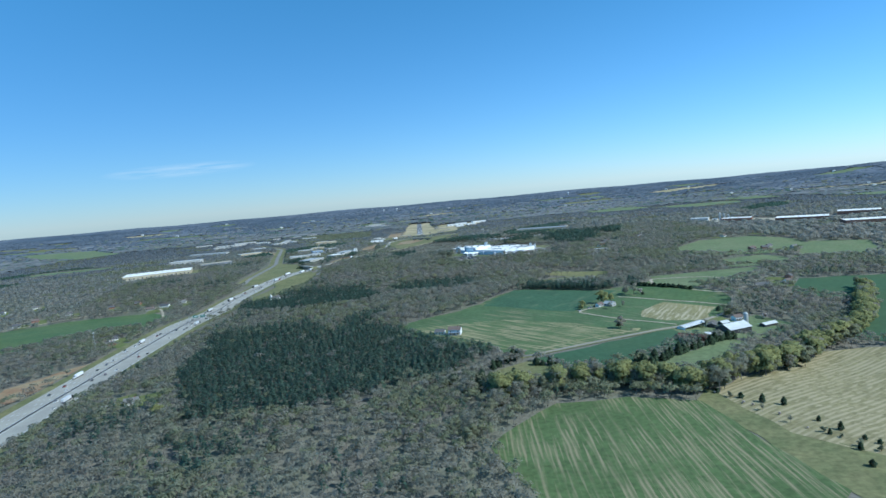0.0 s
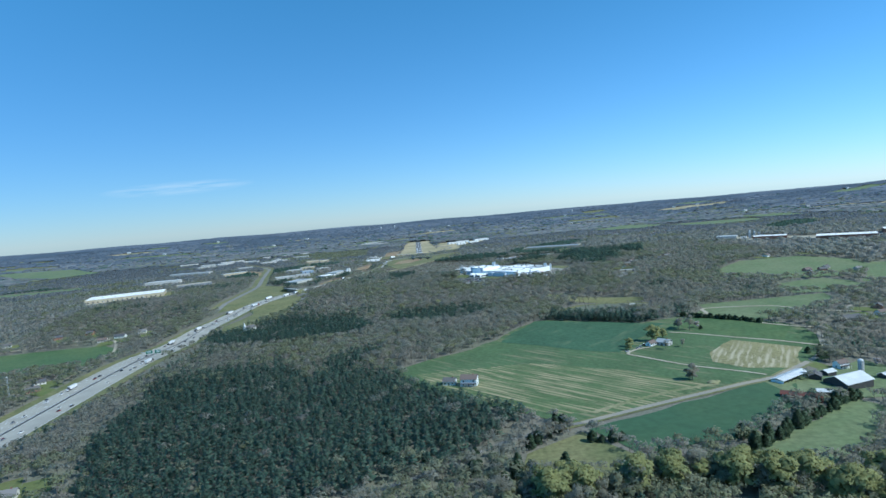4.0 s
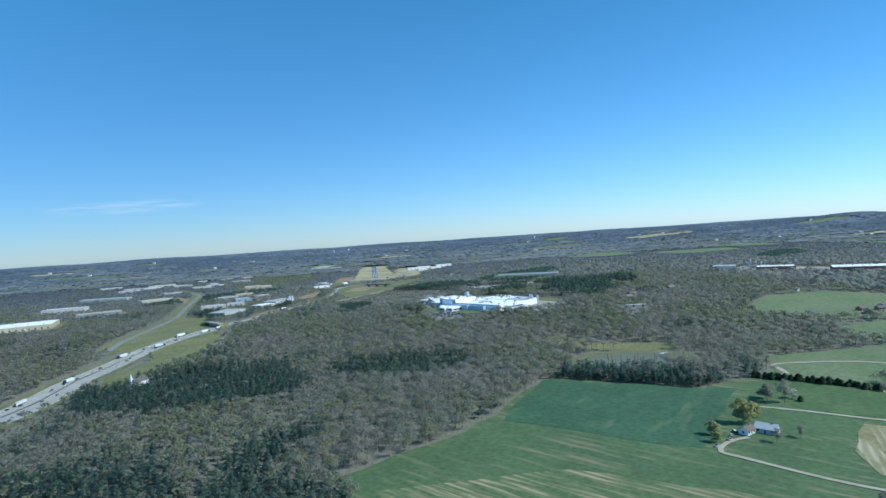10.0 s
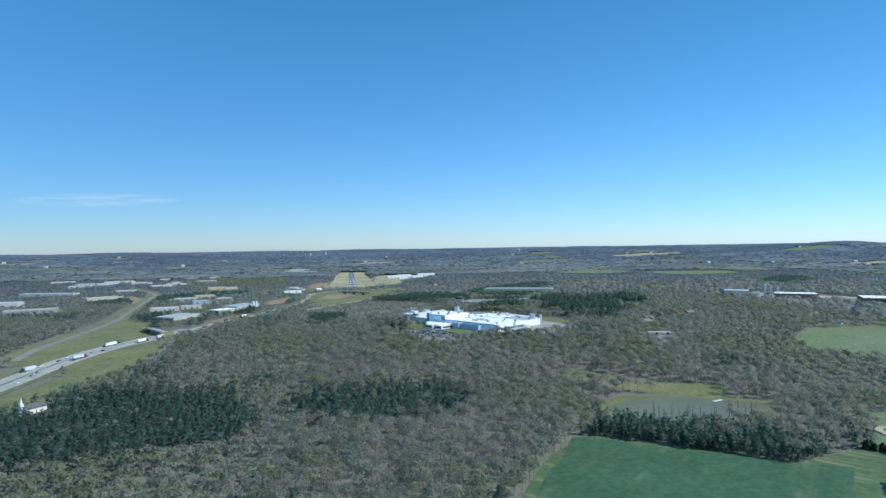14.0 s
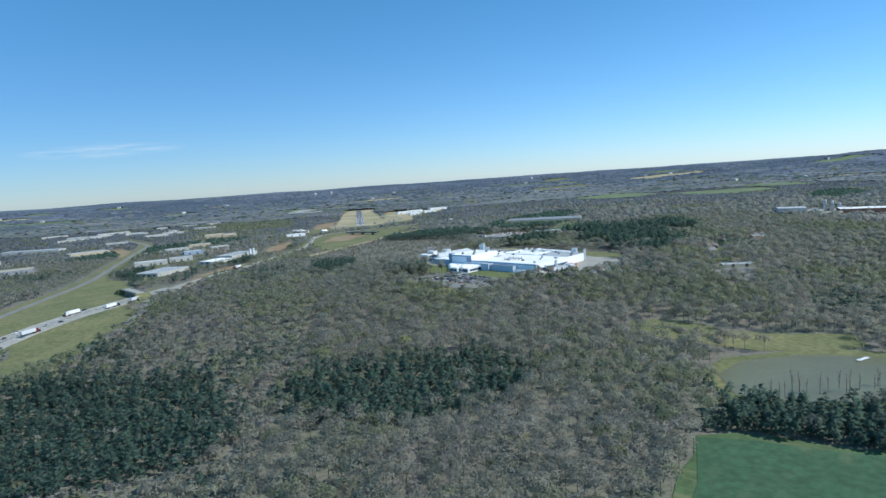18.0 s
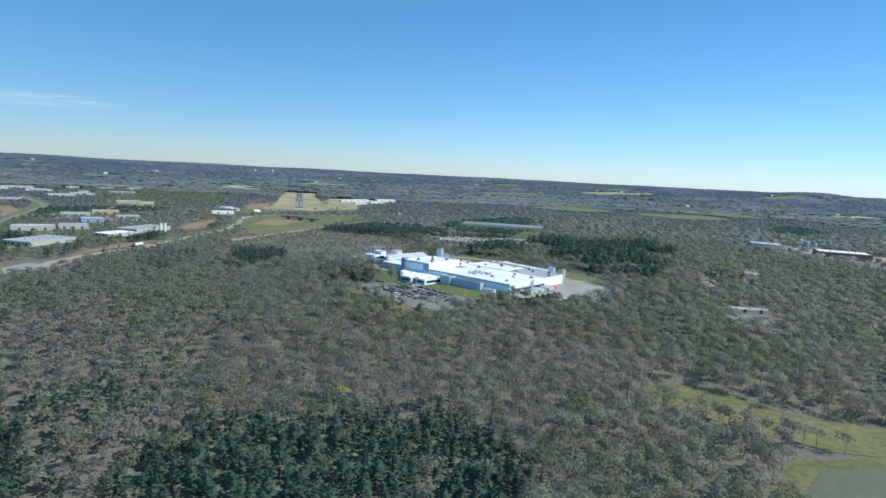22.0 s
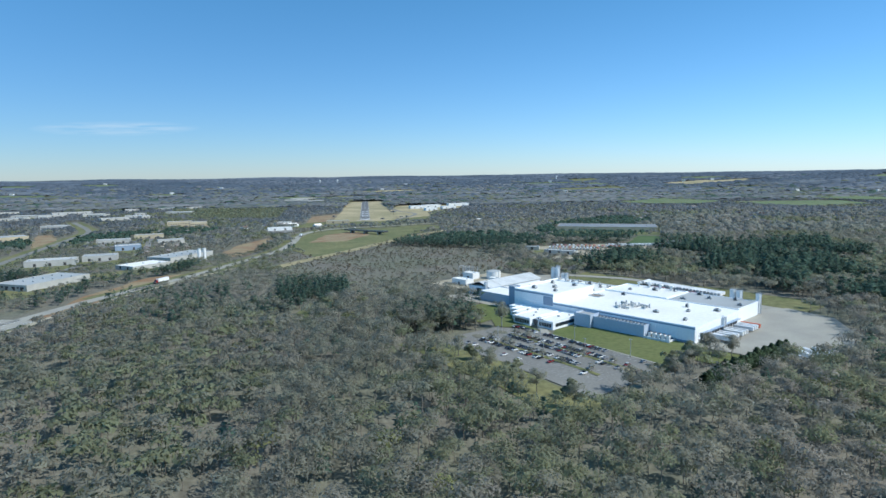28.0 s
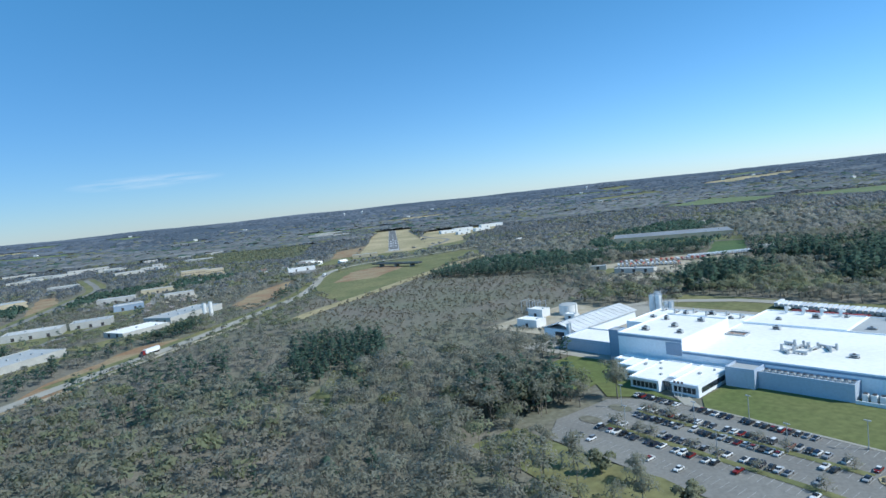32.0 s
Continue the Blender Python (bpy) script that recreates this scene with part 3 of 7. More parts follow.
drape("field_straw", [(-45, 690), (10, 692), (60, 694), (140, 640), (178, 592), (99, 550), (55, 560), (10, 604), (-30, 655)], M["straw_rows"], 0.42, False, label="green field part with broken straw rows", category="field")
drape("field_wheat", [(92, 884), (150, 850), (198, 824), (222, 812), (141, 706), (100, 735), (41, 785), (60, 830)], M["wheat_rows"], 0.45, False, label="deep green field of young wheat with tramlines", category="field")
drape("field_tilled", [(214, 684), (254, 727), (305, 700), (262, 637), (222, 632), (203, 653)], M["tilled"], 0.45, False, label="pale tilled patch with curving furrows", category="field")
drape("field_hay", [(236, 756), (300, 721), (330, 760), (262, 836), (226, 800)], M["grass"], 0.42, False, label="smooth green hay field", category="field")
drape("field_4", [(70, 527), (214, 592), (240, 600), (214, 547), (147, 494), (88, 487)], M["wheat"], 0.32, label="green pasture beside the farm road", category="field")
drape("farmyard", [(214, 592), (250, 622), (330, 660), (345, 610), (300, 565), (214, 545)], M["pasture"], 0.34, label="grassy farmyard with worn tracks", category="yard")
drape("hedge_strip", [(158, 398), (172, 416), (184, 412), (190, 340), (218, 298), (260, 250), (180, 240), (174, 275)], M["verge"], 0.24, amp=2, label="olive grass strip between two fields", category="verge")
drape("creek_meadow", [(138, 474), (146, 456), (175, 453), (212, 476), (266, 542), (252, 560), (207, 514), (158, 486)], M["pasture"], 0.3, amp=2, label="green meadow below a row of cedars", category="meadow")
drape("meadow_1", [(21, 473), (28, 498), (66, 524), (87, 483), (77, 463)], M["verge"], 0.3, label="small rough meadow beside the track", category="meadow")
drape("field_5", [(410, 730), (453, 790), (560, 775), (660, 720), (600, 660), (480, 650)], M["wheat"], 0.3, label="green field beyond the farm", category="field")
drape("field_6", [(353, 543), (423, 614), (483, 676), (560, 640), (450, 520), (375, 525)], M["wheat"], 0.3, label="dark green field along the creek", category="field")
drape("field_7", [(262, 845), (291, 873), (298, 905), (460, 917), (440, 850), (377, 817), (310, 790)], M["pasture"], 0.3, label="light green pasture crossed by a gravel lane", category="field")
drape("field_8", [(415, 1090), (430, 1150), (500, 1215), (600, 1215), (650, 1160), (650, 1085), (560, 1030), (470, 1050)], M["pasture"], 0.3, label="light green pasture inside the woods", category="field")
drape("field_9", [(453, 1017), (526, 1028), (548, 1000), (545, 940), (500, 915), (435, 940)], M["pasture"], 0.3, label="green pasture beside a tree line", category="field")
drape("field_10", [(556, 985), (600, 1040), (660, 1120), (740, 1080), (700, 980), (630, 930)], M["pasture"], 0.3, label="small green pasture", category="field")
drape("field_11", [(-582, 760), (-715, 957), (-640, 1005), (-499, 1015), (-452, 985), (-436, 878), (-514, 860)], M["grass"], 0.3, label="green field beside the highway", category="field")
# far fields float towards treetop height to fit the camera's low view
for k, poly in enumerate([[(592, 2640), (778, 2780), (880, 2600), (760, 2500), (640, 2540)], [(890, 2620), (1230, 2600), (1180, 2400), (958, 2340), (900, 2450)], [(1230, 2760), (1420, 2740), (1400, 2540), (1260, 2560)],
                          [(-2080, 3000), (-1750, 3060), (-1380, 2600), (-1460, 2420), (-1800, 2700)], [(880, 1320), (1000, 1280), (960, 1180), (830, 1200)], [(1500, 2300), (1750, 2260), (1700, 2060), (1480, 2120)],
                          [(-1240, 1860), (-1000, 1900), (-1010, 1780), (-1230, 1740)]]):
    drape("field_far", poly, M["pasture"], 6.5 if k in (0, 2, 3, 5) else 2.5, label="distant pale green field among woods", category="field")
drape("clearing_1", [(132, 1048), (142, 1072), (165, 1068), (196, 1032), (226, 1016), (262, 1006), (256, 984), (232, 980), (190, 994), (152, 1026)], M["verge"], 0.3, label="narrow grassy clearing in the woods", category="clearing")
drape("clearing_2", [(-104, 1330), (-97, 1395), (-88, 1395), (-92, 1330)], M["verge"], 0.3, label="bright grassy gap among pines", category="clearing")
drape("pond_bank", [(128, 924), (138, 968), (166, 990), (210, 990), (245, 978), (276, 950), (255, 908), (191, 890), (152, 898)], M["verge"], 0.12, amp=2, label="olive grassy bank round the pond", category="bank")
drape("pond", [(136, 928), (146, 962), (171, 980), (205, 980), (232, 970), (262, 950), (250, 918), (191, 900), (158, 908)], M["water"], 0.25, label="murky green-brown farm pond", category="pond")
drape("highway_verge_1", [(-322, 1130), (-263, 1112), (-270, 1200), (-280, 1260), (-305, 1245), (-335, 1165)], M["verge"], 0.3, label="mown grass bank beside the highway", category="verge")
drape("highway_verge_2", [(-390, 1160), (-345, 1190), (-320, 1270), (-312, 1350), (-360, 1450), (-430, 1520), (-395, 1330)], M["verge"], 0.3, label="grassy strip between highway and side road", category="verge")
drape("highway_bank", [(-345, 1060), (-318, 1130), (-292, 1200), (-268, 1250), (-258, 1180), (-262, 1110), (-290, 1040), (-325, 1000)], M["verge"], 0.26, label="mown olive grass bank beside the highway", category="verge")
drape("soil_bank_1", [(-420, 520), (-408, 560), (-412, 680), (-428, 660), (-452, 600)], M["soil"], 0.35, label="bare red soil bank beside the highway", category="bank")
drape("soil_bank_2", [(-268, 1360), (-272, 1440), (-256, 1525), (-228, 1545), (-212, 1520), (-232, 1460), (-252, 1380)], M["soil"], 0.3, label="bare red soil bank behind warehouses", category="bank")
drape("soil_patch", [(-240, 1700), (-238, 1800), (-214, 1885), (-200, 1815), (-202, 1680), (-222, 1660)], M["soil"], 0.3, label="bare tan soil patch", category="bank")
drape("ramp_verge", [(-164, 1730), (-168, 1900), (-140, 1990), (-60, 2020), (30, 2070), (60, 2010), (0, 1900), (-70, 1740), (-120, 1640)], M["verge"], 0.3, label="grass inside the highway ramp", category="verge")
drape("ramp_soil", [(-150, 1800), (-140, 1900), (-100, 1960), (-70, 1900), (-100, 1810)], M["soil"], 0.42, False, label="worn reddish soil inside the ramp", category="bank")
drape("airfield", [(-158, 2190), (-160, 2440), (-184, 3060), (-66, 3060), (-42, 2497), (-24, 2225), (-60, 2175)], M["dry"], 0.34, label="dry tan airfield grass round the runway", category="airfield")
drape("airfield_front", [(-205, 2050), (-202, 2165), (-158, 2188), (-60, 2173), (-24, 2222), (40, 2300), (60, 2220), (40, 2170), (-60, 2090), (-130, 2060)], M["verge"], 0.3, label="rough grass before the runway", category="verge")
drape("airfield_soil", [(-203, 2168), (-160, 2192), (-159, 2430), (-215, 2340)], M["soil"], 0.3, label="bare tan soil beside the airfield", category="bank")
drape("hangar_apron", [(-22, 2228), (-42, 2500), (-20, 2760), (170, 2740), (140, 2520), (60, 2400), (42, 2302)], M["dry"], 0.3, label="pale dry ground round the hangars", category="airfield")
drape("dirt_track_bank", [(-470, 1770), (-500, 1864), (-590, 2006), (-610, 2000), (-530, 1840), (-490, 1760)], M["soil"], 0.3, label="eroded bare hillside", category="bank")

# ---- roads ----
HIGHWAY = [(-345, 150), (-352, 330), (-366, 525), (-377, 700), (-383, 880), (-376, 1040), (-352, 1150), (-318, 1235), (-285, 1325), (-257, 1424), (-225, 1510), (-199, 1610), (-176, 1710),
           (-172, 1800), (-176, 1890), (-168, 1960), (-136, 2012), (-75, 2043), (20, 2090), (150, 2150), (330, 2200)]
LANES = HIGHWAY[:9] + [(-274, 1362)]
ROADS = [
    (ribbon("highway", LANES, 22, M["concrete"], 0.55, -12.3, clear=34, taper=True), "pale concrete highway carriageway with traffic lanes"),
    (ribbon("highway", LANES, 22, M["concrete"], 0.55, 12.3, taper=True), "pale concrete highway carriageway with traffic lanes"),
    (ribbon("highway", [(-276, 1355)] + HIGHWAY[9:], 10, M["concrete"], 0.5, 0, clear=13), "concrete highway curving past the airfield"),
    (ribbon("road", [(-97, 442), (-28, 484), (18, 518), (51, 534), (69, 539)], 4, M["asphalt"], 0.5, clear=6), "narrow grey country road under trees"),
    (ribbon("road", [(69, 539), (120, 560), (216, 598), (246, 622), (286, 660)], 4.6, M["lane"], 0.5, clear=15),
     "narrow grey country road between fields"),
    (ribbon("road", [(286, 660), (318, 690), (345, 740), (390, 790), (470, 850)], 4.6, M["lane"], 0.5, clear=5), "narrow grey country road under trees"),
    (ribbon("farm_lane", [(173, 715), (163, 713), (153, 707), (147, 698), (153, 688), (186, 642), (226, 612)], 3, M["gravel"], 0.62, clear=3), "pale gravel farm lane"),
    (ribbon("farm_lane", [(210, 768), (235, 752), (261, 736), (297, 720), (325, 700)], 3, M["gravel"], 0.62, clear=3), "pale gravel farm lane"),
    (ribbon("farm_lane", [(262, 838), (280, 841), (284, 860), (291, 873), (328, 867), (365, 850), (380, 817), (420, 790)], 4.5, M["gravel"], 0.62, clear=3), "pale gravel farm lane with a bend"),
    (ribbon("farm_lane", [(307, 782), (330, 762), (360, 745)], 3, M["gravel"], 0.62, clear=3), "pale gravel farm lane"),
    (ribbon("dirt_strip", [(80, 556), (110, 572), (150, 588), (181, 594)], 4.5, M["stubble"], 0.44), "bare straw-littered strip beside the road"),
    (ribbon("side_road", [(-395, 1180), (-405, 1330), (-418, 1481), (-465, 1680), (-518, 1913), (-560, 2065), (-700, 2300)], 9, M["asphalt"], 0.5, clear=20), "grey side road leaving the highway"),
    (ribbon("ramp", [(-262, 1120), (-256, 1190), (-268, 1265), (-300, 1330)], 8, M["asphalt"], 0.5, clear=9), "grey highway ramp"),
    (ribbon("field_lane", [(-735, 962), (-653, 1018), (-522, 1050), (-470, 990), (-440, 880), (-430, 800)], 4, M["gravel"], 0.5, clear=6), "pale lane along a field"),
    (ribbon("utility_strip", [(-150, 1570), (-139, 1600), (-89, 1697), (-1, 1870), (60, 1960)], 14, M["dry"], 0.4, clear=9), "straw-coloured grassy strip through scrub"),
    (ribbon("plant_road", [(100, 1470), (118, 1491), (150, 1551), (185, 1595), (215, 1640)], 6, M["asphalt"], 0.5, clear=7), "grey road through pines"),
    (ribbon("plant_road", [(60, 1462), (105, 1478), (140, 1462), (166, 1440), (191, 1375), (205, 1330)], 9, M["concrete"], 0.5, clear=11), "pale service road behind the factory"),
    (ribbon("bank_road", [(-262, 1330), (-256, 1380), (-234, 1455), (-212, 1520), (-190, 1575)], 5, M["gravel"], 0.5, clear=7), "pale gravel road below the soil bank"),
    (ribbon("taxiway", [(-30, 2200), (17, 2371), (-20, 2500), (-55, 2734), (-70, 2950)], 9, M["asphalt"], 0.5), "grey taxiway beside the runway"),
    (ribbon("town_road", [(-330, 1470), (-360, 1600), (-340, 1720), (-395, 1900), (-450, 2100), (-520, 2300)], 8, M["asphalt"], 0.5, clear=9), "grey road between warehouses"),
]
ROADS += [(ribbon("highway_shoulder", LANES, 11.2, M["verge"], 0.45, -29, taper=True), "rough olive grass along the highway"),
          (ribbon("highway_shoulder", LANES, 11.2, M["verge"], 0.45, 29, taper=True), "rough olive grass along the highway"),
          (ribbon("highway_shoulder", HIGHWAY[9:], 28, M["verge"], 0.34), "rough olive grass along the highway"),
          (ribbon("road_shoulder", [(-395, 1180), (-405, 1330), (-418, 1481), (-465, 1680), (-518, 1913), (-560, 2065), (-700, 2300)], 30, M["verge"], 0.36), "rough olive grass along a side road"),
          (ribbon("road_shoulder", [(51, 534), (69, 539), (120, 560), (216, 598), (246, 622), (286, 660)], 9, M["verge"], 0.38), "rough olive grass along a country road"),
          (ribbon("road_shoulder", [(-330, 1470), (-360, 1600), (-340, 1720), (-395, 1900), (-450, 2100), (-520, 2300)], 20, M["verge"], 0.36), "rough olive grass along a town road")]
for ob, text in ROADS:
    tagged(ob, text, "road", kind="structure")
tagged(ribbon("median", LANES, 2.6, M["asphalt"], 0.54, taper=True), "narrow grey median strip", "median", kind="structure")
tagged(ribbon("median_barrier", LANES, 1.2, M["dark"], 1.3, taper=True), "dark median barrier", "barrier", kind="structure")


def dashes(name, pts, shifts, length, gap, width, lift, label):
    """Painted lane lines, all in one mesh."""
    line = smooth_line(pts, 3.0)
    d = np.gradient(line, axis=0)
    d /= np.linalg.norm(d, axis=1)[:, None]
    side = np.stack([d[:, 1], -d[:, 0]], 1)
    v, f, s = [], [], 0.0
    for i in range(len(line) - 1):
        s += float(np.linalg.norm(line[i + 1] - line[i]))
        for k, dashed in shifts:
            if dashed and s % (length + gap) > length:
                continue
            n = len(v)
            for p, q, e in ((line[i], side[i], -1), (line[i], side[i], 1), (line[i + 1], side[i + 1], 1), (line[i + 1], side[i + 1], -1)):
                xy = p + q * (k * float(narrowing(p[1])) + e * width / 2)
                v.append((xy[0], xy[1], float(ground_z(*xy)) + lift))
            f.append((n, n + 1, n + 2, n + 3))
    return tagged(new(name, mesh_from(name, v, f, M["white"])), label, "markings", kind="structure")


dashes("lane_markings", LANES, [(-22.4, False), (-17.4, True), (-12.4, True), (-7.4, True), (-2.3, False), (2.3, False), (7.4, True), (12.4, True), (17.4, True), (22.4, False)], 4, 9, 0.3, 0.6,
       "white lane lines on the highway")

# ---- runway ----
RUNWAY = pose(-92, 2220, 0, 0, 0, 2.35)


def on_runway(rows, name, material, lift, label):
    v, f = [], []
    for x0, x1, y0, y1 in rows:
        for y in np.arange(y0, y1 - 0.01, 40):
            e = min(y + 40, y1)
            n = len(v)
            for a, b in ((x0, y), (x1, y), (x1, e), (x0, e)):
                p = RUNWAY @ Vector((a, b, 0))
                v.append((p.x, p.y, float(ground_z(p.x, p.y)) + lift))
            f.append((n, n + 1, n + 2, n + 3))
    return tagged(new(name, mesh_from(name, v, f, material)), label, "runway", kind="structure")


on_runway([(-10.5, 10.5, 0, 850)], "runway", M["runway"], 0.55, "grey asphalt runway with white markings")
on_runway([(-16, 16, -28, 0)], "runway_overrun", M["gravel"], 0.5, "pale overrun before the runway")
on_runway([(s * (1.6 + 2.0 * k) - 0.6, s * (1.6 + 2.0 * k) + 0.6, 5, 33) for s in (-1, 1) for k in range(4)]
          + [(-0.4, 0.4, y, y + 22) for y in range(70, 840, 40)] + [(s * 5 - 1.5, s * 5 + 1.5, y, y + 30) for s in (-1, 1) for y in (110, 190, 260)]
          + [(s * 9.6 - 0.25, s * 9.6 + 0.25, 0, 850) for s in (-1, 1)], "runway_markings", M["white"], 0.62, "white threshold bars, centre line and aiming marks")

# ---- factory ----
FT = math.degrees(math.atan2(-0.786, 0.618))
FM = pose(42, 1354, 17.7, 0, 0, FT)          # x along the front, y into the depth


def at_plant(a, b, z=0.0, turn=0.0, s=1.0):
    p = FM @ Vector((a, b, 0))
    return pose(p.x, p.y, float(ground_z(p.x, p.y)) + z, 0, 0, FT + turn) @ Matrix.Scale(s, 4)


def plant_outline(a0, a1, b0, b1):
    return [tuple((FM @ Vector((a, b, 0)))[:2]) for a, b in ((a0, b0), (a1, b0), (a1, b1), (a0, b1))]


LOT = FM @ pose(55.8, -36.8, 0, 0, 0, -5.9) @ pose(-48, 35.6, 0)      # the car park, turned and shifted to fit the camera's view


def at_lot(a, b, z=0.0, turn=0.0, s=1.0):
    p = LOT @ Vector((a, b, 0))
    return pose(p.x, p.y, float(ground_z(p.x, p.y)) + z, 0, 0, FT - 5.9 + turn) @ Matrix.Scale(s, 4)


def lot_outline(a0, a1, b0, b1):
    return [tuple((LOT @ Vector((a, b, 0)))[:2]) for a, b in ((a0, b0), (a1, b0), (a1, b1), (a0, b1))]


def plan(m, *ab):
    return [tuple((m @ Vector((a, b, 0)))[:2]) for a, b in ab]


drape("plant_apron", plant_outline(-62, 128, -3, 120), M["concrete"], 0.3, amp=0, label="pale concrete apron round the factory", category="pavement")
drape("truck_court", [tuple((FM @ Vector((a, b, 0)))[:2]) for a, b in ((120, -4), (150, -2), (176, 12), (184, 40), (178, 78), (158, 112), (128, 122), (118, 90))], M["concrete"], 0.4, amp=0,
      label="pale concrete truck court with worn patches", category="pavement")
drape("car_park", plan(LOT, (30, -90), (126, -90), (128, -35.6), (36, -35.6), (20, -48), (20, -76)), M["asphalt"], 0.35, amp=0, label="grey asphalt car park with white stall lines", category="car park")
drape("front_lawn", plan(FM, (56, -1), (127, -1)) + plan(LOT, (128, -34.5), (52.5, -34.5)) + plan(FM, (55, -27)), M["lawn"], 0.36, amp=0, label="mown green lawn before the factory", category="lawn")
drape("front_lawn.001", plan(FM, (-4, -20), (10, -12), (38, -30)) + plan(LOT, (45, -34.5), (34, -34.5), (18, -46)), M["lawn"], 0.36, amp=0, label="mown green lawn beside the offices", category="lawn")
drape("entrance_path", plan(FM, (38.6, -24), (43.4, -22), (60.2, -37.2), (53.6, -37.6)), M["concrete"], 0.45, amp=0, label="pale concrete path to the entrance", category="path")
drape("kerb", lot_outline(45, 126, -35.7, -34.6), M["concrete"], 0.5, amp=0, label="pale concrete kerb", category="kerb")
drape("roundabout_bed", [tuple((LOT @ Vector((119 + 6 * math.cos(k), -52 + 4 * math.sin(k), 0)))[:2]) for k in np.linspace(0, 6.0, 12)], M["dry"], 0.5, False, amp=0,
      label="oval planting bed at the end of the car park", category="bed")
for a0, b0 in ((30, -53), (29.5, -68.5)):
    drape("planting_bed", [tuple((LOT @ Vector((a0 + 5 * math.cos(k), b0 + 3 * math.sin(k), 0)))[:2]) for k in np.linspace(0, 6.0, 12)], M["litter"], 0.5, False, amp=0, label="oval mulched bed at the near end of the car park", category="bed")
for b in (-52, -68.5):
    drape("planting_strip", lot_outline(37, 112, b - 1.3, b + 1.3), M["verge"], 0.48, False, amp=0, label="narrow grass strip between stall rows", category="verge")

drape("rear_yard", plant_outline(-50, 142, 120.5, 160), M["verge"], 0.22, amp=2, label="rough grass round the trailer row", category="verge")
drape("lot_verge", lot_outline(14, 134, -112, -90.5), M["verge"], 0.3, amp=2, label="rough grass below the car park", category="verge")
drape("side_lawn", plant_outline(-24, 13, -44, -3.5), M["lawn"], 0.33, amp=2, label="rough grass beside the office wing", category="lawn")
drape("court_verge", plant_outline(126.5, 152, -26, -3.5), M["lawn"], 0.33, amp=2, label="rough grass before the truck court", category="verge")
BLOCKED.append(plant_outline(0, 60, -40, 2))
BLOCKED.append(lot_outline(14, 136, -92, -30))
LINES.append((smooth_line([(90, 1194), (122, 1216), (156, 1238)], 4.0), 8))
factory = thing("factory", FM, "long white flat-roofed factory with a taller block and rooftop machines", "factory")


def slab(name, a0, a1, b0, b1, h, wall, roof, parent, parapet=0.5, z0=-1.0):
    """Walls with a flat roof set behind a low parapet."""
    w = part(name, boxes((a0, a1, b0, b1, z0, h - 0.25)), wall, parent)
    part("roof", boxes((a0 + 0.3, a1 - 0.3, b0 + 0.3, b1 - 0.3, h - 0.246, h)), roof, parent)
    t = 0.35
    part("parapet", boxes((a0 - 0.05, a1 + 0.05, b0 - 0.05, b0 + t, h - 0.25, h + parapet), (a0 - 0.05, a1 + 0.05, b1 - t, b1 + 0.05, h - 0.25, h + parapet),
                          (a0 - 0.05, a0 + t, b0 + t, b1 - t, h - 0.25, h + parapet), (a1 - t, a1 + 0.05, b0 + t, b1 - t, h - 0.25, h + parapet)), wall, parent)
    return w


slab("main_hall", 33.5, 124, 0, 58, 8.5, M["panel"], M["roof"], factory)
slab("tall_hall", 2, 33.4, 0, 44, 13.5, M["panel"], M["roof"], factory)
slab("rear_hall", -22, 33.4, 44.1, 80, 7.5, M["panel"], M["roof"], factory)
slab("rear_hall", 33.5, 78, 58.1, 88, 8.9, M["panel"], M["roof"], factory)
slab("grey_hall", 78.1, 122, 58.1, 90, 8.45, M["panel"], M["roof_grey"], factory, 0.3)
slab("low_wing", -36, -3, 6, 28, 6.0, M["pale_blue_panel"], M["roof"], factory)
slab("corner_tower", -3, 1.9, 0, 6, 14.5, M["blue_panel"], M["roof_grey"], factory, 0.3)
slab("service_annex", 56, 67, -9.6, -0.1, 7.0, M["pale_blue_panel"], M["roof_grey"], factory, 0.8)
slab("service_annex", 67.1, 99, -6.8, -0.1, 6.2, M["pale_blue_panel"], M["roof_grey"], factory, 0.5)
part("plinth_band", boxes((33.5, 124, -0.16, -0.02, 0, 1.1)), M["blue_panel"], factory, "blue base band")
part("parapet_band", boxes((33.5, 124.2, -0.2, -0.06, 7.6, 8.4), (2, 33.4, -0.2, -0.06, 12.4, 13.4)), M["blue_panel"], factory, "blue trim band")
part("dark_opening", boxes((26, 33.2, -0.25, -0.05, 6.5, 12.0)), M["blue_panel"], factory, "large louvred opening")
wp = boxes((0.06, 3.0, -0.12, 0, 1.2, 7.5), bevel=0.03)
wall_me = bpy.data.meshes.new("wall_panel")
wp.to_mesh(wall_me)
wp.free()
wall_me.materials.append(M["panel"])
for k in range(29):
    piece("wall_panel", wall_me, factory, pose(34.0 + 3.1 * k, 0, 0))
for k in range(8):
    piece("wall_panel", wall_me, factory, pose(2.4 + 3.1 * k, 0, 0))
for k in range(18):
    piece("wall_panel", wall_me, factory, pose(124, 1 + 3.1 * k, 0, 0, 0, 90))
# a sloped-roof store behind, on the far end
store = thing("store_hall", FM, "long store hall with a low grey-white pitched metal roof", "warehouse")
part("wall", boxes((-60, -38, 20, 78, -1, 6.0)), M["panel"], store)
part("roof", prism([(-60.8, 5.8), (-49, 9.2), (-37.2, 5.8), (-37.2, 6.1), (-49, 9.6), (-60.8, 6.1)], 19.2, 78.8), M["tin"], store)
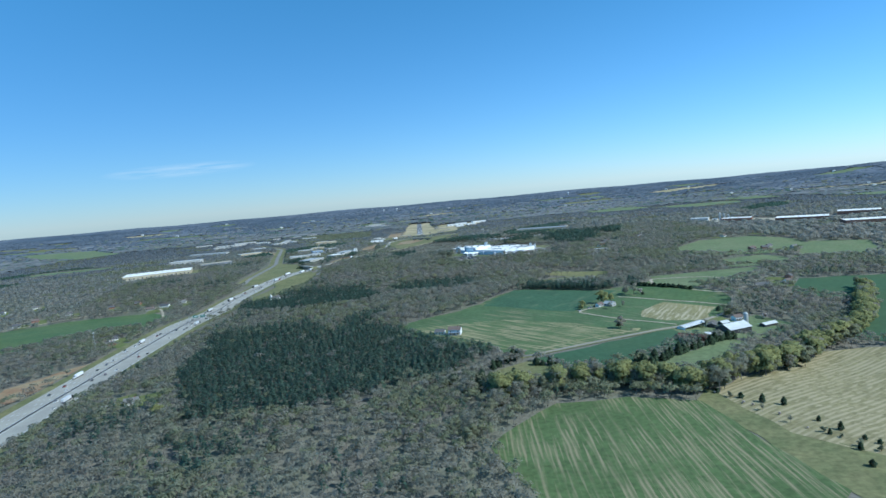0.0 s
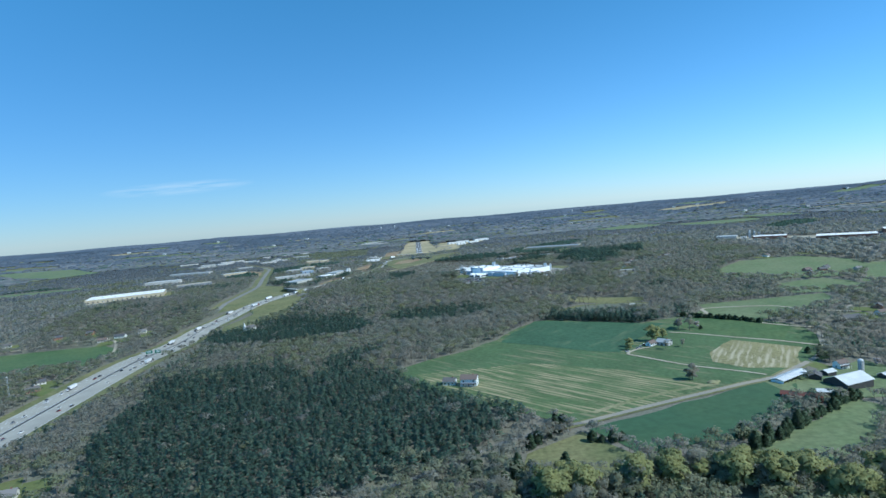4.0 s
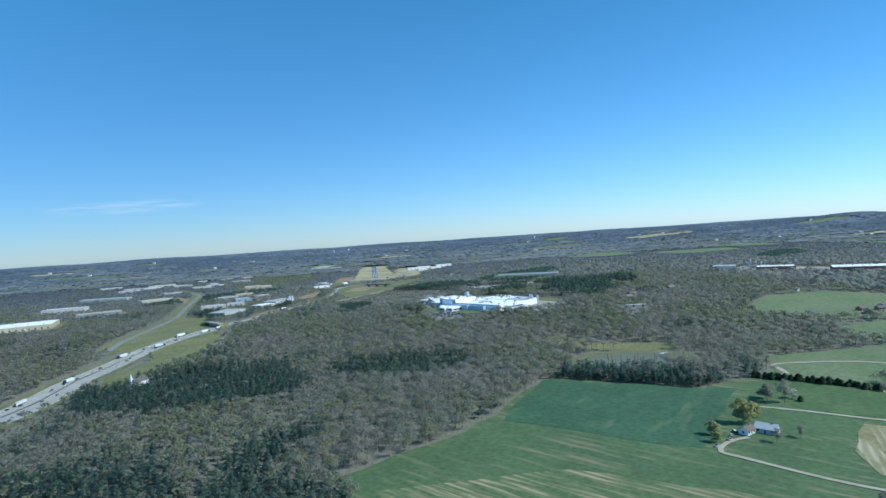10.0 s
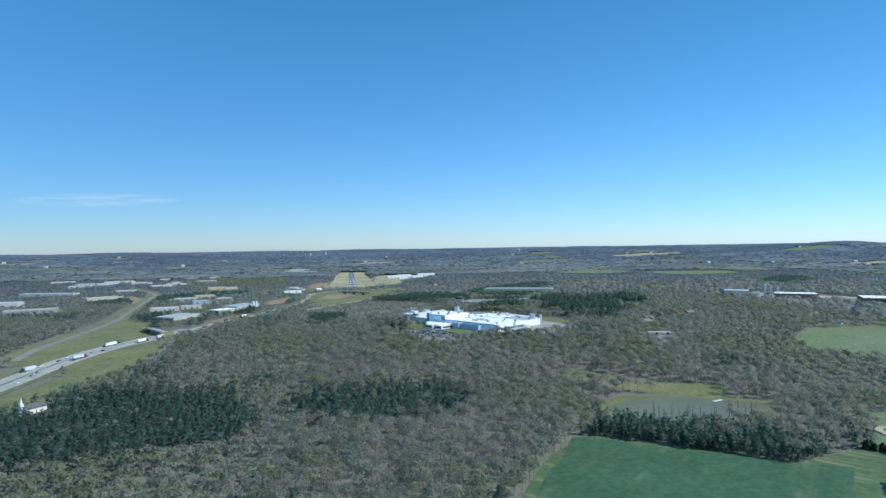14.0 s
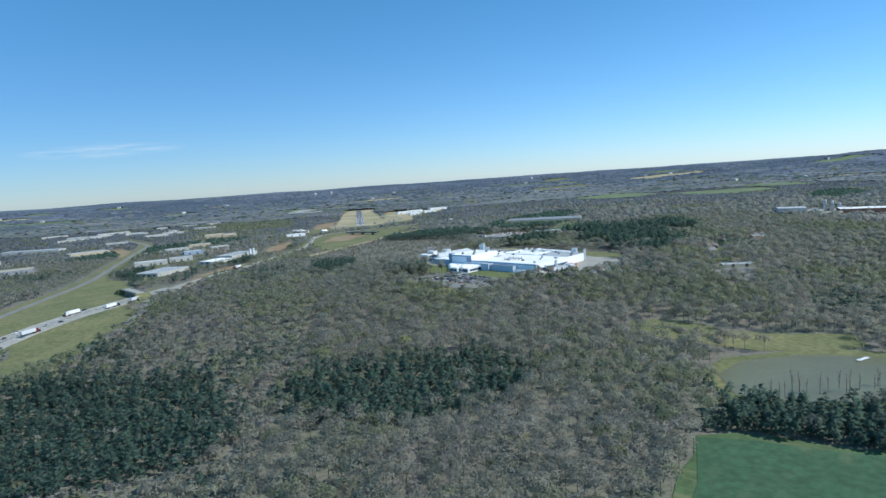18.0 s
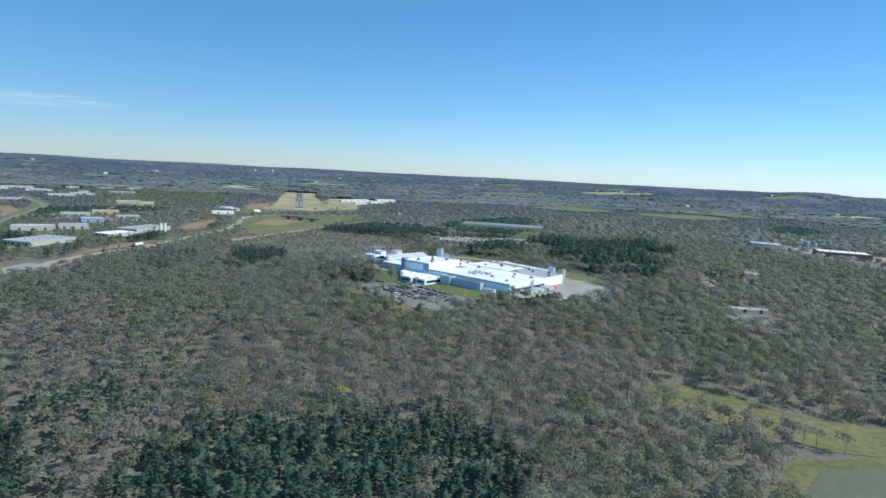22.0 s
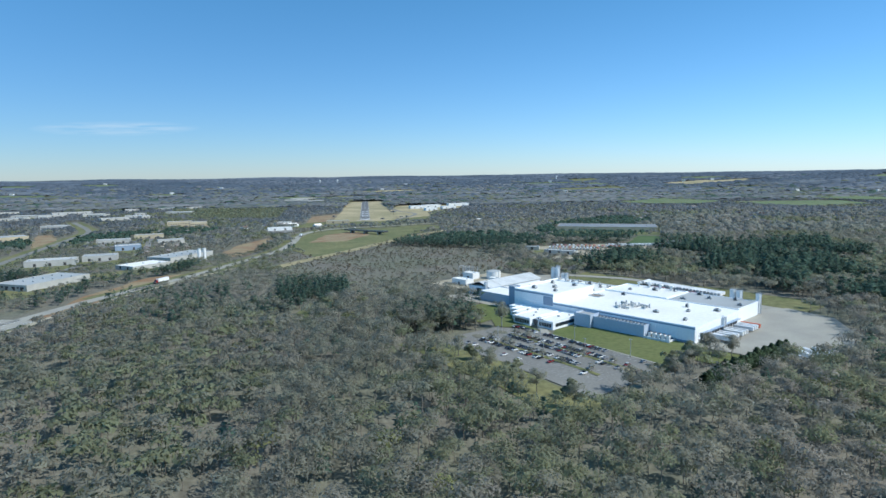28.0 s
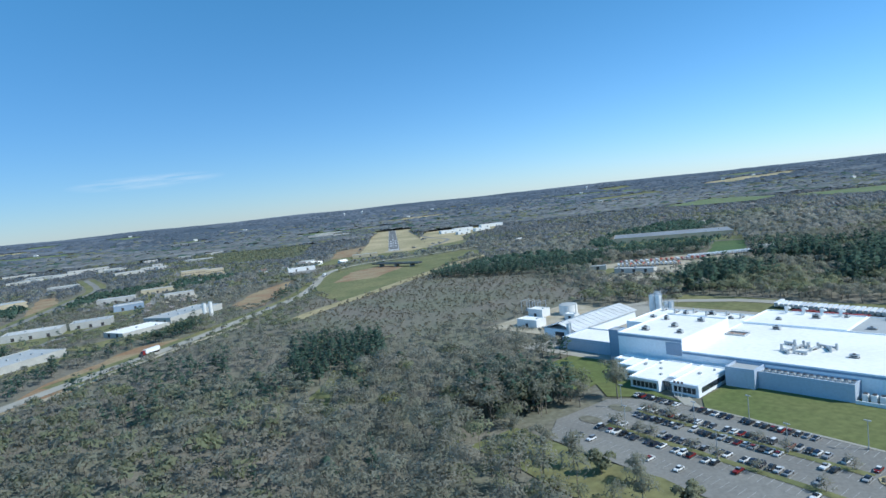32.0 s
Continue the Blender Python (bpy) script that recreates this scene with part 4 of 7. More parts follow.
for k in range(12):
    part("roof_rib", prism([(-60.9, 6.14), (-49, 9.64), (-37.1, 6.14), (-37.1, 6.24), (-49, 9.74), (-60.9, 6.24)], 22 + 4.8 * k, 22.3 + 4.8 * k), M["tin"], store)
part("door", boxes((-52, -46, 19.7, 19.9, 0, 4.5)), M["dark"], store, "dark roller door")


def silo_group(rows, label):
    for a, b, r, h in rows:
        t = thing("silo", at_plant(a, b, 0.2), label, "silo", "factory silos")
        shell = part("shell", tube(r, r, 0, h, 14), M["white"], t, smooth=False)
        cap = part("cap", dome(r * 1.02, h, 14, 2, 0.25), M["steel"], t)
        part("ladder", boxes((r, r + 0.25, -0.3, 0.3, 0.5, h + 0.8)), M["steel"], shell)
        part("guard_rail", tube(r * 0.95, r * 0.95, h + 0.9, h + 1.0, 14, cap=False), M["steel"], cap)
        part("base_ring", tube(r * 1.1, r * 1.1, -0.5, 0.4, 14), M["concrete"], t)


silo_group([(-31, 86, 1.9, 14), (-27.2, 86.6, 1.9, 14.6), (-30, 90.4, 1.9, 15), (-24, 89, 1.4, 10), (-21.2, 90, 1.4, 10)], "tall white factory silo with a railed top")
silo_group([(104.5, 95, 1.8, 13), (109, 94, 1.8, 13), (121, 93, 1.6, 12.6), (114.5, 94, 1.4, 5.0)], "white silo standing behind the grey roof")
silo_group([(-40, 17, 1.3, 10.5)], "single white silo at the corner of the store")
silo_group([(124.9, 33, 1.2, 8.5)], "slim steel silo against the end wall")
tank = thing("storage_tank", at_plant(-88, 78, 0.2), "broad white water tank with a flat top", "tank")
part("shell", tube(6, 6, -0.5, 6.5, 24), M["white"], tank)
part("lid", dome(6.05, 6.5, 24, 2, 0.12), M["roof_grey"], tank)
part("ladder", boxes((5.95, 6.2, -0.3, 0.3, 0.3, 7.2)), M["steel"], tank)
for a, b, w, d, h in ((-88, 41, 16, 9, 4.5), (-103, 66, 12, 8, 5.0), (-76, 66, 8, 5, 3.5)):
    t = thing("utility_shed", at_plant(a, b, 0.2), "small white flat-roofed utility building", "shed", "utility sheds")
    slab("wall", -w / 2, w / 2, -d / 2, d / 2, h, M["white"], M["roof"], t, 0.25)
    part("door", boxes((-1.0, 1.0, -d / 2 - 0.08, -d / 2 + 0.02, 0, 2.4)), M["dark"], t, "dark metal door")
    part("vent", boxes((w / 4, w / 4 + 1.2, -0.5, 0.7, h, h + 0.7)), M["steel"], t)
drape("utility_yard", plant_outline(-112, -60, 25, 105), M["gravel"], 0.25, amp=1.5, label="gravel utility yard beside the factory", category="yard")
sub = thing("substation", at_plant(-122, 70, 0.2), "grey steel electrical substation frame", "substation")
for k in range(4):
    for y in (0, 8):
        part("post", boxes((k * 5 - 0.2, k * 5 + 0.2, y - 0.2, y + 0.2, 0, 8)), M["steel"], sub)
    part("beam", boxes((k * 5 - 0.15, k * 5 + 0.15, -0.2, 8.2, 8.02, 8.3)), M["steel"], sub)
part("busbar", boxes((-0.5, 15.5, 1.9, 2.1, 6.2, 6.4), (-0.5, 15.5, 5.9, 6.1, 6.2, 6.4)), M["steel"], sub)
for k in range(3):
    part("transformer", boxes((k * 5 + 1.2, k * 5 + 3.6, 2.4, 5.4, 0, 2.6), bevel=0.1), M["steel"], sub)

office = thing("office_wing", FM, "low white office wing with window bands and a glazed entrance", "office")
for a0, a1, b0, h in ((43.1, 54, -27.5, 4.4), (38.6, 43, -21.5, 4.1), (26, 38.5, -29, 4.4), (19, 25.9, -22, 4.3), (12, 18.9, -15.5, 4.25), (6, 11.9, -9, 4.2)):
    slab("wall", a0, a1, b0, -2.2, h, M["panel"], M["roof"], office, 0.4)
    part("eave", boxes((a0 - 0.3, a1 + 0.3, b0 - 0.7, b0 - 0.06, h - 0.5, h + 0.3)), M["panel"], office, "white roof fascia")
for a0, a1, b0 in ((44, 53, -27.5), (27, 37.6, -29), (19.8, 25.2, -22), (12.8, 18.2, -15.5)):
    part("window_band", boxes((a0, a1, b0 - 0.12, b0 + 0.02, 1.0, 3.2)), M["glass"], office, "dark ribbon of windows")
    for k in range(int((a1 - a0) / 1.8) + 1):
        part("window_post", boxes((a0 + 1.8 * k, a0 + 1.8 * k + 0.16, b0 - 0.2, b0 - 0.122, 0.9, 3.3)), M["panel"], office)
part("window_band", boxes((54.0, 54.15, -25, -6, 1.2, 3.2)), M["glass"], office, "dark ribbon of windows")
part("entrance_glazing", prism([(38.8, 0.0), (38.8, 3.6), (42.9, 3.6), (42.9, 0.0)], -25.5, -21.6), M["glass"], office, "glazed entrance bay")
part("entrance_canopy", boxes((38.6, 43.0, -26, -21.6, 3.62, 3.9)), M["steel"], office)
for k in range(7):
    part("mullion", boxes((38.8 + k * 0.66, 38.92 + k * 0.66, -25.62, -25.48, 0, 3.6)), M["steel"], office)
for a, b, w in ((22, -12, 1.2), (27, -8, 0.8), (31, -15, 1.0), (35, -22, 0.9), (47, -14, 1.2), (50, -7, 0.7)):
    part("roof_vent", boxes((a, a + w, b, b + w, 4.3, 5.1)), M["steel"], office)
for a in (46, 47.5, 49):
    t = thing("flagpole", at_plant(a, -31, 0.3), "thin white flagpole with a hanging flag", "flagpole", "flagpoles")
    part("pole", tube(0.1, 0.06, 0, 6.5, 8), M["white"], t)
    part("flag", boxes((0.08, 0.9, -0.03, 0.03, 5.4, 6.3)), M["red_barn"], t)
    part("base", tube(0.35, 0.3, -0.2, 0.25, 8), M["concrete"], t)

# machines on the roofs
rnd = random.Random(5)


def roof_unit(a, b, z, w, d, h):
    t = thing("roof_unit", FM @ pose(a, b, z), "grey rooftop air handling unit on the white roof", "air unit", "rooftop units")
    casing = part("casing", boxes((-w / 2, w / 2, -d / 2, d / 2, 0.25, h), bevel=0.06), M["steel"], t)
    part("curb", boxes((-w / 2 - 0.1, w / 2 + 0.1, -d / 2 - 0.1, d / 2 + 0.1, 0, 0.25)), M["dark"], t)
    part("fan_cowl", tube(min(w, d) * 0.35, min(w, d) * 0.35, h, h + 0.3, 10), M["dark"], t)
    part("louvre", boxes((-w / 2 * 0.7, w / 2 * 0.7, -d / 2 - 0.06, -d / 2 + 0.02, 0.5, h - 0.3)), M["dark"], casing)


for a, b, z in [(10, 10, 13.5), (18, 22, 13.5), (26, 12, 13.5), (8, 34, 13.5), (24, 36, 13.5), (-14, 60, 7.5), (-4, 72, 7.5), (10, 76, 7.5), (22, 70, 7.5), (26, 56, 7.5),
                (92, 20, 8.5), (104, 34, 8.5), (112, 12, 8.5), (98, 46, 8.5), (116, 46, 8.5), (52, 52, 8.5), (70, 84, 8.9), (60, 78, 8.9), (46, 70, 8.9), (86, 66, 8.45), (96, 78, 8.45), (110, 84, 8.45), (88, 86, 8.45), (118, 70, 8.45)]:
    roof_unit(a + rnd.uniform(-1, 1), b + rnd.uniform(-1, 1), z, rnd.uniform(1.6, 3.4), rnd.uniform(1.4, 2.4), rnd.uniform(1.0, 1.9))


def duct(a, b, z, length, turn):
    t = thing("roof_duct", FM @ pose(a, b, z, 0, 0, turn), "grey bent duct lying on the white roof", "duct", "rooftop ducts")
    part("run", boxes((0, length, -0.4, 0.4, 0.5, 1.3), bevel=0.1), M["steel"], t)
    part("elbow", boxes((length, length + 0.9, -0.45, 0.45, 0, 1.4), bevel=0.12), M["steel"], t)
    part("riser", tube(0.5, 0.5, 0, 2.6, 10, -0.5), M["steel"], t)
    for k in range(2):
        part("bracket", boxes((length * (0.3 + 0.4 * k), length * (0.3 + 0.4 * k) + 0.2, -0.5, 0.5, 0, 0.5)), M["dark"], t)


for k in range(9):
    duct(74 + rnd.uniform(-9, 9), 22 + rnd.uniform(-8, 8), 8.5, rnd.uniform(2, 6), rnd.uniform(0, 360))
for k in range(6):
    duct(-18 + 9 * k, 76 - (k % 2) * 4, 7.5, rnd.uniform(2, 4), 90)
for k in range(4):
    t = thing("hooded_vent", FM @ pose(44 + 8 * k, 85, 8.9, 0, 0, 0), "white gooseneck vent on the rear roof edge", "vent", "gooseneck vents")
    part("stack", tube(0.8, 0.8, 0, 2.4, 10), M["white"], t)
    part("hood", prism([(-0.8, 2.4), (-0.8, 3.2), (0.6, 3.4), (1.9, 2.9), (1.9, 2.3), (0.8, 2.4)], -0.8, 0.8), M["white"], t)
cool = boxes((-0.9, 0.9, -1.2, 1.2, 0.3, 2.9), bevel=0.08)
cool_fan = tube(0.75, 0.75, 2.9, 3.2, 12)
first = thing("cooling_unit", FM @ pose(101.2, -3.6, 0.1), "white cooling unit in a row along the wall", "cooling unit", "cooling units")
part("casing", cool, M["white"], first)
part("fan_ring", cool_fan, M["dark"], first)
part("skid", boxes((-1.0, 1.0, -1.3, 1.3, -0.5, 0.3)), M["concrete"], first)
for k in range(1, 5):
    copy_thing(first, FM @ pose(101.2 + 2.6 * k, -3.6, 0.1))
wallb = thing("cooler_wall", FM, "low white wall before the cooling units", "wall")
part("long_side", boxes((99.2, 114, -7.4, -7.0, -1, 1.4)), M["white"], wallb)
part("end", boxes((113.6, 114, -7.0, -0.2, -1, 1.4)), M["white"], wallb)
for k in range(14):
    t = thing("roof_fan", FM @ pose(69.2 + 2.2 * k, -3.6, 6.2), "round grey exhaust fan on the annex roof", "fan", "annex roof fans")
    part("drum", tube(0.85, 0.85, 0, 0.8, 10), M["steel"], t)
    part("guard", dome(0.8, 0.8, 10, 2, 0.3), M["dark"], t)
wellobj = thing("roof_well", FM @ pose(36, 34, 8.5), "rust-stained skylight well on the white roof", "skylight")
part("curb", boxes((0, 9, 0, 0.5, 0, 0.7), (0, 9, 5.5, 6, 0, 0.7), (0, 0.5, 0.5, 5.5, 0, 0.7), (8.5, 9, 0.5, 5.5, 0, 0.7)), M["steel"], wellobj)
part("floor", boxes((0.5, 8.5, 0.5, 5.5, 0.02, 0.12)), M["red_clay"], wellobj, "rusty brown sunken floor")
part("rail", boxes((0, 9, 0.2, 0.3, 1.2, 1.3), (0, 9, 5.7, 5.8, 1.2, 1.3)), M["steel"], wellobj)

# ---- vehicles ----
wheel_bm = tube(0.33, 0.33, -0.11, 0.11, 10)
bmesh.ops.rotate(wheel_bm, verts=wheel_bm.verts[:], matrix=Matrix.Rotation(radians(90), 3, "X"))
wheel_me = bpy.data.meshes.new("wheel")
wheel_bm.to_mesh(wheel_me)
wheel_bm.free()
wheel_me.materials.append(M["rubber"])


def make_car(kind, m):
    t = thing(kind[0], m, kind[1], kind[2], kind[3])
    body = part("body", prism(kind[4], -0.9, 0.9, 0.08, 0.7), M["car_paint"], t)
    part("glasshouse", prism(kind[5], -0.8, 0.8, 0.14, 1.0), M["glass"], t)
    part("roof", prism(kind[6], -0.66, 0.66), M["car_paint"], t)
    for x in kind[7]:
        for y in (-0.82, 0.82):
            piece("wheel", wheel_me, t, pose(x, y, 0.33))
    for y in (-0.62, 0.62):
        part("headlight", boxes((2.12, 2.22, y - 0.2, y + 0.2, 0.62, 0.78)), M["white"], body)
    return t


SEDAN = ("parked_car", "sedan parked on the asphalt", "car", "parked cars", [(-2.2, 0.28), (-2.25, 0.6), (-2.15, 0.88), (-1.3, 0.94), (1.0, 0.92), (2.0, 0.76), (2.2, 0.55), (2.15, 0.28)],
         [(-1.75, 0.9), (-1.15, 1.36), (0.35, 1.4), (1.15, 0.9)], [(-1.15, 1.36), (-1.05, 1.43), (0.3, 1.46), (0.35, 1.38)], (-1.35, 1.35))
SUV = ("parked_suv", "tall sport utility car parked on the asphalt", "car", "parked cars", [(-2.2, 0.35), (-2.25, 0.75), (-2.15, 1.0), (-1.3, 1.05), (1.0, 1.05), (2.05, 0.92), (2.22, 0.65), (2.15, 0.35)],
       [(-2.1, 1.0), (-1.9, 1.6), (0.3, 1.64), (1.05, 1.0)], [(-1.95, 1.58), (-1.85, 1.7), (0.25, 1.72), (0.35, 1.62)], (-1.35, 1.35))
PICKUP = ("parked_pickup", "pickup truck with an open bed parked on the asphalt", "pickup", "parked cars", [(-2.6, 0.4), (-2.62, 1.02), (-0.75, 1.02), (-0.7, 1.05), (1.0, 1.05), (2.1, 0.95), (2.24, 0.7), (2.15, 0.4)],
          [(-0.75, 1.0), (-0.6, 1.6), (0.35, 1.64), (1.05, 1.0)], [(-0.68, 1.58), (-0.6, 1.7), (0.3, 1.72), (0.4, 1.62)], (-1.6, 1.4))
HOME = pose(0, -400, 2.0)
models = [make_car(k, HOME) for k in (SEDAN, SUV, PICKUP)]
parked = []
rnd = random.Random(11)
for b, face in ((-38.4, 90), (-48.3, 270), (-55.2, 90), (-65.0, 270), (-72.0, 90), (-81.5, 270)):
    a = 26.5
    while a < 121:
        dense = 0.97 if a < 84 else 0.85 if a < 94 else 0.3
        if b < -60:
            dense *= 0.82
        if b < -80:
            dense *= 0.25
        if (b > -40 and 44 < a < 51) or (b < -40 and (a < 36 or a > 112)):
            dense = 0
        if rnd.random() < dense:
            parked.append((a, b, face))
        a += 2.5
for i, (a, b, face) in enumerate(parked):
    m = at_lot(a + rnd.uniform(-0.15, 0.15), b + rnd.uniform(-0.3, 0.3), 0.36, face + rnd.choice((0, 0, 180)) + rnd.uniform(-2, 2), 0.9)
    src = models[0 if rnd.random() < 0.5 else 1 if rnd.random() < 0.6 else 2]
    if i < 3:
        models[i].matrix_world = m
    else:
        copy_thing(src, m)
v, f = [], []
for b in (-38.4, -48.3, -55.2, -65.0, -72.0, -81.5):
    for k in range(37):
        a = 25.2 + 2.5 * k
        n = len(v)
        for p, q in ((a - 0.07, b - 2.3), (a + 0.07, b - 2.3), (a + 0.07, b + 2.3), (a - 0.07, b + 2.3)):
            w = LOT @ Vector((p, q, 0))
            v.append((w.x, w.y, float(ground_z(w.x, w.y)) + 0.42))
        f.append((n, n + 1, n + 2, n + 3))
tagged(new("stall_lines", mesh_from("stall_lines", v, f, M["worn_line"])), "worn white stall lines on the car park", "markings", kind="structure")
post = thing("car_park_lamp", at_lot(30, -52, 0.4), "tall grey car park lamp post", "lamp post", "car park lamps")
pole = part("pole", tube(0.14, 0.1, 0, 8.5, 8), M["steel"], post)
part("lamp_head", boxes((-0.9, 0.9, -0.2, 0.2, 8.5, 8.7)), M["steel"], pole)
part("footing", tube(0.4, 0.4, -0.5, 0.6, 8), M["concrete"], post)
for a, b in ((60, -52), (90, -52), (45, -68.5), (78, -68.5), (105, -36.5), (70, -36.5)):
    copy_thing(post, at_lot(a, b, 0.4))
ring = thing("shrub_ring", at_lot(119, -52, 0.5), "ring of low brown shrubs round a rocky bed", "shrubs")
for k in range(14):
    part("shrub", dome(0.8, -0.1, 7, 2, 0.9, 4.6 * math.cos(k * 0.45), 3.0 * math.sin(k * 0.45)), M["twigs"], ring)
for k in range(5):
    part("rock", dome(1.0 + 0.2 * k, -0.2, 6, 2, 0.8, -1.5 + 0.8 * k, (k % 2) * 1.2 - 0.6), M["bark"], ring)

big_wheel = tube(0.5, 0.5, -0.28, 0.28, 10)
bmesh.ops.rotate(big_wheel, verts=big_wheel.verts[:], matrix=Matrix.Rotation(radians(90), 3, "X"))
big_me = bpy.data.meshes.new("wheel")
big_wheel.to_mesh(big_me)
big_wheel.free()
big_me.materials.append(M["rubber"])


def make_trailer(paint, label, group, length=14.0):
    t = thing("semi_trailer", pose(0, -420, 2), label, "trailer", group)
    body = boxes((-length / 2, length / 2, -1.25, 1.25, 1.2, 3.95), bevel=0.05)
    box_part = part("box", body, paint, t)
    part("rear_door", boxes((-length / 2 - 0.05, -length / 2, -1.15, -0.03, 1.3, 3.85), (-length / 2 - 0.05, -length / 2, 0.03, 1.15, 1.3, 3.85)), M["steel"], box_part)
    part("chassis", boxes((-length / 2 + 0.3, length / 2 - 0.5, -0.6, 0.6, 0.95, 1.2)), M["dark"], t)
    part("landing_gear", boxes((length / 2 - 3.6, length / 2 - 3.3, -0.9, -0.7, 0, 1.0), (length / 2 - 3.6, length / 2 - 3.3, 0.7, 0.9, 0, 1.0)), M["dark"], t)
    for x in (-length / 2 + 1.4, -length / 2 + 2.7):
        for y in (-0.95, 0.95):
            piece("wheel", big_me, t, pose(x, y, 0.5))
    return t


white_t = make_trailer(M["trailer_white"], "white box semi-trailer parked in a row", "trailers in the yard")
red_t = make_trailer(M["trailer_red"], "rusty red box semi-trailer parked in a row", "red trailers")
mixed_t = make_trailer(M["trailer_mixed"], "box semi-trailer backed to the loading dock", "docked trailers")
for k in range(24):
    a, b = 20 + 2.72 * k, 139 - 0.35 * k
    m = at_plant(a, b, 0.35, 90 + 4 + rnd.uniform(-1.5, 1.5), 0.86)
    white_t.matrix_world = m if k == 0 else white_t.matrix_world
    if k:
        copy_thing(white_t, m)
for k in range(9):
    m = at_plant(40 + 3.3 * (k % 9), 119 + (k % 2), 0.4, 12 + rnd.uniform(-2, 2), 0.8)
    if k == 0:
        red_t.matrix_world = m
    else:
        copy_thing(red_t, m)
for k, b in enumerate((14, 17, 21, 24.2, 30, 33.2, 36.4, 44, 47.2, 50.4, 53.6)):
    m = at_plant(131.5, b, 0.45, rnd.uniform(-2, 2), 0.86)
    if k == 0:
        mixed_t.matrix_world = m
    else:
        copy_thing(mixed_t, m)
for a, b in ((170, 14), (173, 18), (176, 22), (168, 8)):
    copy_thing(white_t, at_plant(a, b, 0.45, -35, 0.86))
dock = thing("dock_wall", FM, "row of dark dock doors in the end wall", "dock")
for k in range(14):
    part("dock_door", boxes((124.13, 124.2, 6.5 + 3.4 * k, 9.0 + 3.4 * k, 0.9, 4.0)), M["dark"], dock)
    part("bumper", boxes((124.2, 124.5, 6.6 + 3.4 * k, 6.9 + 3.4 * k, 0.7, 1.2)), M["rubber"], dock)
part("canopy", boxes((124.13, 126, 6, 54, 4.3, 4.6)), M["blue_panel"], dock)


def make_tractor(m, label):
    t = thing("semi_truck", m, label, "truck", "trucks on the highway")
    cab = part("cab", prism([(-1.2, 0.9), (-1.2, 3.6), (0.4, 3.3), (0.9, 2.1), (0.9, 0.9)], -1.15, 1.15, 0.1, 2.5), M["car_paint"], t)
    part("hood", boxes((0.9, 2.8, -0.95, 0.95, 0.8, 1.95), bevel=0.1), M["car_paint"], t)
    part("windscreen", prism([(0.46, 3.2), (0.95, 2.12), (0.99, 2.14), (0.5, 3.24)], -0.95, 0.95), M["glass"], cab)
    part("chassis", boxes((-4.2, 2.6, -0.5, 0.5, 0.6, 0.9)), M["dark"], t)
    part("box", boxes((-14.5, -1.6, -1.25, 1.25, 1.2, 3.95), bevel=0.05), M["trailer_white"], t)
    for x in (2.0, -2.6, -3.8, -13.2, -12.0):
        for y in (-0.95, 0.95):
            piece("wheel", big_me, t, pose(x, y, 0.5))
    return t


way = smooth_line(LANES, 2.0)
way_d = np.gradient(way, axis=0)


def on_highway(y, lane):
    """A place in a lane of the highway; lanes below zero run towards the camera's start."""
    i = int(np.argmin(np.abs(way[:, 1] - y)))
    d = Vector((*way_d[i], 0)).normalized()
    off = (4.9 + 5.0 * (abs(lane) - 1)) * (1 if lane > 0 else -1) * float(narrowing(y))
    x, yy = way[i][0] + d.y * off, way[i][1] - d.x * off
    return pose(x, yy, float(ground_z(x, yy)) + 0.58, 0, 0, math.degrees(math.atan2(d.y, d.x)) + (0 if lane > 0 else 180))


truck = make_tractor(on_highway(545, 3), "semi truck with a white box trailer on the highway")
for y, lane in ((760, -3), (985, -3), (1050, -2), (1190, 3), (1140, -4), (620, -4), (1270, 3), (1230, -3), (870, 4), (1300, 3)):
    copy_thing(truck, on_highway(y, lane))
travel = [make_car((n, l, c, "cars on the highway", *k[4:]), on_highway(y, lane)) for n, l, c, k, y, lane in (
    ("travelling_car", "sedan driving on the concrete highway", "car", SEDAN, 700, 2), ("travelling_suv", "sport utility car driving on the concrete highway", "car", SUV, 830, 1),
    ("travelling_pickup", "pickup truck driving on the concrete highway", "pickup", PICKUP, 910, 3))]
for k in range(52):
    y = 520 + 14.5 * k + rnd.uniform(-6, 6)
    copy_thing(travel[k % 3], on_highway(y, rnd.choice((-4, -3, -2, -1, 1, 2, 3, 4))))
for k in range(12):
    p = smooth_line(HIGHWAY[9:], 2.0)
    i = int(len(p) * (0.06 + 0.075 * k))
    d = np.gradient(p, axis=0)[i]
    turn = math.degrees(math.atan2(d[1], d[0]))
    side = 3 if k % 2 else -3
    q = p[i] + np.array([d[1], -d[0]]) / np.linalg.norm(d) * side
    copy_thing(truck if k % 5 == 0 else travel[k % 3], stand(q[0], q[1], turn + (0 if k % 2 else 180), 0.55))

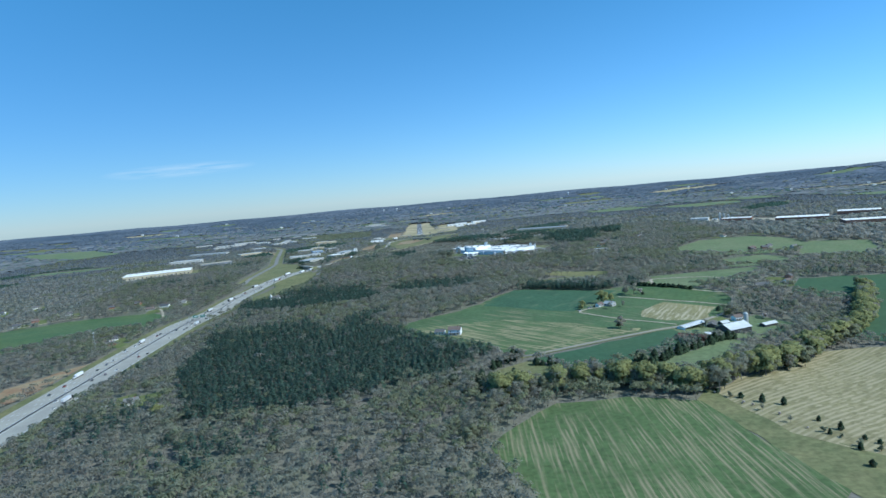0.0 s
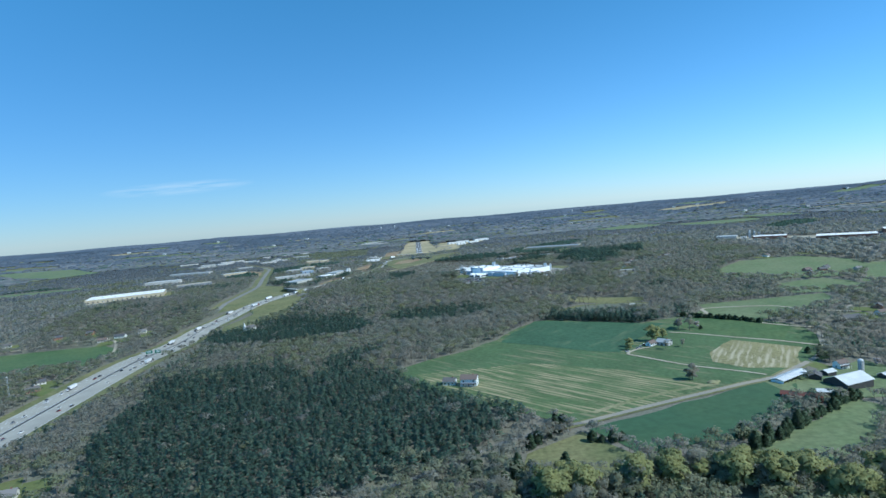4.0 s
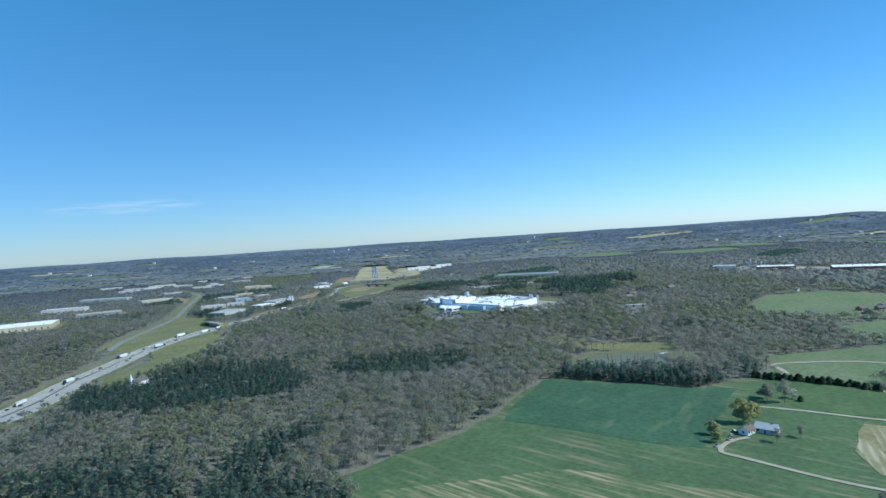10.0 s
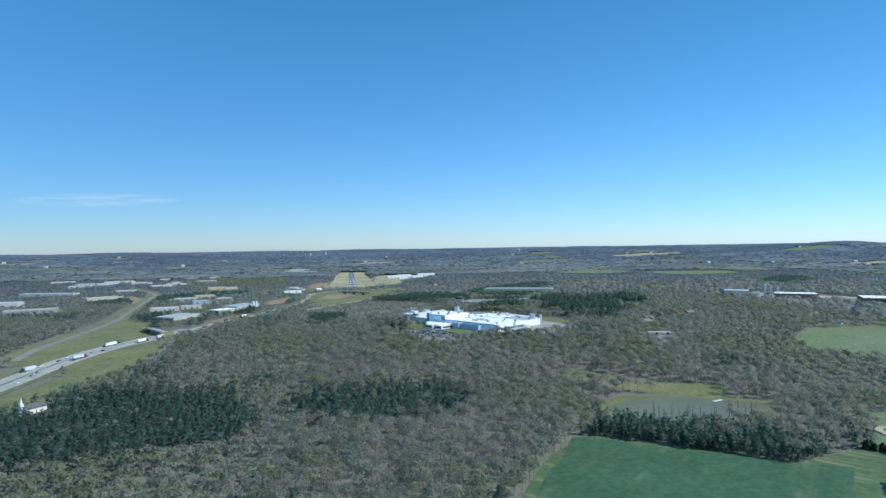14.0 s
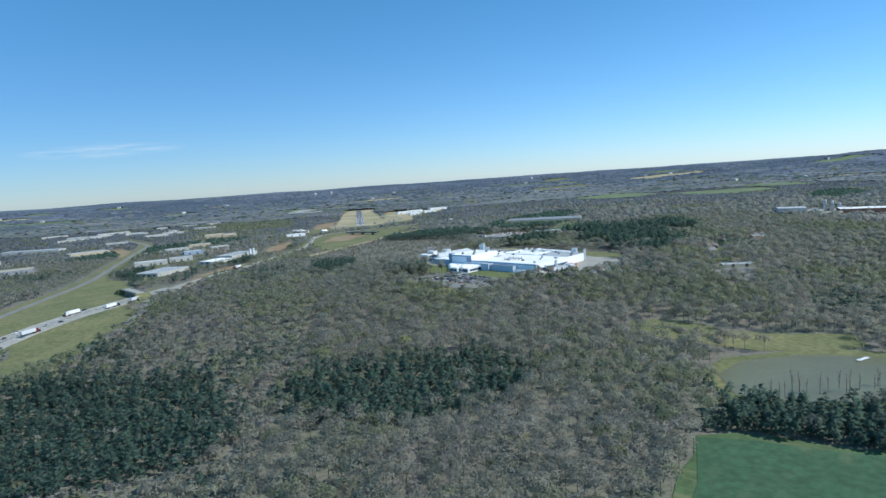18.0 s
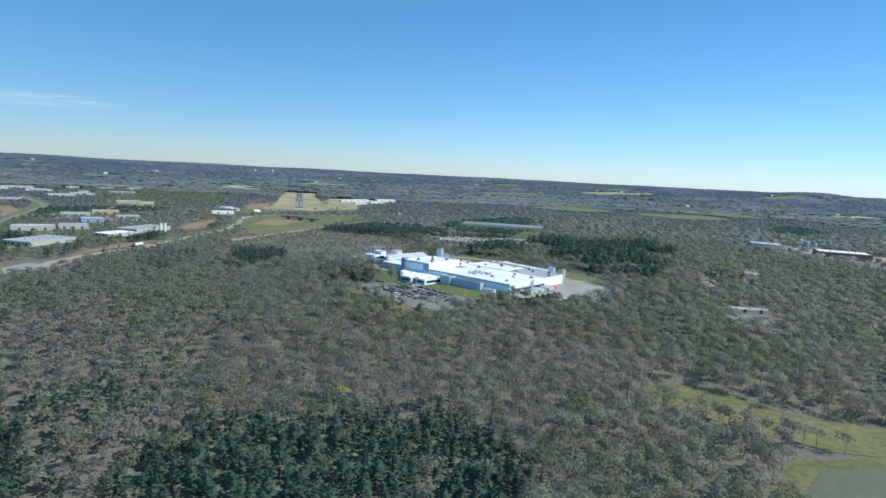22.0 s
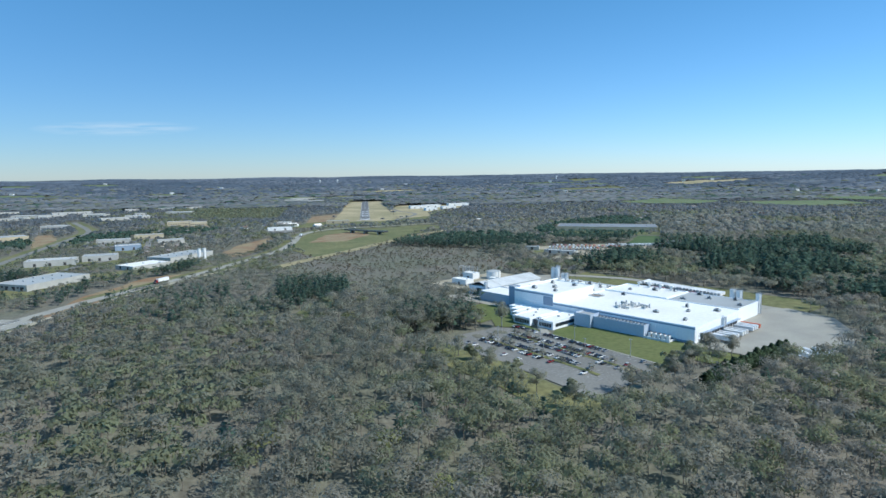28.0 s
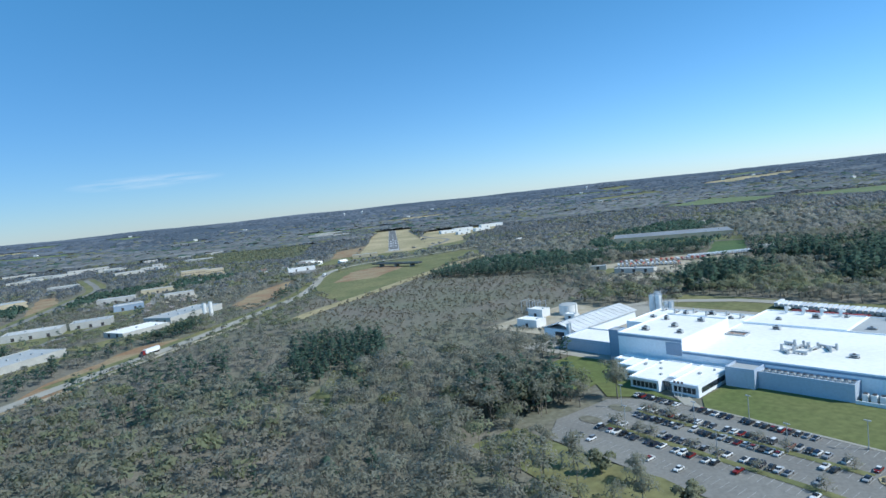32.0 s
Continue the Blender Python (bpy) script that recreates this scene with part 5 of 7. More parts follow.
# ---- highway fittings ----
def gantry(y, label):
    m = on_highway(y, 1)
    t = thing("sign_gantry", m, label, "road sign", "highway signs")
    part("post", tube(0.25, 0.2, -0.5, 8.2, 8, 0, -19), M["steel"], t)
    part("post", tube(0.25, 0.2, -0.5, 8.2, 8, 0, 8), M["steel"], t)
    part("beam", boxes((-0.2, 0.2, -19, 8, 7.2, 7.6)), M["steel"], t)
    for y0, w in ((-16, 7), (-6, 8)):
        panel = part("panel", boxes((-0.36, -0.22, y0, y0 + w, 5.4, 9.2)), M["green_sign"], t, "green sign panel")
        part("lettering", boxes((-0.4, -0.362, y0 + 0.8, y0 + w - 0.8, 8.0, 8.5), (-0.4, -0.362, y0 + 1.2, y0 + w - 1.4, 6.9, 7.4), (-0.4, -0.362, y0 + 2, y0 + w - 2, 6.0, 6.3)), M["white"], panel, "plain white bars")


gantry(893, "green overhead direction signs above the highway")
bridge = thing("overpass", pose(-300, 1318, 12, 0, 0, 0), "concrete road overpass crossing the highway", "bridge")
DX, DY = 34, -44
BL = math.hypot(DX, DY)
bridge.matrix_world = pose(-303, 1322, float(ground_z(-303, 1322)), 0, 0, math.degrees(math.atan2(DY, DX)))
part("deck", boxes((-BL / 2, BL / 2, -5, 5, 5.2, 6.1)), M["concrete"], bridge)
part("parapet", boxes((-BL / 2, BL / 2, -5, -4.6, 6.1, 6.9)), M["concrete"], bridge)
part("parapet", boxes((-BL / 2, BL / 2, 4.6, 5, 6.1, 6.9)), M["concrete"], bridge)
for x in (-14, 0, 14):
    part("pier", boxes((x - 0.6, x + 0.6, -4, 4, -1, 5.2)), M["concrete"], bridge)
part("abutment", prism([(-BL / 2 - 22, -1), (-BL / 2, 6.1), (-BL / 2, -1)], -7, 7), M["verge"], bridge)
part("abutment", prism([(BL / 2 + 22, -1), (BL / 2, 6.1), (BL / 2, -1)], -7, 7), M["verge"], bridge)
bridge2 = thing("rail_bridge", pose(-78, 1918, float(ground_z(-78, 1918)), 0, 0, -40), "dark long bridge before the airfield", "bridge")
part("deck", boxes((-42, 42, -5, 5, 4.0, 5.2)), M["dark"], bridge2)
part("parapet", boxes((-42, 42, -5, -4.7, 5.2, 6.0), (-42, 42, 4.7, 5, 5.2, 6.0)), M["concrete"], bridge2)
for x in (-28, 0, 28):
    part("pier", boxes((x - 1, x + 1, -4, 4, -1, 4)), M["concrete"], bridge2)
mast = thing("radio_mast", stand(-436, 735), "slim pale lattice mast in a field", "mast")
for x, y in ((-0.6, -0.4), (0.6, -0.4), (0, 0.7)):
    part("leg", tube(0.12, 0.08, 0, 26, 6, x, y), M["steel"], mast)
for k in range(10):
    part("ring", boxes((-0.65, 0.65, -0.46, -0.38, 1 + 2.5 * k, 1.1 + 2.5 * k)), M["steel"], mast)
part("antenna", tube(0.9, 0.9, 25, 25.4, 10), M["white"], mast)

# ---- buildings ----


def house(x, y, w, d, h, turn, roof=None, wall=None, label="", name="house", porch=False, group="houses"):
    open_to_view(x, y, w, d, turn, 26, M["lawn"], "mown grass round a house", "lawn")
    t = thing(name, stand(x, y, turn, 0.2), label or "small country house with a dark pitched roof", "house", group)
    wall, roof = wall or M["siding"], roof or M["shingle"]
    rise = d * 0.3
    part("wall", prism([(-d / 2, -0.8), (-d / 2, h), (0, h + rise), (d / 2, h), (d / 2, -0.8)], -w / 2, w / 2), wall, t).matrix_local = pose(0, 0, 0, 0, 0, 90)
    e = 0.5
    part("roof", prism([(-d / 2 - e, h - 0.25), (0, h + rise + 0.02), (d / 2 + e, h - 0.25), (d / 2 + e, h - 0.05), (0, h + rise + 0.25), (-d / 2 - e, h - 0.05)], -w / 2 - e, w / 2 + e), roof, t).matrix_local = pose(0, 0, 0, 0, 0, 90)
    part("chimney", boxes((w * 0.22, w * 0.22 + 0.8, -0.4, 0.4, h, h + rise + 1.0)), M["brick"], t)
    part("door", boxes((-0.5, 0.5, -d / 2 - 0.06, -d / 2 + 0.02, 0, 2.1)), M["dark"], t)
    for wx in (-w * 0.32, w * 0.3):
        pane = part("window", boxes((wx - 0.6, wx + 0.6, -d / 2 - 0.06, -d / 2 + 0.02, 1.0, 2.3)), M["glass"], t)
        part("sill", boxes((wx - 0.75, wx + 0.75, -d / 2 - 0.18, -d / 2 - 0.065, 0.88, 1.0)), M["white"], pane)
        if h > 4:
            part("window", boxes((wx - 0.6, wx + 0.6, -d / 2 - 0.06, -d / 2 + 0.02, 3.7, 5.0)), M["glass"], t)
    for s in (-1, 1):
        part("side_window", boxes((s * w / 2 - 0.06, s * w / 2 + 0.06, -0.6, 0.6, 1.0, 2.3)), M["glass"], t)
    if porch:
        part("porch_roof", boxes((-w / 2, w / 2, -d / 2 - 2.6, -d / 2 - 0.1, 2.7, 2.95)), roof, t)
        for k in range(5):
            part("porch_post", boxes((-w / 2 + 0.2 + k * (w - 0.6) / 4, -w / 2 + 0.4 + k * (w - 0.6) / 4, -d / 2 - 2.5, -d / 2 - 2.3, 0, 2.7)), M["white"], t)
    return t


def open_to_view(x, y, w, d, turn, front, material, label, category):
    """Open ground round a building and towards the flight path, placed so that the camera sees the building."""
    BLOCKED.append(foot(x, y, w + 12, d + 12, turn))
    g = Vector((-20 - x, 700 - y)).normalized() * (front / 2)
    drape(category.replace(" ", "_"), foot(x + g.x, y + g.y, w + 8, d + front, turn), material, 0.2 + 0.03 * (int(x * 3 + y) % 5), amp=3.0, label=label, category=category)


def warehouse(x, y, w, d, h, turn, wall, roof, label, docks=0, vents=4, group="warehouses", name="warehouse", windows=0, front=None):
    front = front if front is not None else 46 if y < 2300 else 80
    kind = int(x * 7 + y * 3) % 4
    open_to_view(x, y, w, d, turn, front, (M["verge"], M["gravel"], M["asphalt"], M["verge"])[kind], ("rough olive grass before a building", "pale gravel yard before a building", "worn asphalt yard before a building", "rough green lawn before a building")[kind], "yard")
    t = thing(name, stand(x, y, turn, 0.2), label, "warehouse", group)
    slab("wall", -w / 2, w / 2, -d / 2, d / 2, h, wall, roof, t, 0.35, -2.5)
    for k in range(docks):
        a = -w / 2 + (k + 0.7) * w / (docks + 0.4)
        part("dock_door", boxes((a - 1.3, a + 1.3, -d / 2 - 0.1, -d / 2 + 0.02, 0.6, 3.6)), M["dark"], t)
    for k in range(windows):
        a = -w / 2 + (k + 0.7) * w / (windows + 0.4)
        part("window", boxes((a - 0.9, a + 0.9, -d / 2 - 0.1, -d / 2 + 0.02, h * 0.45, h * 0.45 + 1.4)), M["glass"], t)
    for k in range(vents):
        a, b = -w * 0.4 + k * w * 0.8 / max(1, vents - 1), (k % 3 - 1) * d * 0.25
        part("roof_vent", boxes((a - 0.9, a + 0.9, b - 0.7, b + 0.7, h, h + 1.1), bevel=0.05), M["steel"], t)
    return t


def barn(x, y, w, d, h, turn, wall, roof, label, open_front=False, rise=0.22, name="barn"):
    BLOCKED.append(foot(x, y, w + 8, d + 8, turn))
    t = thing(name, stand(x, y, turn, 0.15), label, "barn", "farm buildings")
    if open_front:
        part("back_wall", boxes((-w / 2, w / 2, d / 2 - 0.2, d / 2, -1, h)), wall, t)
        part("end_wall", boxes((-w / 2, -w / 2 + 0.2, -d / 2, d / 2 - 0.2, -1, h)), wall, t)
        part("end_wall", boxes((w / 2 - 0.2, w / 2, -d / 2, d / 2 - 0.2, -1, h)), wall, t)
        for k in range(7):
            part("post", boxes((-w / 2 + 0.3 + k * (w - 0.8) / 6, -w / 2 + 0.5 + k * (w - 0.8) / 6, -d / 2, -d / 2 + 0.2, -1, h)), M["dark"], t)
    else:
        part("wall", prism([(-d / 2, -1), (-d / 2, h), (0, h + d * rise), (d / 2, h), (d / 2, -1)], -w / 2, w / 2), wall, t).matrix_local = pose(0, 0, 0, 0, 0, 90)
        part("barn_door", boxes((-1.6, 1.6, -d / 2 - 0.1, -d / 2 + 0.02, 0, min(3.2, h - 0.3))), M["dark"], t)
    e = 0.6
    part("roof", prism([(-d / 2 - e, h - 0.2), (0, h + d * rise), (d / 2 + e, h - 0.2), (d / 2 + e, h), (0, h + d * rise + 0.2), (-d / 2 - e, h)], -w / 2 - e, w / 2 + e), roof, t).matrix_local = pose(0, 0, 0, 0, 0, 90)
    for k in range(int(w / 3)):
        a = -w / 2 + 1.5 + 3 * k
        part("roof_seam", prism([(-d / 2 - e, h + 0.01), (0, h + d * rise + 0.21), (d / 2 + e, h + 0.01), (d / 2 + e, h + 0.07), (0, h + d * rise + 0.27), (-d / 2 - e, h + 0.07)], a - 0.06, a + 0.06), roof, t).matrix_local = pose(0, 0, 0, 0, 0, 90)
    return t


barn(236, 599, 34, 9, 3.8, 33, M["white"], M["tin"], "long open-sided shed with a pale tin roof", True, 0.12)
barn(273, 590, 26, 19, 4.6, 20, M["dark"], M["tin"], "large dark barn with a bright tin roof")
barn(218, 553, 24, 7, 3.0, -36, M["red_barn"], M["red_barn"], "long low weathered red barn")
barn(239, 563, 9, 6, 2.8, -20, M["dark"], M["tin"], "small dark shed with a tin roof")
barn(259, 606, 11, 8, 3.2, 60, M["dark"], M["shingle"], "small grey shed behind the barn")
barn(276, 618, 9, 7, 3.2, 20, M["dark"], M["tin"], "small shed with a grey roof")
barn(318, 611, 17, 7, 2.8, 22, M["dark"], M["tin"], "low open shed with a pale roof")
barn(390, 762, 20, 12, 4.0, 10, M["dark"], M["shingle"], "black barn with a low roof")
sil = thing("farm_silo", stand(292, 604, 0, 0.1), "tall grey concrete farm silo with a domed top", "silo")
part("shell", tube(1.9, 1.9, -1, 15, 16), M["roof_grey"], sil)
part("dome", dome(1.95, 15, 16, 3, 0.8), M["tin"], sil)
for k in range(9):
    part("hoop", tube(1.94, 1.94, 1 + 1.6 * k, 1.12 + 1.6 * k, 16, cap=False), M["dark"], sil)
part("chute", boxes((1.85, 2.4, -0.4, 0.4, 0, 15)), M["tin"], sil)
house(300, 640, 9, 7, 4.6, 15, M["shingle"], M["white"], "white two-storey farmhouse among trees", porch=True)
house(2, 645, 13, 9, 6.0, -14, M["shingle"], M["white"], "white two-storey farmhouse with a porch alone in a field", porch=True)
house(-14, 652, 10, 8, 3.2, -14, M["shingle"], M["white"], "white garage wing beside the farmhouse", name="garage")
house(188, 721, 12, 8, 3.0, -50, M["roof_grey"], M["wall_pale"], "pale farmhouse with a grey shingle roof")
house(176, 722, 8, 6, 2.8, 30, M["shingle"], M["white"], "small white outbuilding beside the farmhouse", name="outbuilding")
for x, y, t in ((161, 714, 40), (165, 719, 60), (170, 725, 80), (149, 706, 20)):
    copy_thing(models[(x + y) % 3], stand(x, y, t, 0.5))
hay = thing("hay_pile", stand(179, 598, 20, 0.3), "heap of pale straw beside the road", "hay")
part("heap", dome(4.5, -0.4, 12, 3, 0.45), M["stubble"], hay)
part("small_heap", dome(2.4, -0.3, 10, 3, 0.5, 5, 0.6), M["stubble"], hay)
church = house(-292, 1015, 16, 9, 4.2, 60, M["shingle"], M["white"], "small white country church with a steeple", name="church", group="")
part("tower", boxes((-9.8, -7.2, -1.3, 1.3, -1, 8)), M["white"], church)
part("spire", tube(1.3, 0.05, 8, 13, 8, -8.5, 0), M["white"], church, "white pointed spire")
for x, y, t in ((-716, 998, 20), (-702, 1024, 30), (-660, 1050, 25), (-438, 769, 60), (-513, 1038, 10), (-494, 1052, 0), (-470, 1070, 15), (-600, 1075, 30), (-560, 1090, 0), (-450, 800, 45), (-820, 1110, 10), (-770, 1130, 40),
                (350, 1338, 20), (388, 1377, 50), (436, 1384, 10), (314, 1262, 70), (410, 1345, 0), (330, 1300, 15), (455, 1400, 30), (540, 1086, 20), (531, 1064, 60), (560, 1080, 0), (575, 1096, 35), (600, 1060, 20),
                (430, 775, 20), (445, 800, 50), (640, 1250, 10), (560, 1240, 40), (500, 1290, 0), (600, 1330, 20), (-295, 505, 30), (-272, 499, 20)):
    house(x, y, 11 + (x * 7 + y) % 5, 8, 2.8, t)
rnd = random.Random(3)
for k in range(34):
    house(420 + rnd.uniform(0, 330), 2000 + rnd.uniform(0, 420), 12, 9, 3.0, rnd.uniform(0, 90), label="suburban house among distant trees", group="suburban houses")
for k in range(10):
    house(-255 + rnd.uniform(-40, 90), 2080 + rnd.uniform(-40, 70), 13, 9, 3.0, rnd.uniform(0, 90), M["roof"] if k % 3 == 0 else None, M["white"], "small building beside the airfield", group="airfield buildings")

white_w, roof_w = M["wall_pale"], M["roof_pale"]
warehouse(-700, 1480, 150, 80, 7.5, 20, M["tan_wall"], M["roof"], "huge white flat-roofed distribution warehouse", 16, 10, front=70)
for k in range(8):
    copy_thing(white_t, stand(-780 + 18 * k, 1415 + 6 * k, 110, 0.3, 0.86))
drape("warehouse_yard", foot(-715, 1430, 150, 40, 20), M["concrete"], 0.25, amp=1.0, label="pale concrete yard beside a warehouse", category="yard")
warehouse(-625, 1655, 80, 40, 6, 24, M["roof_dark"], M["gravel"], "brown warehouse with a tan flat roof", 6)
warehouse(-765, 1800, 85, 36, 8, 8, white_w, roof_w, "long white flat-roofed warehouse", 6)
warehouse(-612, 1905, 70, 34, 7, 40, M["tan_wall"], M["roof_grey"], "low tan block-walled warehouse beside a road", 5)
warehouse(-334, 1502, 36, 60, 5.0, -22, white_w, M["roof_grey"], "white warehouse with a large grey flat roof", 4, 9, windows=6)
warehouse(-395, 1632, 46, 24, 6, 18, white_w, roof_w, "low white industrial building with dock doors", 3)
warehouse(-360, 1664, 34, 20, 6, 18, white_w, M["roof_grey"], "low industrial building with a grey roof", 3)
warehouse(-272, 1660, 32, 66, 5.5, -24, white_w, M["roof_grey"], "long grey-roofed plant beside the highway", 3, 8)
warehouse(-288, 1596, 28, 42, 4, -34, white_w, M["roof"], "bright white-roofed end of a plant", 2, 3)
for k in range(2):
    t = thing("silo", stand(-246 + 4 * k, 1640 + 5 * k, 0), "white silo beside the grey-roofed plant", "silo", "roadside silos")
    part("shell", tube(1.9, 1.9, -1, 13, 14), M["white"], t)
    part("cap", dome(1.95, 13, 14, 2, 0.4), M["steel"], t)
    part("ladder", boxes((1.9, 2.1, -0.3, 0.3, 0, 13.5)), M["steel"], t)
warehouse(-372, 1765, 30, 20, 6, 25, M["blue_panel"], roof_w, "blue-walled shop with a white roof", 2, 3)
warehouse(-402, 1915, 40, 16, 6, 20, M["tan_wall"], M["roof_grey"], "low tan industrial building with roof vents", 3)
warehouse(-345, 1840, 34, 14, 5, 25, white_w, M["roof_grey"], "low white industrial building with dock doors", 3, 3)
warehouse(-435, 2150, 44, 18, 9, 20, M["tan_wall"], M["roof_grey"], "yellow-tan three-storey building with rows of windows", 0, 3, windows=10)
warehouse(-395, 2130, 30, 16, 9, 20, M["tan_wall"], M["roof_grey"], "yellow-tan three-storey building with rows of windows", 0, 3, windows=8)
warehouse(-652, 2138, 44, 20, 6, 10, white_w, roof_w, "white flat-roofed building on a hillside", 2)
for k in range(16):
    warehouse(-980 + rnd.uniform(0, 420), 2330 + rnd.uniform(0, 500), rnd.uniform(25, 60), rnd.uniform(14, 26), 5, rnd.uniform(-10, 40), white_w, roof_w if k % 3 else M["roof_grey"], "distant white commercial building", 3, 3, "distant buildings")
for k in range(7):
    warehouse(-330 + rnd.uniform(-60, 60), 3120 + rnd.uniform(-60, 160), rnd.uniform(30, 70), 16, 7, rnd.uniform(-10, 20), white_w, roof_w, "distant pale building beyond the runway", 2, 2, "distant buildings")
for x, y, w in ((30, 2600, 40), (70, 2640, 50), (110, 2560, 36), (150, 2700, 60), (60, 2500, 30)):
    warehouse(x, y, w, 22, 7, 12, M["white"], M["tin"], "grey metal hangar beside the airfield", 2, 2, "hangars", "hangar")
warehouse(-1040, 2640, 70, 18, 5, 30, white_w, roof_w, "long white building on a wooded rise", 3, 4, "distant buildings")
warehouse(-850, 2600, 90, 20, 5, 34, white_w, roof_w, "long white building on a wooded rise", 4, 5, "distant buildings")
warehouse(-760, 2520, 50, 16, 5, 34, white_w, roof_w, "long white building on a wooded rise", 3, 4, "distant buildings")
warehouse(-800, 2070, 130, 26, 7, -8, white_w, M["roof_grey"], "long low grey-roofed commercial building", 5, 5)
warehouse(-424, 1846, 42, 16, 6, 18, white_w, M["roof_grey"], "flat-roofed workshop beside the town road", 3, 3)
warehouse(-226, 2012, 40, 14, 5, 16, M["white"], M["tin"], "small tin-roofed sheds near the highway bend", 2, 2)
warehouse(-236, 2120, 26, 22, 6, 10, white_w, roof_w, "square white-roofed building near the airfield", 1, 2)
warehouse(-140, 2150, 44, 14, 5, 4, M["tan_wall"], M["roof_grey"], "low building at the edge of the airfield", 2, 2)
warehouse(880, 1262, 110, 50, 9, -20, M["brick"], M["roof"], "huge white-roofed hall beyond pastures", 5, 6, "far plant")
warehouse(305, 1205, 30, 12, 3, -14, M["tan_wall"], M["roof_grey"], "low grey-roofed building in the woods", 2, 3)
# far factory group
warehouse(700, 1690, 46, 40, 9, -30, white_w, roof_w, "white plant building among pipes", 2, 6, "far plant")
warehouse(752, 1585, 70, 44, 9, -30, M["brick"], M["roof"], "brown-walled plant with a white roof", 4, 6, "far plant")
warehouse(845, 1455, 110, 60, 9, -32, M["brick"], M["roof"], "huge brown-walled hall with a white roof", 6, 8, "far plant")
warehouse(1010, 1500, 90, 60, 9, -32, M["brick"], M["roof"], "huge brown-walled hall with a white roof", 4, 8, "far plant")
for k in range(3):
    t = thing("silo", stand(742 + 9 * k, 1660 - 6 * k, 0), "grey process tower of the far plant", "tower", "far plant")
    part("shell", tube(2.4, 2.4, -1, 20 - 3 * k, 12), M["steel"], t)
    part("cap", dome(2.45, 20 - 3 * k, 12, 2, 0.5), M["steel"], t)
    part("platform", tube(3.2, 3.2, 12, 12.4, 12), M["dark"], t)
for k in range(6):
    warehouse(690 + 16 * k, 1720 - 13 * k, 12, 9, 5 + k % 3, -30, M["white"] if k % 2 else M["tan_wall"], M["roof_grey"], "small pale process building of the far plant", 1, 2, "far plant", "process_building")
drape("plant_yard", [(660, 1620), (720, 1750), (800, 1700), (880, 1540), (1000, 1430), (850, 1400), (700, 1540)], M["gravel"], 0.25, label="bare pale yard round the far plant", category="yard")
# depot behind the factory
drape("depot_yard", [(110, 1620), (140, 1700), (230, 1710), (310, 1704), (300, 1650), (225, 1610), (165, 1580), (120, 1590)], M["gravel"], 0.25, amp=1.5, label="pale gravel trailer depot yard", category="yard")
drape("depot_meadow", [(256, 1705), (292, 1695), (345, 1790), (310, 1800)], M["grass"], 0.3, label="green meadow strip beside the depot", category="meadow")
warehouse(150, 1625, 36, 10, 4, -38, white_w, roof_w, "long low white depot building", 3, 3, "depot", "depot_building")
warehouse(128, 1668, 16, 8, 4, -20, white_w, roof_w, "small white depot office", 1, 2, "depot", "depot_building")
warehouse(312, 1690, 14, 9, 4, 0, white_w, roof_w, "small white depot shed", 1, 1, "depot", "depot_building")
warehouse(300, 1900, 150, 60, 7, -20, M["tan_wall"], M["roof_dark"], "huge grey-roofed hall behind pines", 4, 8)
for k in range(17):
    copy_thing(mixed_t if k % 3 else red_t, stand(160 + 4.6 * k, 1692 - 1.6 * k, 80, 0.3, 0.86))
for k in range(15):
    copy_thing(mixed_t, stand(150 + 3.6 * k, 1672 - 1.8 * k, 75, 0.3, 0.86))
for k in range(16):
    copy_thing(white_t, stand(228 + 4.0 * k, 1684 - 0.4 * k, 85, 0.3, 0.86))

# open land and roofs scattered out to the ridges
rnd = random.Random(17)
for k in range(34):
    r, a = rnd.uniform(2750, 4250), radians(rnd.uniform(50, 131))
    x, y, w, d = r * math.cos(a), 300 + r * math.sin(a), rnd.uniform(120, 420), rnd.uniform(70, 170)
    if abs(x + 90) < 260 and y < 3400:
        continue
    poly = [(x - w / 2, y), (x - w * 0.2, y - d / 2), (x + w / 2, y - d * rnd.uniform(0.1, 0.4)), (x + w * 0.4, y + d / 2), (x - w * 0.3, y + d * 0.4)]
    # held 4 m above the ground so that the camera sees it over the trees
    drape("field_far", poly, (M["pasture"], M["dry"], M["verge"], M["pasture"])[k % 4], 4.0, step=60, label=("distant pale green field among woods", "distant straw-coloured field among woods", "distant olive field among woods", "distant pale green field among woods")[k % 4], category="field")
    if k % 2:
        house(x + rnd.uniform(-60, 60), y + d / 2 + 20, 16, 10, 7.0, rnd.uniform(-30, 30), M["roof_grey"], M["white"], "distant white building beside a field", group="distant farmsteads")
for x, y in ((-420, 4350), (-330, 4380), (900, 4420)):
    t = thing("water_tower", stand(x, y), "white water tower on the far ridge", "water tower", "water towers")
    part("shaft", tube(2.6, 2.0, -1, 17, 12), M["white"], t)
    part("bowl", dome(6.5, 17, 16, 4, 0.75), M["white"], t)
    part("ring", tube(6.7, 6.7, 16.2, 17.4, 16), M["steel"], t)

# ---- woods ----
gen = np.random.default_rng(7)


def unit(v):
    return v / np.maximum(np.linalg.norm(v, axis=1), 1e-6)[:, None]


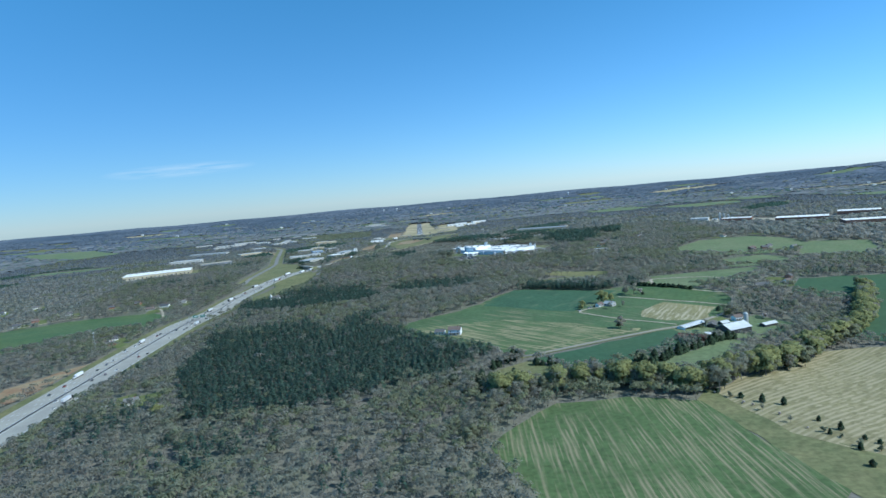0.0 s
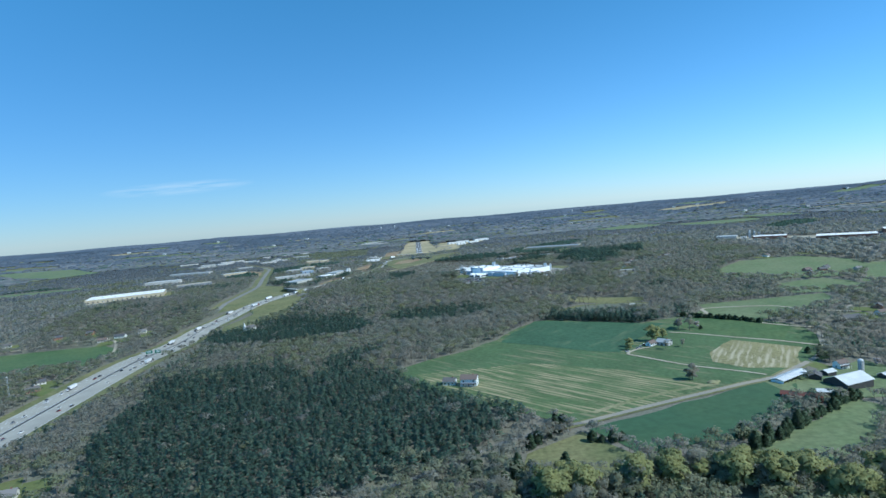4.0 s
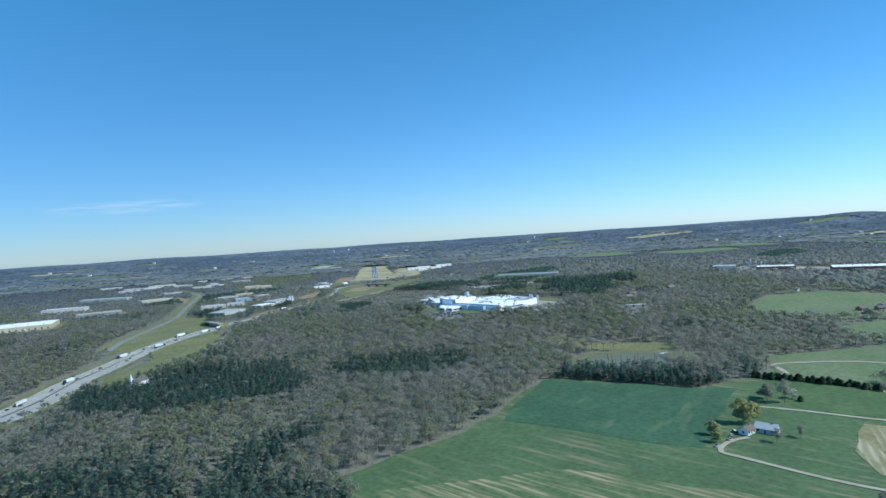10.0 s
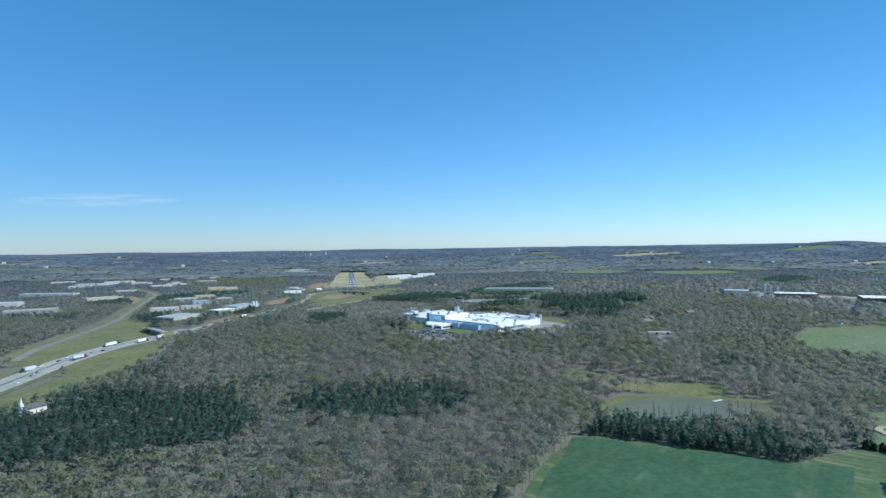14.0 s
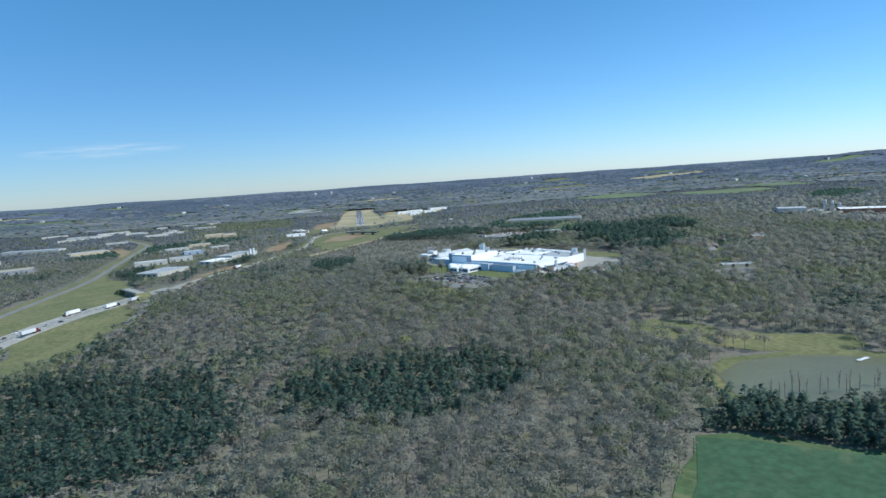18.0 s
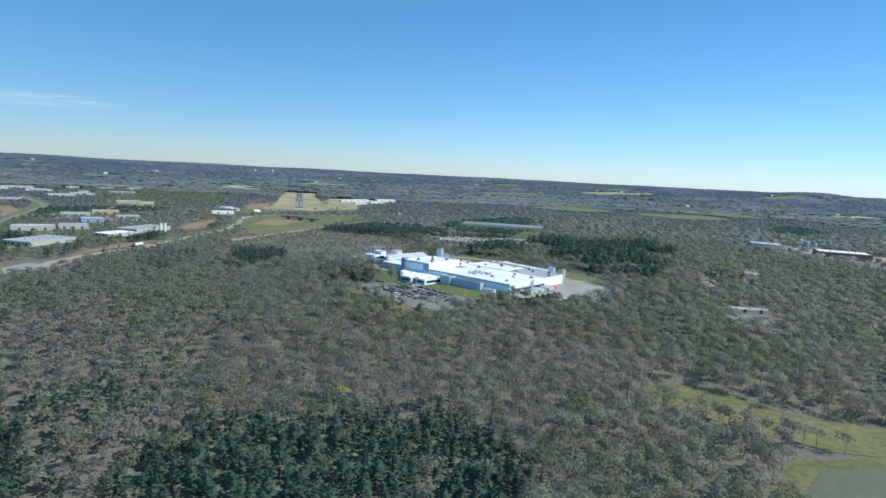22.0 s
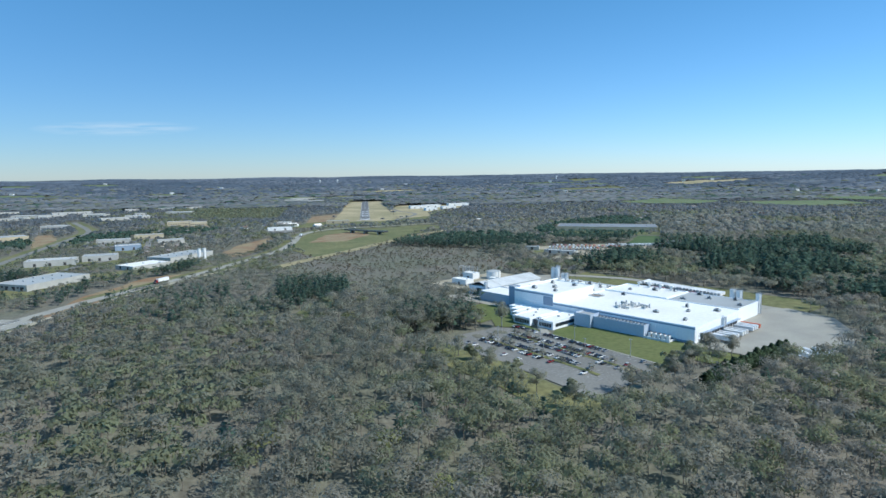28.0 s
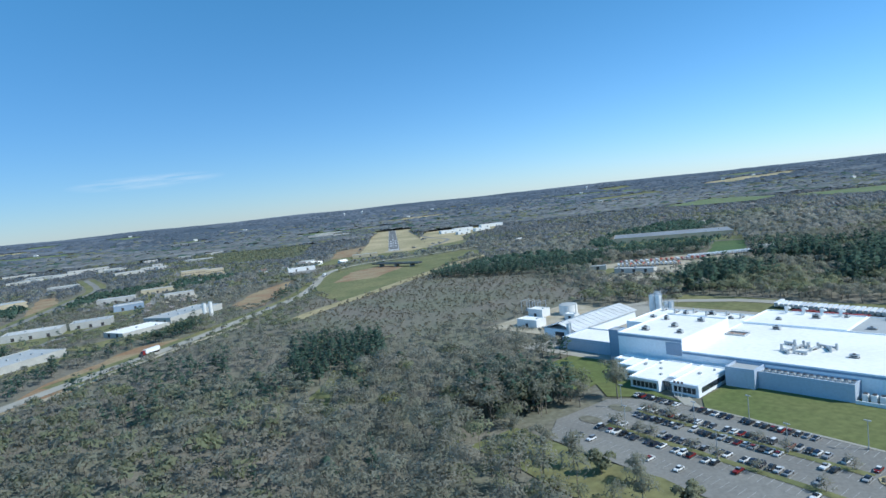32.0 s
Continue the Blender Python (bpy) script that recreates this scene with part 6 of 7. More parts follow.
def facing(tri, normal):
    """Turns each triangle so that its face looks the way of its normal. Takes and returns corners, three to a triangle."""
    t = tri.reshape(-1, 3, 3)
    g = np.cross(t[:, 1] - t[:, 0], t[:, 2] - t[:, 0])
    flip = np.einsum("ij,ij->i", g, normal) < 0
    t[flip] = t[flip][:, ::-1]
    return t.reshape(-1, 3)


def spray(n, centre, radius, size, lean=0.35, slim=0.5, hollow=0.35):
    """n small leaf or twig sprays, each one triangle, scattered through an egg-shaped crown, with the crown's rounded normals."""
    d = gen.normal(size=(n, 3))
    d[:, 2] = np.where(d[:, 2] < -0.3, -0.5 * d[:, 2], d[:, 2])
    d = unit(d)
    p = np.array(centre) + d * np.array(radius) * (hollow + (1 - hollow) * gen.random((n, 1)) ** 0.5)
    face = unit(d + gen.normal(size=(n, 3)) * 0.55 + (0, 0, lean))
    out = unit(np.cross(face, gen.normal(size=(n, 3))))
    side = np.cross(face, out)
    s = size * (0.6 + 0.8 * gen.random((n, 1)))
    tri = np.stack([p - out * s * 0.5 - side * s * slim, p - out * s * 0.5 + side * s * slim, p + out * s * 0.9], 1).reshape(-1, 3)
    nor = unit(d + gen.normal(size=(n, 3)) * 0.16 + (0, 0, 0.25))
    return facing(tri, nor), np.repeat(nor, 3, axis=0)


def stem(h, r, k=3, bend=0.3, top=0.3):
    """A tapered trunk with k sides in two lengths."""
    v, f, e = [], [], []
    c = np.array([[0, 0, -0.6], [gen.normal() * bend, gen.normal() * bend, h * 0.55], [gen.normal() * bend, gen.normal() * bend, h]])
    for q, s in zip(c, (1.0, 0.65, top)):
        for i in range(k):
            a = 2 * math.pi * i / k
            v.append(q + (r * s * math.cos(a), r * s * math.sin(a), 0))
            e.append((math.cos(a), math.sin(a), 0))
    for j in (0, 1):
        for i in range(k):
            a, b, g, m = j * k + i, j * k + (i + 1) % k, (j + 1) * k + (i + 1) % k, (j + 1) * k + i
            f += [(a, b, g), (a, g, m)]
    return np.array(v), np.array(f), np.array(e)


def limbs(n, h, reach, width=0.22, low=0.35):
    """Main branches: long thin triangles that rise from the stem."""
    out, nor = [], []
    for i in range(n):
        a, z = gen.uniform(0, 6.28), h * gen.uniform(low, 0.7)
        tip = np.array([math.cos(a) * reach, math.sin(a) * reach, z + h * gen.uniform(0.15, 0.32)])
        s = np.array([-math.sin(a), math.cos(a), 0]) * width
        out += [np.array([0, 0, z]) - s, np.array([0, 0, z]) + s, tip]
        nor.append((math.cos(a) * 0.4, math.sin(a) * 0.4, 0.9))
    nor = np.array(nor)
    return facing(np.array(out), nor), np.repeat(unit(nor), 3, axis=0)


def tri_index(n, start):
    return start + np.arange(3 * n).reshape(-1, 3)


def joined(wood, leaf):
    """One tree: corners, triangles, material slot of each triangle, normals. wood: (v, f, n) and loose triangles; leaf: loose triangles."""
    (v, f, e), *loose = wood
    V, F, N, S = [v], [f], [e], [np.zeros(len(f), int)]
    for k, group in ((0, loose), (1, leaf)):
        for t, m in group:
            F.append(tri_index(len(t) // 3, sum(len(q) for q in V)))
            V.append(t)
            N.append(m)
            S.append(np.full(len(t) // 3, k))
    return np.concatenate(V), np.concatenate(F), np.concatenate(S), np.concatenate(N)


def hardwood(h, r, n, size, slim=0.2, low=0.38, lobes=3):
    """A forest tree: stem, rising limbs and a rounded crown of a few lobes."""
    leaf = [spray(n // 2, (0, 0, h * (low + 1) / 2), (r * 0.85, r * 0.85, h * (1 - low) / 2), size, 0.5, slim, 0.35)]
    for i in range(lobes):
        a = 6.283 * (i + gen.random()) / lobes
        leaf.append(spray(n // 2 // lobes, (math.cos(a) * r * 0.5, math.sin(a) * r * 0.5, h * gen.uniform(0.62, 0.8)), (r * 0.55, r * 0.55, h * 0.2), size, 0.5, slim, 0.5))
    return joined([stem(h * 0.72, h * 0.011 + 0.07), limbs(6, h, r * 0.75, 0.13)], leaf)


def pine(h, r, n, size, low=0.35):
    u = gen.random(n) ** 0.8
    a = gen.uniform(0, 6.28, n)
    wide = r * (1 - u) ** 0.55 * (0.55 + 0.45 * gen.random(n)) + 0.25
    p = np.stack([np.cos(a) * wide, np.sin(a) * wide, h * (low + (1 - low) * u)], 1)
    out = np.stack([np.cos(a), np.sin(a), gen.uniform(-0.25, 0.5, n)], 1)
    side = np.stack([-np.sin(a), np.cos(a), gen.normal(size=n) * 0.4], 1)
    s = size * (0.7 + 0.7 * gen.random((n, 1))) * (1 - 0.45 * u[:, None])
    t = np.stack([p - out * s * 0.55 - side * s * 0.5, p - out * s * 0.55 + side * s * 0.5, p + out * s * 0.75], 1).reshape(-1, 3)
    nor = unit(np.stack([np.cos(a) * 0.8, np.sin(a) * 0.8, 0.55 + 0.5 * u], 1) + gen.normal(size=(n, 3)) * 0.15)
    return joined([stem(h * 0.92, h * 0.012 + 0.06, bend=0.15)], [(facing(t, nor), np.repeat(nor, 3, axis=0))])


def bush_tree(h, r, n, size, lean=0.3):
    """A small tree for far stands: a stub of stem and a few broad sprays."""
    up = np.tile((0.0, -1.0, 0.2), (3, 1))
    bole = np.array([(-0.25, 0, -0.5), (0.25, 0, -0.5), (0, 0, h * 0.6)]), tri_index(1, 0), up
    return joined([bole], [spray(n, (0, 0, h * 0.62), (r, r, h * 0.36), size, lean, 0.5, 0.5)])


def stand_of(name, protos, xy, mats, label, scale=(0.75, 1.2), category="woods"):
    """Many trees in one mesh: stuff that nobody could count."""
    if not len(xy):
        return None
    which = gen.integers(0, len(protos), len(xy))
    V, F, S, T, N, at = [], [], [], [], [], 0
    for k, (v, f, s, e) in enumerate(protos):
        q = xy[which == k]
        if not len(q):
            continue
        a, g = gen.uniform(0, 6.283, len(q)), gen.uniform(*scale, len(q))
        wide = g * gen.uniform(0.85, 1.2, len(q))
        c, n = np.cos(a) * wide, np.sin(a) * wide
        x = q[:, :1] + c[:, None] * v[:, 0] - n[:, None] * v[:, 1]
        y = q[:, 1:] + n[:, None] * v[:, 0] + c[:, None] * v[:, 1]
        z = ground_z(q[:, 0], q[:, 1])[:, None] + g[:, None] * v[:, 2]
        V.append(np.stack([x, y, z], 2).reshape(-1, 3))
        F.append((f[None] + at + np.arange(len(q))[:, None, None] * len(v)).reshape(-1, 3))
        S.append(np.tile(s, len(q)))
        ca, sa = np.cos(a)[:, None], np.sin(a)[:, None]
        N.append(np.stack([ca * e[:, 0] - sa * e[:, 1], sa * e[:, 0] + ca * e[:, 1], np.ones((len(q), 1)) * e[:, 2]], 2).reshape(-1, 3))
        T.append(np.repeat(gen.random(len(q)), len(v)))
        at += len(q) * len(v)
    ob = new(name, mesh_from(name, np.concatenate(V), np.concatenate(F), mats, tint=np.concatenate(T), slots=np.concatenate(S), normals=np.concatenate(N)))
    return tagged(ob, label, category, kind="stuff")


LINES.append((smooth_line([(168, 412), (200, 436), (260, 474), (312, 517), (352, 540), (400, 590), (450, 660), (490, 720)], 5.0), 10))
creek = smooth_line([(30, 430), (70, 440), (112, 440), (168, 412), (200, 432), (260, 466), (312, 517), (352, 540), (400, 590), (450, 660), (490, 720)], 5.0)
PINES = [
    [(-261, 560), (-290, 730), (-246, 752), (-169, 742), (-140, 690), (-118, 735), (-80, 700), (-45, 662), (-20, 640), (40, 560), (-12, 495), (-108, 440), (-200, 430)],
    [(-310, 900), (-345, 1010), (-250, 1050), (-155, 1035), (-105, 960), (-120, 900), (-203, 870), (-260, 870)],
    [(-100, 985), (-84, 1030), (30, 1030), (48, 985), (30, 950), (-20, 925), (-84, 945)],
    [(-145, 725), (-130, 768), (-76, 806), (-86, 765), (-108, 725)],
    [(98, 890), (188, 820), (226, 832), (210, 872), (139, 922)],
    [(-34, 1738), (40, 1700), (119, 1668), (146, 1700), (176, 1780), (110, 1860), (60, 1856), (-10, 1810)],
    [(180, 1730), (230, 1720), (260, 1720), (330, 1810), (250, 1860), (170, 1800)],
    [(129, 1500), (205, 1500), (248, 1425), (250, 1330), (275, 1300), (420, 1480), (470, 1640), (330, 1650), (240, 1640), (200, 1590)],
    [(-122, 1370), (-125, 1465), (-75, 1470), (-68, 1390), (-95, 1355)],
    [(-385, 1440), (-380, 1540), (-355, 1540), (-318, 1400), (-330, 1370)],
    [(-262, 1520), (-240, 1590), (-225, 1590), (-240, 1515)],
    [(20, 1330), (36, 1352), (22, 1372), (6, 1350)],
]
SCRUB = [[(-148, 1560), (-150, 1640), (-120, 1720), (-70, 1800), (0, 1900), (50, 1890), (30, 1800), (10, 1740), (80, 1640), (90, 1530), (40, 1495), (-20, 1460), (-63, 1443), (-110, 1480)],
         [(-160, 2040), (-200, 2060), (-230, 1960), (-210, 1890), (-180, 1900)],
         [(-340, 480), (-325, 760), (-300, 830), (-330, 980), (-345, 980), (-352, 700), (-342, 480)]]
GREENS = [[(-585, 2560), (-447, 2290), (-272, 2250), (-313, 2650), (-640, 2690)]]


def free(xy, keep=1.0):
    """Which of the points stand clear of fields, roads and buildings."""
    ok = np.ones(len(xy), bool)
    x, y = xy[:, 0], xy[:, 1]
    for poly in BLOCKED:
        lo, hi = np.min(poly, axis=0) - 1, np.max(poly, axis=0) + 1
        near = ok & (x > lo[0]) & (x < hi[0]) & (y > lo[1]) & (y < hi[1])
        i = np.flatnonzero(near)
        if len(i):
            ok[i[inside(poly, x[i], y[i])]] = False
    for line, clear in LINES:
        lo, hi = line.min(0) - clear, line.max(0) + clear
        i = np.flatnonzero(ok & (x > lo[0]) & (x < hi[0]) & (y > lo[1]) & (y < hi[1]))
        if len(i):
            pts = line[::2]
            d = np.full(len(i), 1e9)
            for q in pts:
                d = np.minimum(d, (x[i] - q[0]) ** 2 + (y[i] - q[1]) ** 2)
            ok[i[d < clear * clear]] = False
    return ok


def jitter(x0, x1, y0, y1, step):
    gx, gy = np.meshgrid(np.arange(x0, x1, step), np.arange(y0, y1, step))
    return np.stack([gx.ravel(), gy.ravel()], 1) + gen.uniform(-0.48, 0.48, (gx.size, 2)) * step


def within(polys, xy):
    hit = np.zeros(len(xy), bool)
    for p in polys:
        hit |= inside(p, xy[:, 0], xy[:, 1])
    return hit


def patchy(xy, scale, seed):
    """Smooth random values from 0 to 1 over the plan."""
    a = np.random.default_rng(seed).uniform(0, 6.28, (6, 2))
    s = sum(np.sin(xy[:, 0] / scale * math.cos(b * 2) * (1 + 0.4 * i) + xy[:, 1] / scale * math.sin(b * 2) * (1 + 0.4 * i) + c) for i, (b, c) in enumerate(a))
    return 0.5 + s / 8


# the wedge of land that the flight passes near
near = jitter(-700, 720, 270, 1760, 7.2)
reach = np.abs(near[:, 0] + 20) < 130 + 0.78 * near[:, 1]
near = near[reach & (np.abs(near[:, 0] + 20) < 640)]
near = near[free(near)]
piney = within(PINES, near + gen.normal(size=near.shape) * 3.5) & (gen.random(len(near)) > 0.08)
broken = inside(PINES[7], near[:, 0], near[:, 1]) & (patchy(near, 30, 51) + gen.normal(size=len(near)) * 0.1 < 0.5)
piney &= ~broken
scrubby = within(SCRUB, near) & ~piney
mixed = patchy(near, 45, 3) + gen.normal(size=len(near)) * 0.18
lonely = ~piney & ~scrubby & (mixed > 0.93)
green = ~piney & ~scrubby & ~lonely & (patchy(near, 60, 9) + gen.normal(size=len(near)) * 0.2 > 0.64)
bare = ~piney & ~scrubby & ~lonely & ~green & (gen.random(len(near)) > 0.1)
close = (near[:, 0] > -90) & (near[:, 0] < 340) & (near[:, 1] > 560) & (near[:, 1] < 1390)
oak = [hardwood(gen.uniform(10, 13.5), gen.uniform(4.4, 5.9), 176, 0.85, 0.3, 0.36) for _ in range(8)]
oak_coarse = [hardwood(gen.uniform(8.5, 11), gen.uniform(4.2, 5.6), 62, 1.3, 0.34, 0.36) for _ in range(6)]
bud = [hardwood(gen.uniform(9.5, 12.5), gen.uniform(4.2, 5.6), 170, 0.85, 0.36, 0.32) for _ in range(6)]
bud_coarse = [hardwood(gen.uniform(8, 10.5), gen.uniform(4.0, 5.4), 60, 1.3, 0.4, 0.32) for _ in range(5)]
fir = [pine(gen.uniform(9, 11), gen.uniform(2.8, 3.4), 44, 1.65, 0.26) for _ in range(6)]
west = ~close & (near[:, 1] > 1380) & (near[:, 0] < 70)
for mask, kinds, size in ((close, (oak, bud), (0.75, 1.2)), (west, (oak_coarse, bud_coarse), (0.5, 0.8)), (~close & ~west, (oak_coarse, bud_coarse), (0.75, 1.2))):
    stand_of("bare_hardwood_forest", kinds[0], near[bare & mask], [M["bark"], M["twigs"]], "grey-brown leafless hardwood forest with dark trunks", size)
    stand_of("budding_trees", kinds[1], near[green & mask], [M["bark"], M["buds"]], "hardwoods with olive-green spring buds", size)
fresh = near[bare & close]
fresh = fresh[gen.random(len(fresh)) < 0.02] + 2.0
stand_of("fresh_green_trees", bud, fresh, [M["bark"], M["yellow_leaf"]], "scattered hardwoods in fresh yellow-green leaf", (0.8, 1.15))
behind = jitter(120, 480, 1290, 1660, 8.0)
behind = behind[inside(PINES[7], behind[:, 0], behind[:, 1]) & (patchy(behind, 30, 51) > 0.42)]
stand_of("tall_pines", fir, behind[free(behind)], [M["bark"], M["needles"]], "tall dark pines behind the factory", (1.35, 1.75))
# a taller grove beside the car park
grove = jitter(-42, 24, 1278, 1345, 5.0)
grove = grove[inside([(-38, 1306), (-4, 1284), (14, 1312), (4, 1334), (-14, 1346)], grove[:, 0], grove[:, 1])]
grove = grove[free(grove)]
evergreen = gen.random(len(grove)) < 0.45
stand_of("pine_grove", fir, grove[evergreen], [M["bark"], M["needles"]], "tall dark pines beside the car park", (1.15, 1.45))
stand_of("bare_grove", oak, grove[~evergreen], [M["bark"], M["twigs"]], "tall bare hardwoods beside the car park", (0.95, 1.25))
planted = jitter(-480, 720, 420, 1760, 5.4)
planted = planted[within(PINES, planted + gen.normal(size=planted.shape) * 2.5) & (gen.random(len(planted)) > 0.05)]
planted = planted[~inside(PINES[7], planted[:, 0], planted[:, 1]) | (patchy(planted, 30, 51) > 0.5)]
stand_of("pine_plantation", fir, np.concatenate([planted[free(planted)], near[lonely]]), [M["bark"], M["needles"]], "dark green pine stand with thin stems", (0.85, 1.1))
low = [hardwood(gen.uniform(2, 4.2), gen.uniform(1.4, 2.2), 18, 1.0, 0.4, 0.1) for _ in range(4)]
thicket = jitter(-360, 110, 470, 2080, 4.4)
thicket = thicket + gen.normal(size=thicket.shape) * 2.4
thicket = thicket[within(SCRUB, thicket + gen.normal(size=thicket.shape) * 4)]
thicket = thicket[free(thicket) & (patchy(thicket, 14, 31) + gen.normal(size=len(thicket)) * 0.2 > 0.3)]
tall = gen.random(len(thicket)) < 0.06
stand_of("scrub", low, thicket[~tall], [M["bark"], M["scrub"]], "low brown scrub with scattered saplings", (0.35, 0.9), category="scrub")
stand_of("saplings", bud_coarse, thicket[tall], [M["bark"], M["twigs"]], "bare saplings standing in the scrub", (0.35, 0.6))
fill = near[(bare | green)]
fill = fill[gen.random(len(fill)) < 0.05] + gen.normal(size=2) * 2
stand_of("understorey", low, fill[free(fill)], [M["bark"], M["twigs"]], "brown understorey bushes", (0.5, 0.9), "bushes")

rows = jitter(95, 262, 812, 930, 3.4)
rows = rows[inside(PINES[4], rows[:, 0], rows[:, 1])]
stand_of("pine_windbreak", fir, rows[free(rows)], [M["bark"], M["needles"]], "dense planted pine block beside a field", (0.45, 0.58))

# woods farther off, on both sides and beyond the factory
mid = jitter(-1500, 1500, 500, 2700, 10.2)
mid = mid[mid[:, 1] < 2700]
d = np.hypot(mid[:, 0], mid[:, 1])
mid = mid[(np.abs(mid[:, 0] + 20) < 130 + 0.8 * mid[:, 1]) & ((np.abs(mid[:, 0] + 20) >= 640) | (mid[:, 1] >= 1760))]
mid = mid[free(mid)]
pin = within(PINES, mid + gen.normal(size=mid.shape) * 5) | (patchy(mid, 130, 21) > 0.88)
pin = pin & ~within(GREENS, mid)
scr = within(SCRUB, mid) & ~pin
gre = within(GREENS, mid) | ~pin & ~scr & (patchy(mid, 110, 5) + gen.normal(size=len(mid)) * 0.15 > 0.78)
far_oak = [bush_tree(gen.uniform(7.5, 10), gen.uniform(5.0, 6.6), 20, 2.7) for _ in range(8)]
far_fir = [bush_tree(gen.uniform(8.5, 10.5), gen.uniform(3.8, 5.0), 20, 2.6) for _ in range(5)]
# nearer stands keep their brown, the outer ones get haze grey, then haze blue, as colour
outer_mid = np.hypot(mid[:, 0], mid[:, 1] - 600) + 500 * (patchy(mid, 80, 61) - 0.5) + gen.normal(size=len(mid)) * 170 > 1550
plain = ~pin & ~gre & ~scr
east = mid[:, 0] > 300
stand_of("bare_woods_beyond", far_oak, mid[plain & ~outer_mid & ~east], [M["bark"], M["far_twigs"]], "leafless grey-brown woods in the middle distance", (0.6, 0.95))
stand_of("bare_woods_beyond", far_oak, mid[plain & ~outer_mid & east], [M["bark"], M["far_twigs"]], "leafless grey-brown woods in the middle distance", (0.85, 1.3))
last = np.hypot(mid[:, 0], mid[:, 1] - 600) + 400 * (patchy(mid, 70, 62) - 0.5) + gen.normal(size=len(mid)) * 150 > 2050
stand_of("haze_grey_woods_beyond", far_oak, mid[plain & outer_mid & ~last], [M["bark"], M["haze_grey_twigs"]], "leafless woods in the distance, coloured haze grey", (0.6, 0.95))
stand_of("haze_blue_woods_beyond", far_oak, mid[plain & outer_mid & last], [M["bark"], M["haze_blue_twigs"]], "leafless woods before the far ridges, coloured haze blue", (0.6, 0.9))
stand_of("budding_woods_beyond", far_oak, mid[gre], [M["bark"], M["buds"]], "olive-green budding woods in the middle distance", (0.6, 0.95))
stand_of("pine_woods_beyond", far_fir, mid[pin], [M["bark"], M["needles"]], "dark pine woods in the middle distance", (0.7, 1.0))


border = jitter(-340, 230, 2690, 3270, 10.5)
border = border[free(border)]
stand_of("airfield_woods", far_oak, border, [M["bark"], M["haze_blue_twigs"]], "leafless woods round the far end of the airfield, coloured haze blue", (0.7, 1.0))


def canopy(name, step, keep, material, height, rough, label):
    """The treetops of far woods as one uneven sheet, left open over fields and roofs."""
    xs, ys = np.arange(-4700, 4701, step), np.arange(300, 5301, step)
    X, Y = np.meshgrid(xs, ys)
    X = X + gen.uniform(-0.35, 0.35, X.shape) * step
    Y = Y + gen.uniform(-0.35, 0.35, X.shape) * step
    Z = ground_z(X, Y) + height + gen.uniform(-rough, rough, X.shape)
    i = np.arange(X.size).reshape(X.shape)
    f = np.stack([i[:-1, :-1].ravel(), i[:-1, 1:].ravel(), i[1:, 1:].ravel(), i[1:, :-1].ravel()], 1)
    c = np.stack([X[:-1, :-1].ravel(), Y[:-1, :-1].ravel()], 1) + step / 2
    ok = keep(c) & free(c)
    f = f[ok]
    used = np.unique(f)
    renum = np.zeros(X.size, int)
    renum[used] = np.arange(len(used))
    v = np.stack([X.ravel(), Y.ravel(), Z.ravel()], 1)[used]
    return tagged(new(name, mesh_from(name, v, renum[f], material)), label, "woods", kind="stuff")


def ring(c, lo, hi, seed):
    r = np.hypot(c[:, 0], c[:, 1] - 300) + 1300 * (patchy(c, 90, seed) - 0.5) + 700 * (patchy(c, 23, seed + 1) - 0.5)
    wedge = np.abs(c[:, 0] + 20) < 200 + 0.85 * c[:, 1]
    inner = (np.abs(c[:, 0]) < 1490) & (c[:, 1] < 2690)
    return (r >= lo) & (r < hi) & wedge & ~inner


# each farther ring takes a bluer colour, which paints the haze in
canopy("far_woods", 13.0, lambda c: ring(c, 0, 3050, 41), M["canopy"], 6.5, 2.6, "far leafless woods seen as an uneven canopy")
canopy("farther_woods", 20.0, lambda c: ring(c, 2960, 3700, 41), M["far_canopy"], 6.0, 1.8, "farther woods on low ridges, lightly tinted with haze")
canopy("horizon_woods", 40.0, lambda c: ring(c, 3560, 9000, 41), M["distance"], 5.5, 1.5, "woods along the horizon, coloured haze blue")

# clumps of trees that break up the far canopy
far = jitter(-4300, 4300, 1500, 4800, 27.0)
far = far[(np.abs(far[:, 0] + 20) < 200 + 0.82 * far[:, 1]) & ((np.abs(far[:, 0]) >= 1490) | (far[:, 1] >= 2690)) & (np.hypot(far[:, 0], far[:, 1] - 300) < 4450)]
far = far[free(far)]
tone = patchy(far, 120, 77) + 0.7 * patchy(far, 33, 78) + gen.normal(size=len(far)) * 0.12


def knoll(h, r, k=7):
    """A rounded clump of treetops: an uneven many-sided cap."""
    a = np.linspace(0, 2 * math.pi, k, endpoint=False)
    s = r * gen.uniform(0.7, 1.15, k)
    v = np.concatenate([np.stack([np.cos(a) * s, np.sin(a) * s, np.full(k, 4.0)], 1), np.stack([np.cos(a) * s * 0.6, np.sin(a) * s * 0.6, h * gen.uniform(0.75, 0.95, k)], 1), [(0, 0, h)]])
    f = []
    for i in range(k):
        j = (i + 1) % k
        f += [(i, j, k + j), (i, k + j, k + i), (k + i, k + j, 2 * k)]
    return v, np.array(f), np.ones(3 * k, int), unit(v * (0.5 / r, 0.5 / r, 0) + (0, 0, 0.75))


clump = [knoll(gen.uniform(7.0, 9.2), gen.uniform(11, 18)) for _ in range(6)]
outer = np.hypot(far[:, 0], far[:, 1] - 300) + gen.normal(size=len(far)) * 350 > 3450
keep = gen.random(len(far)) < 0.8
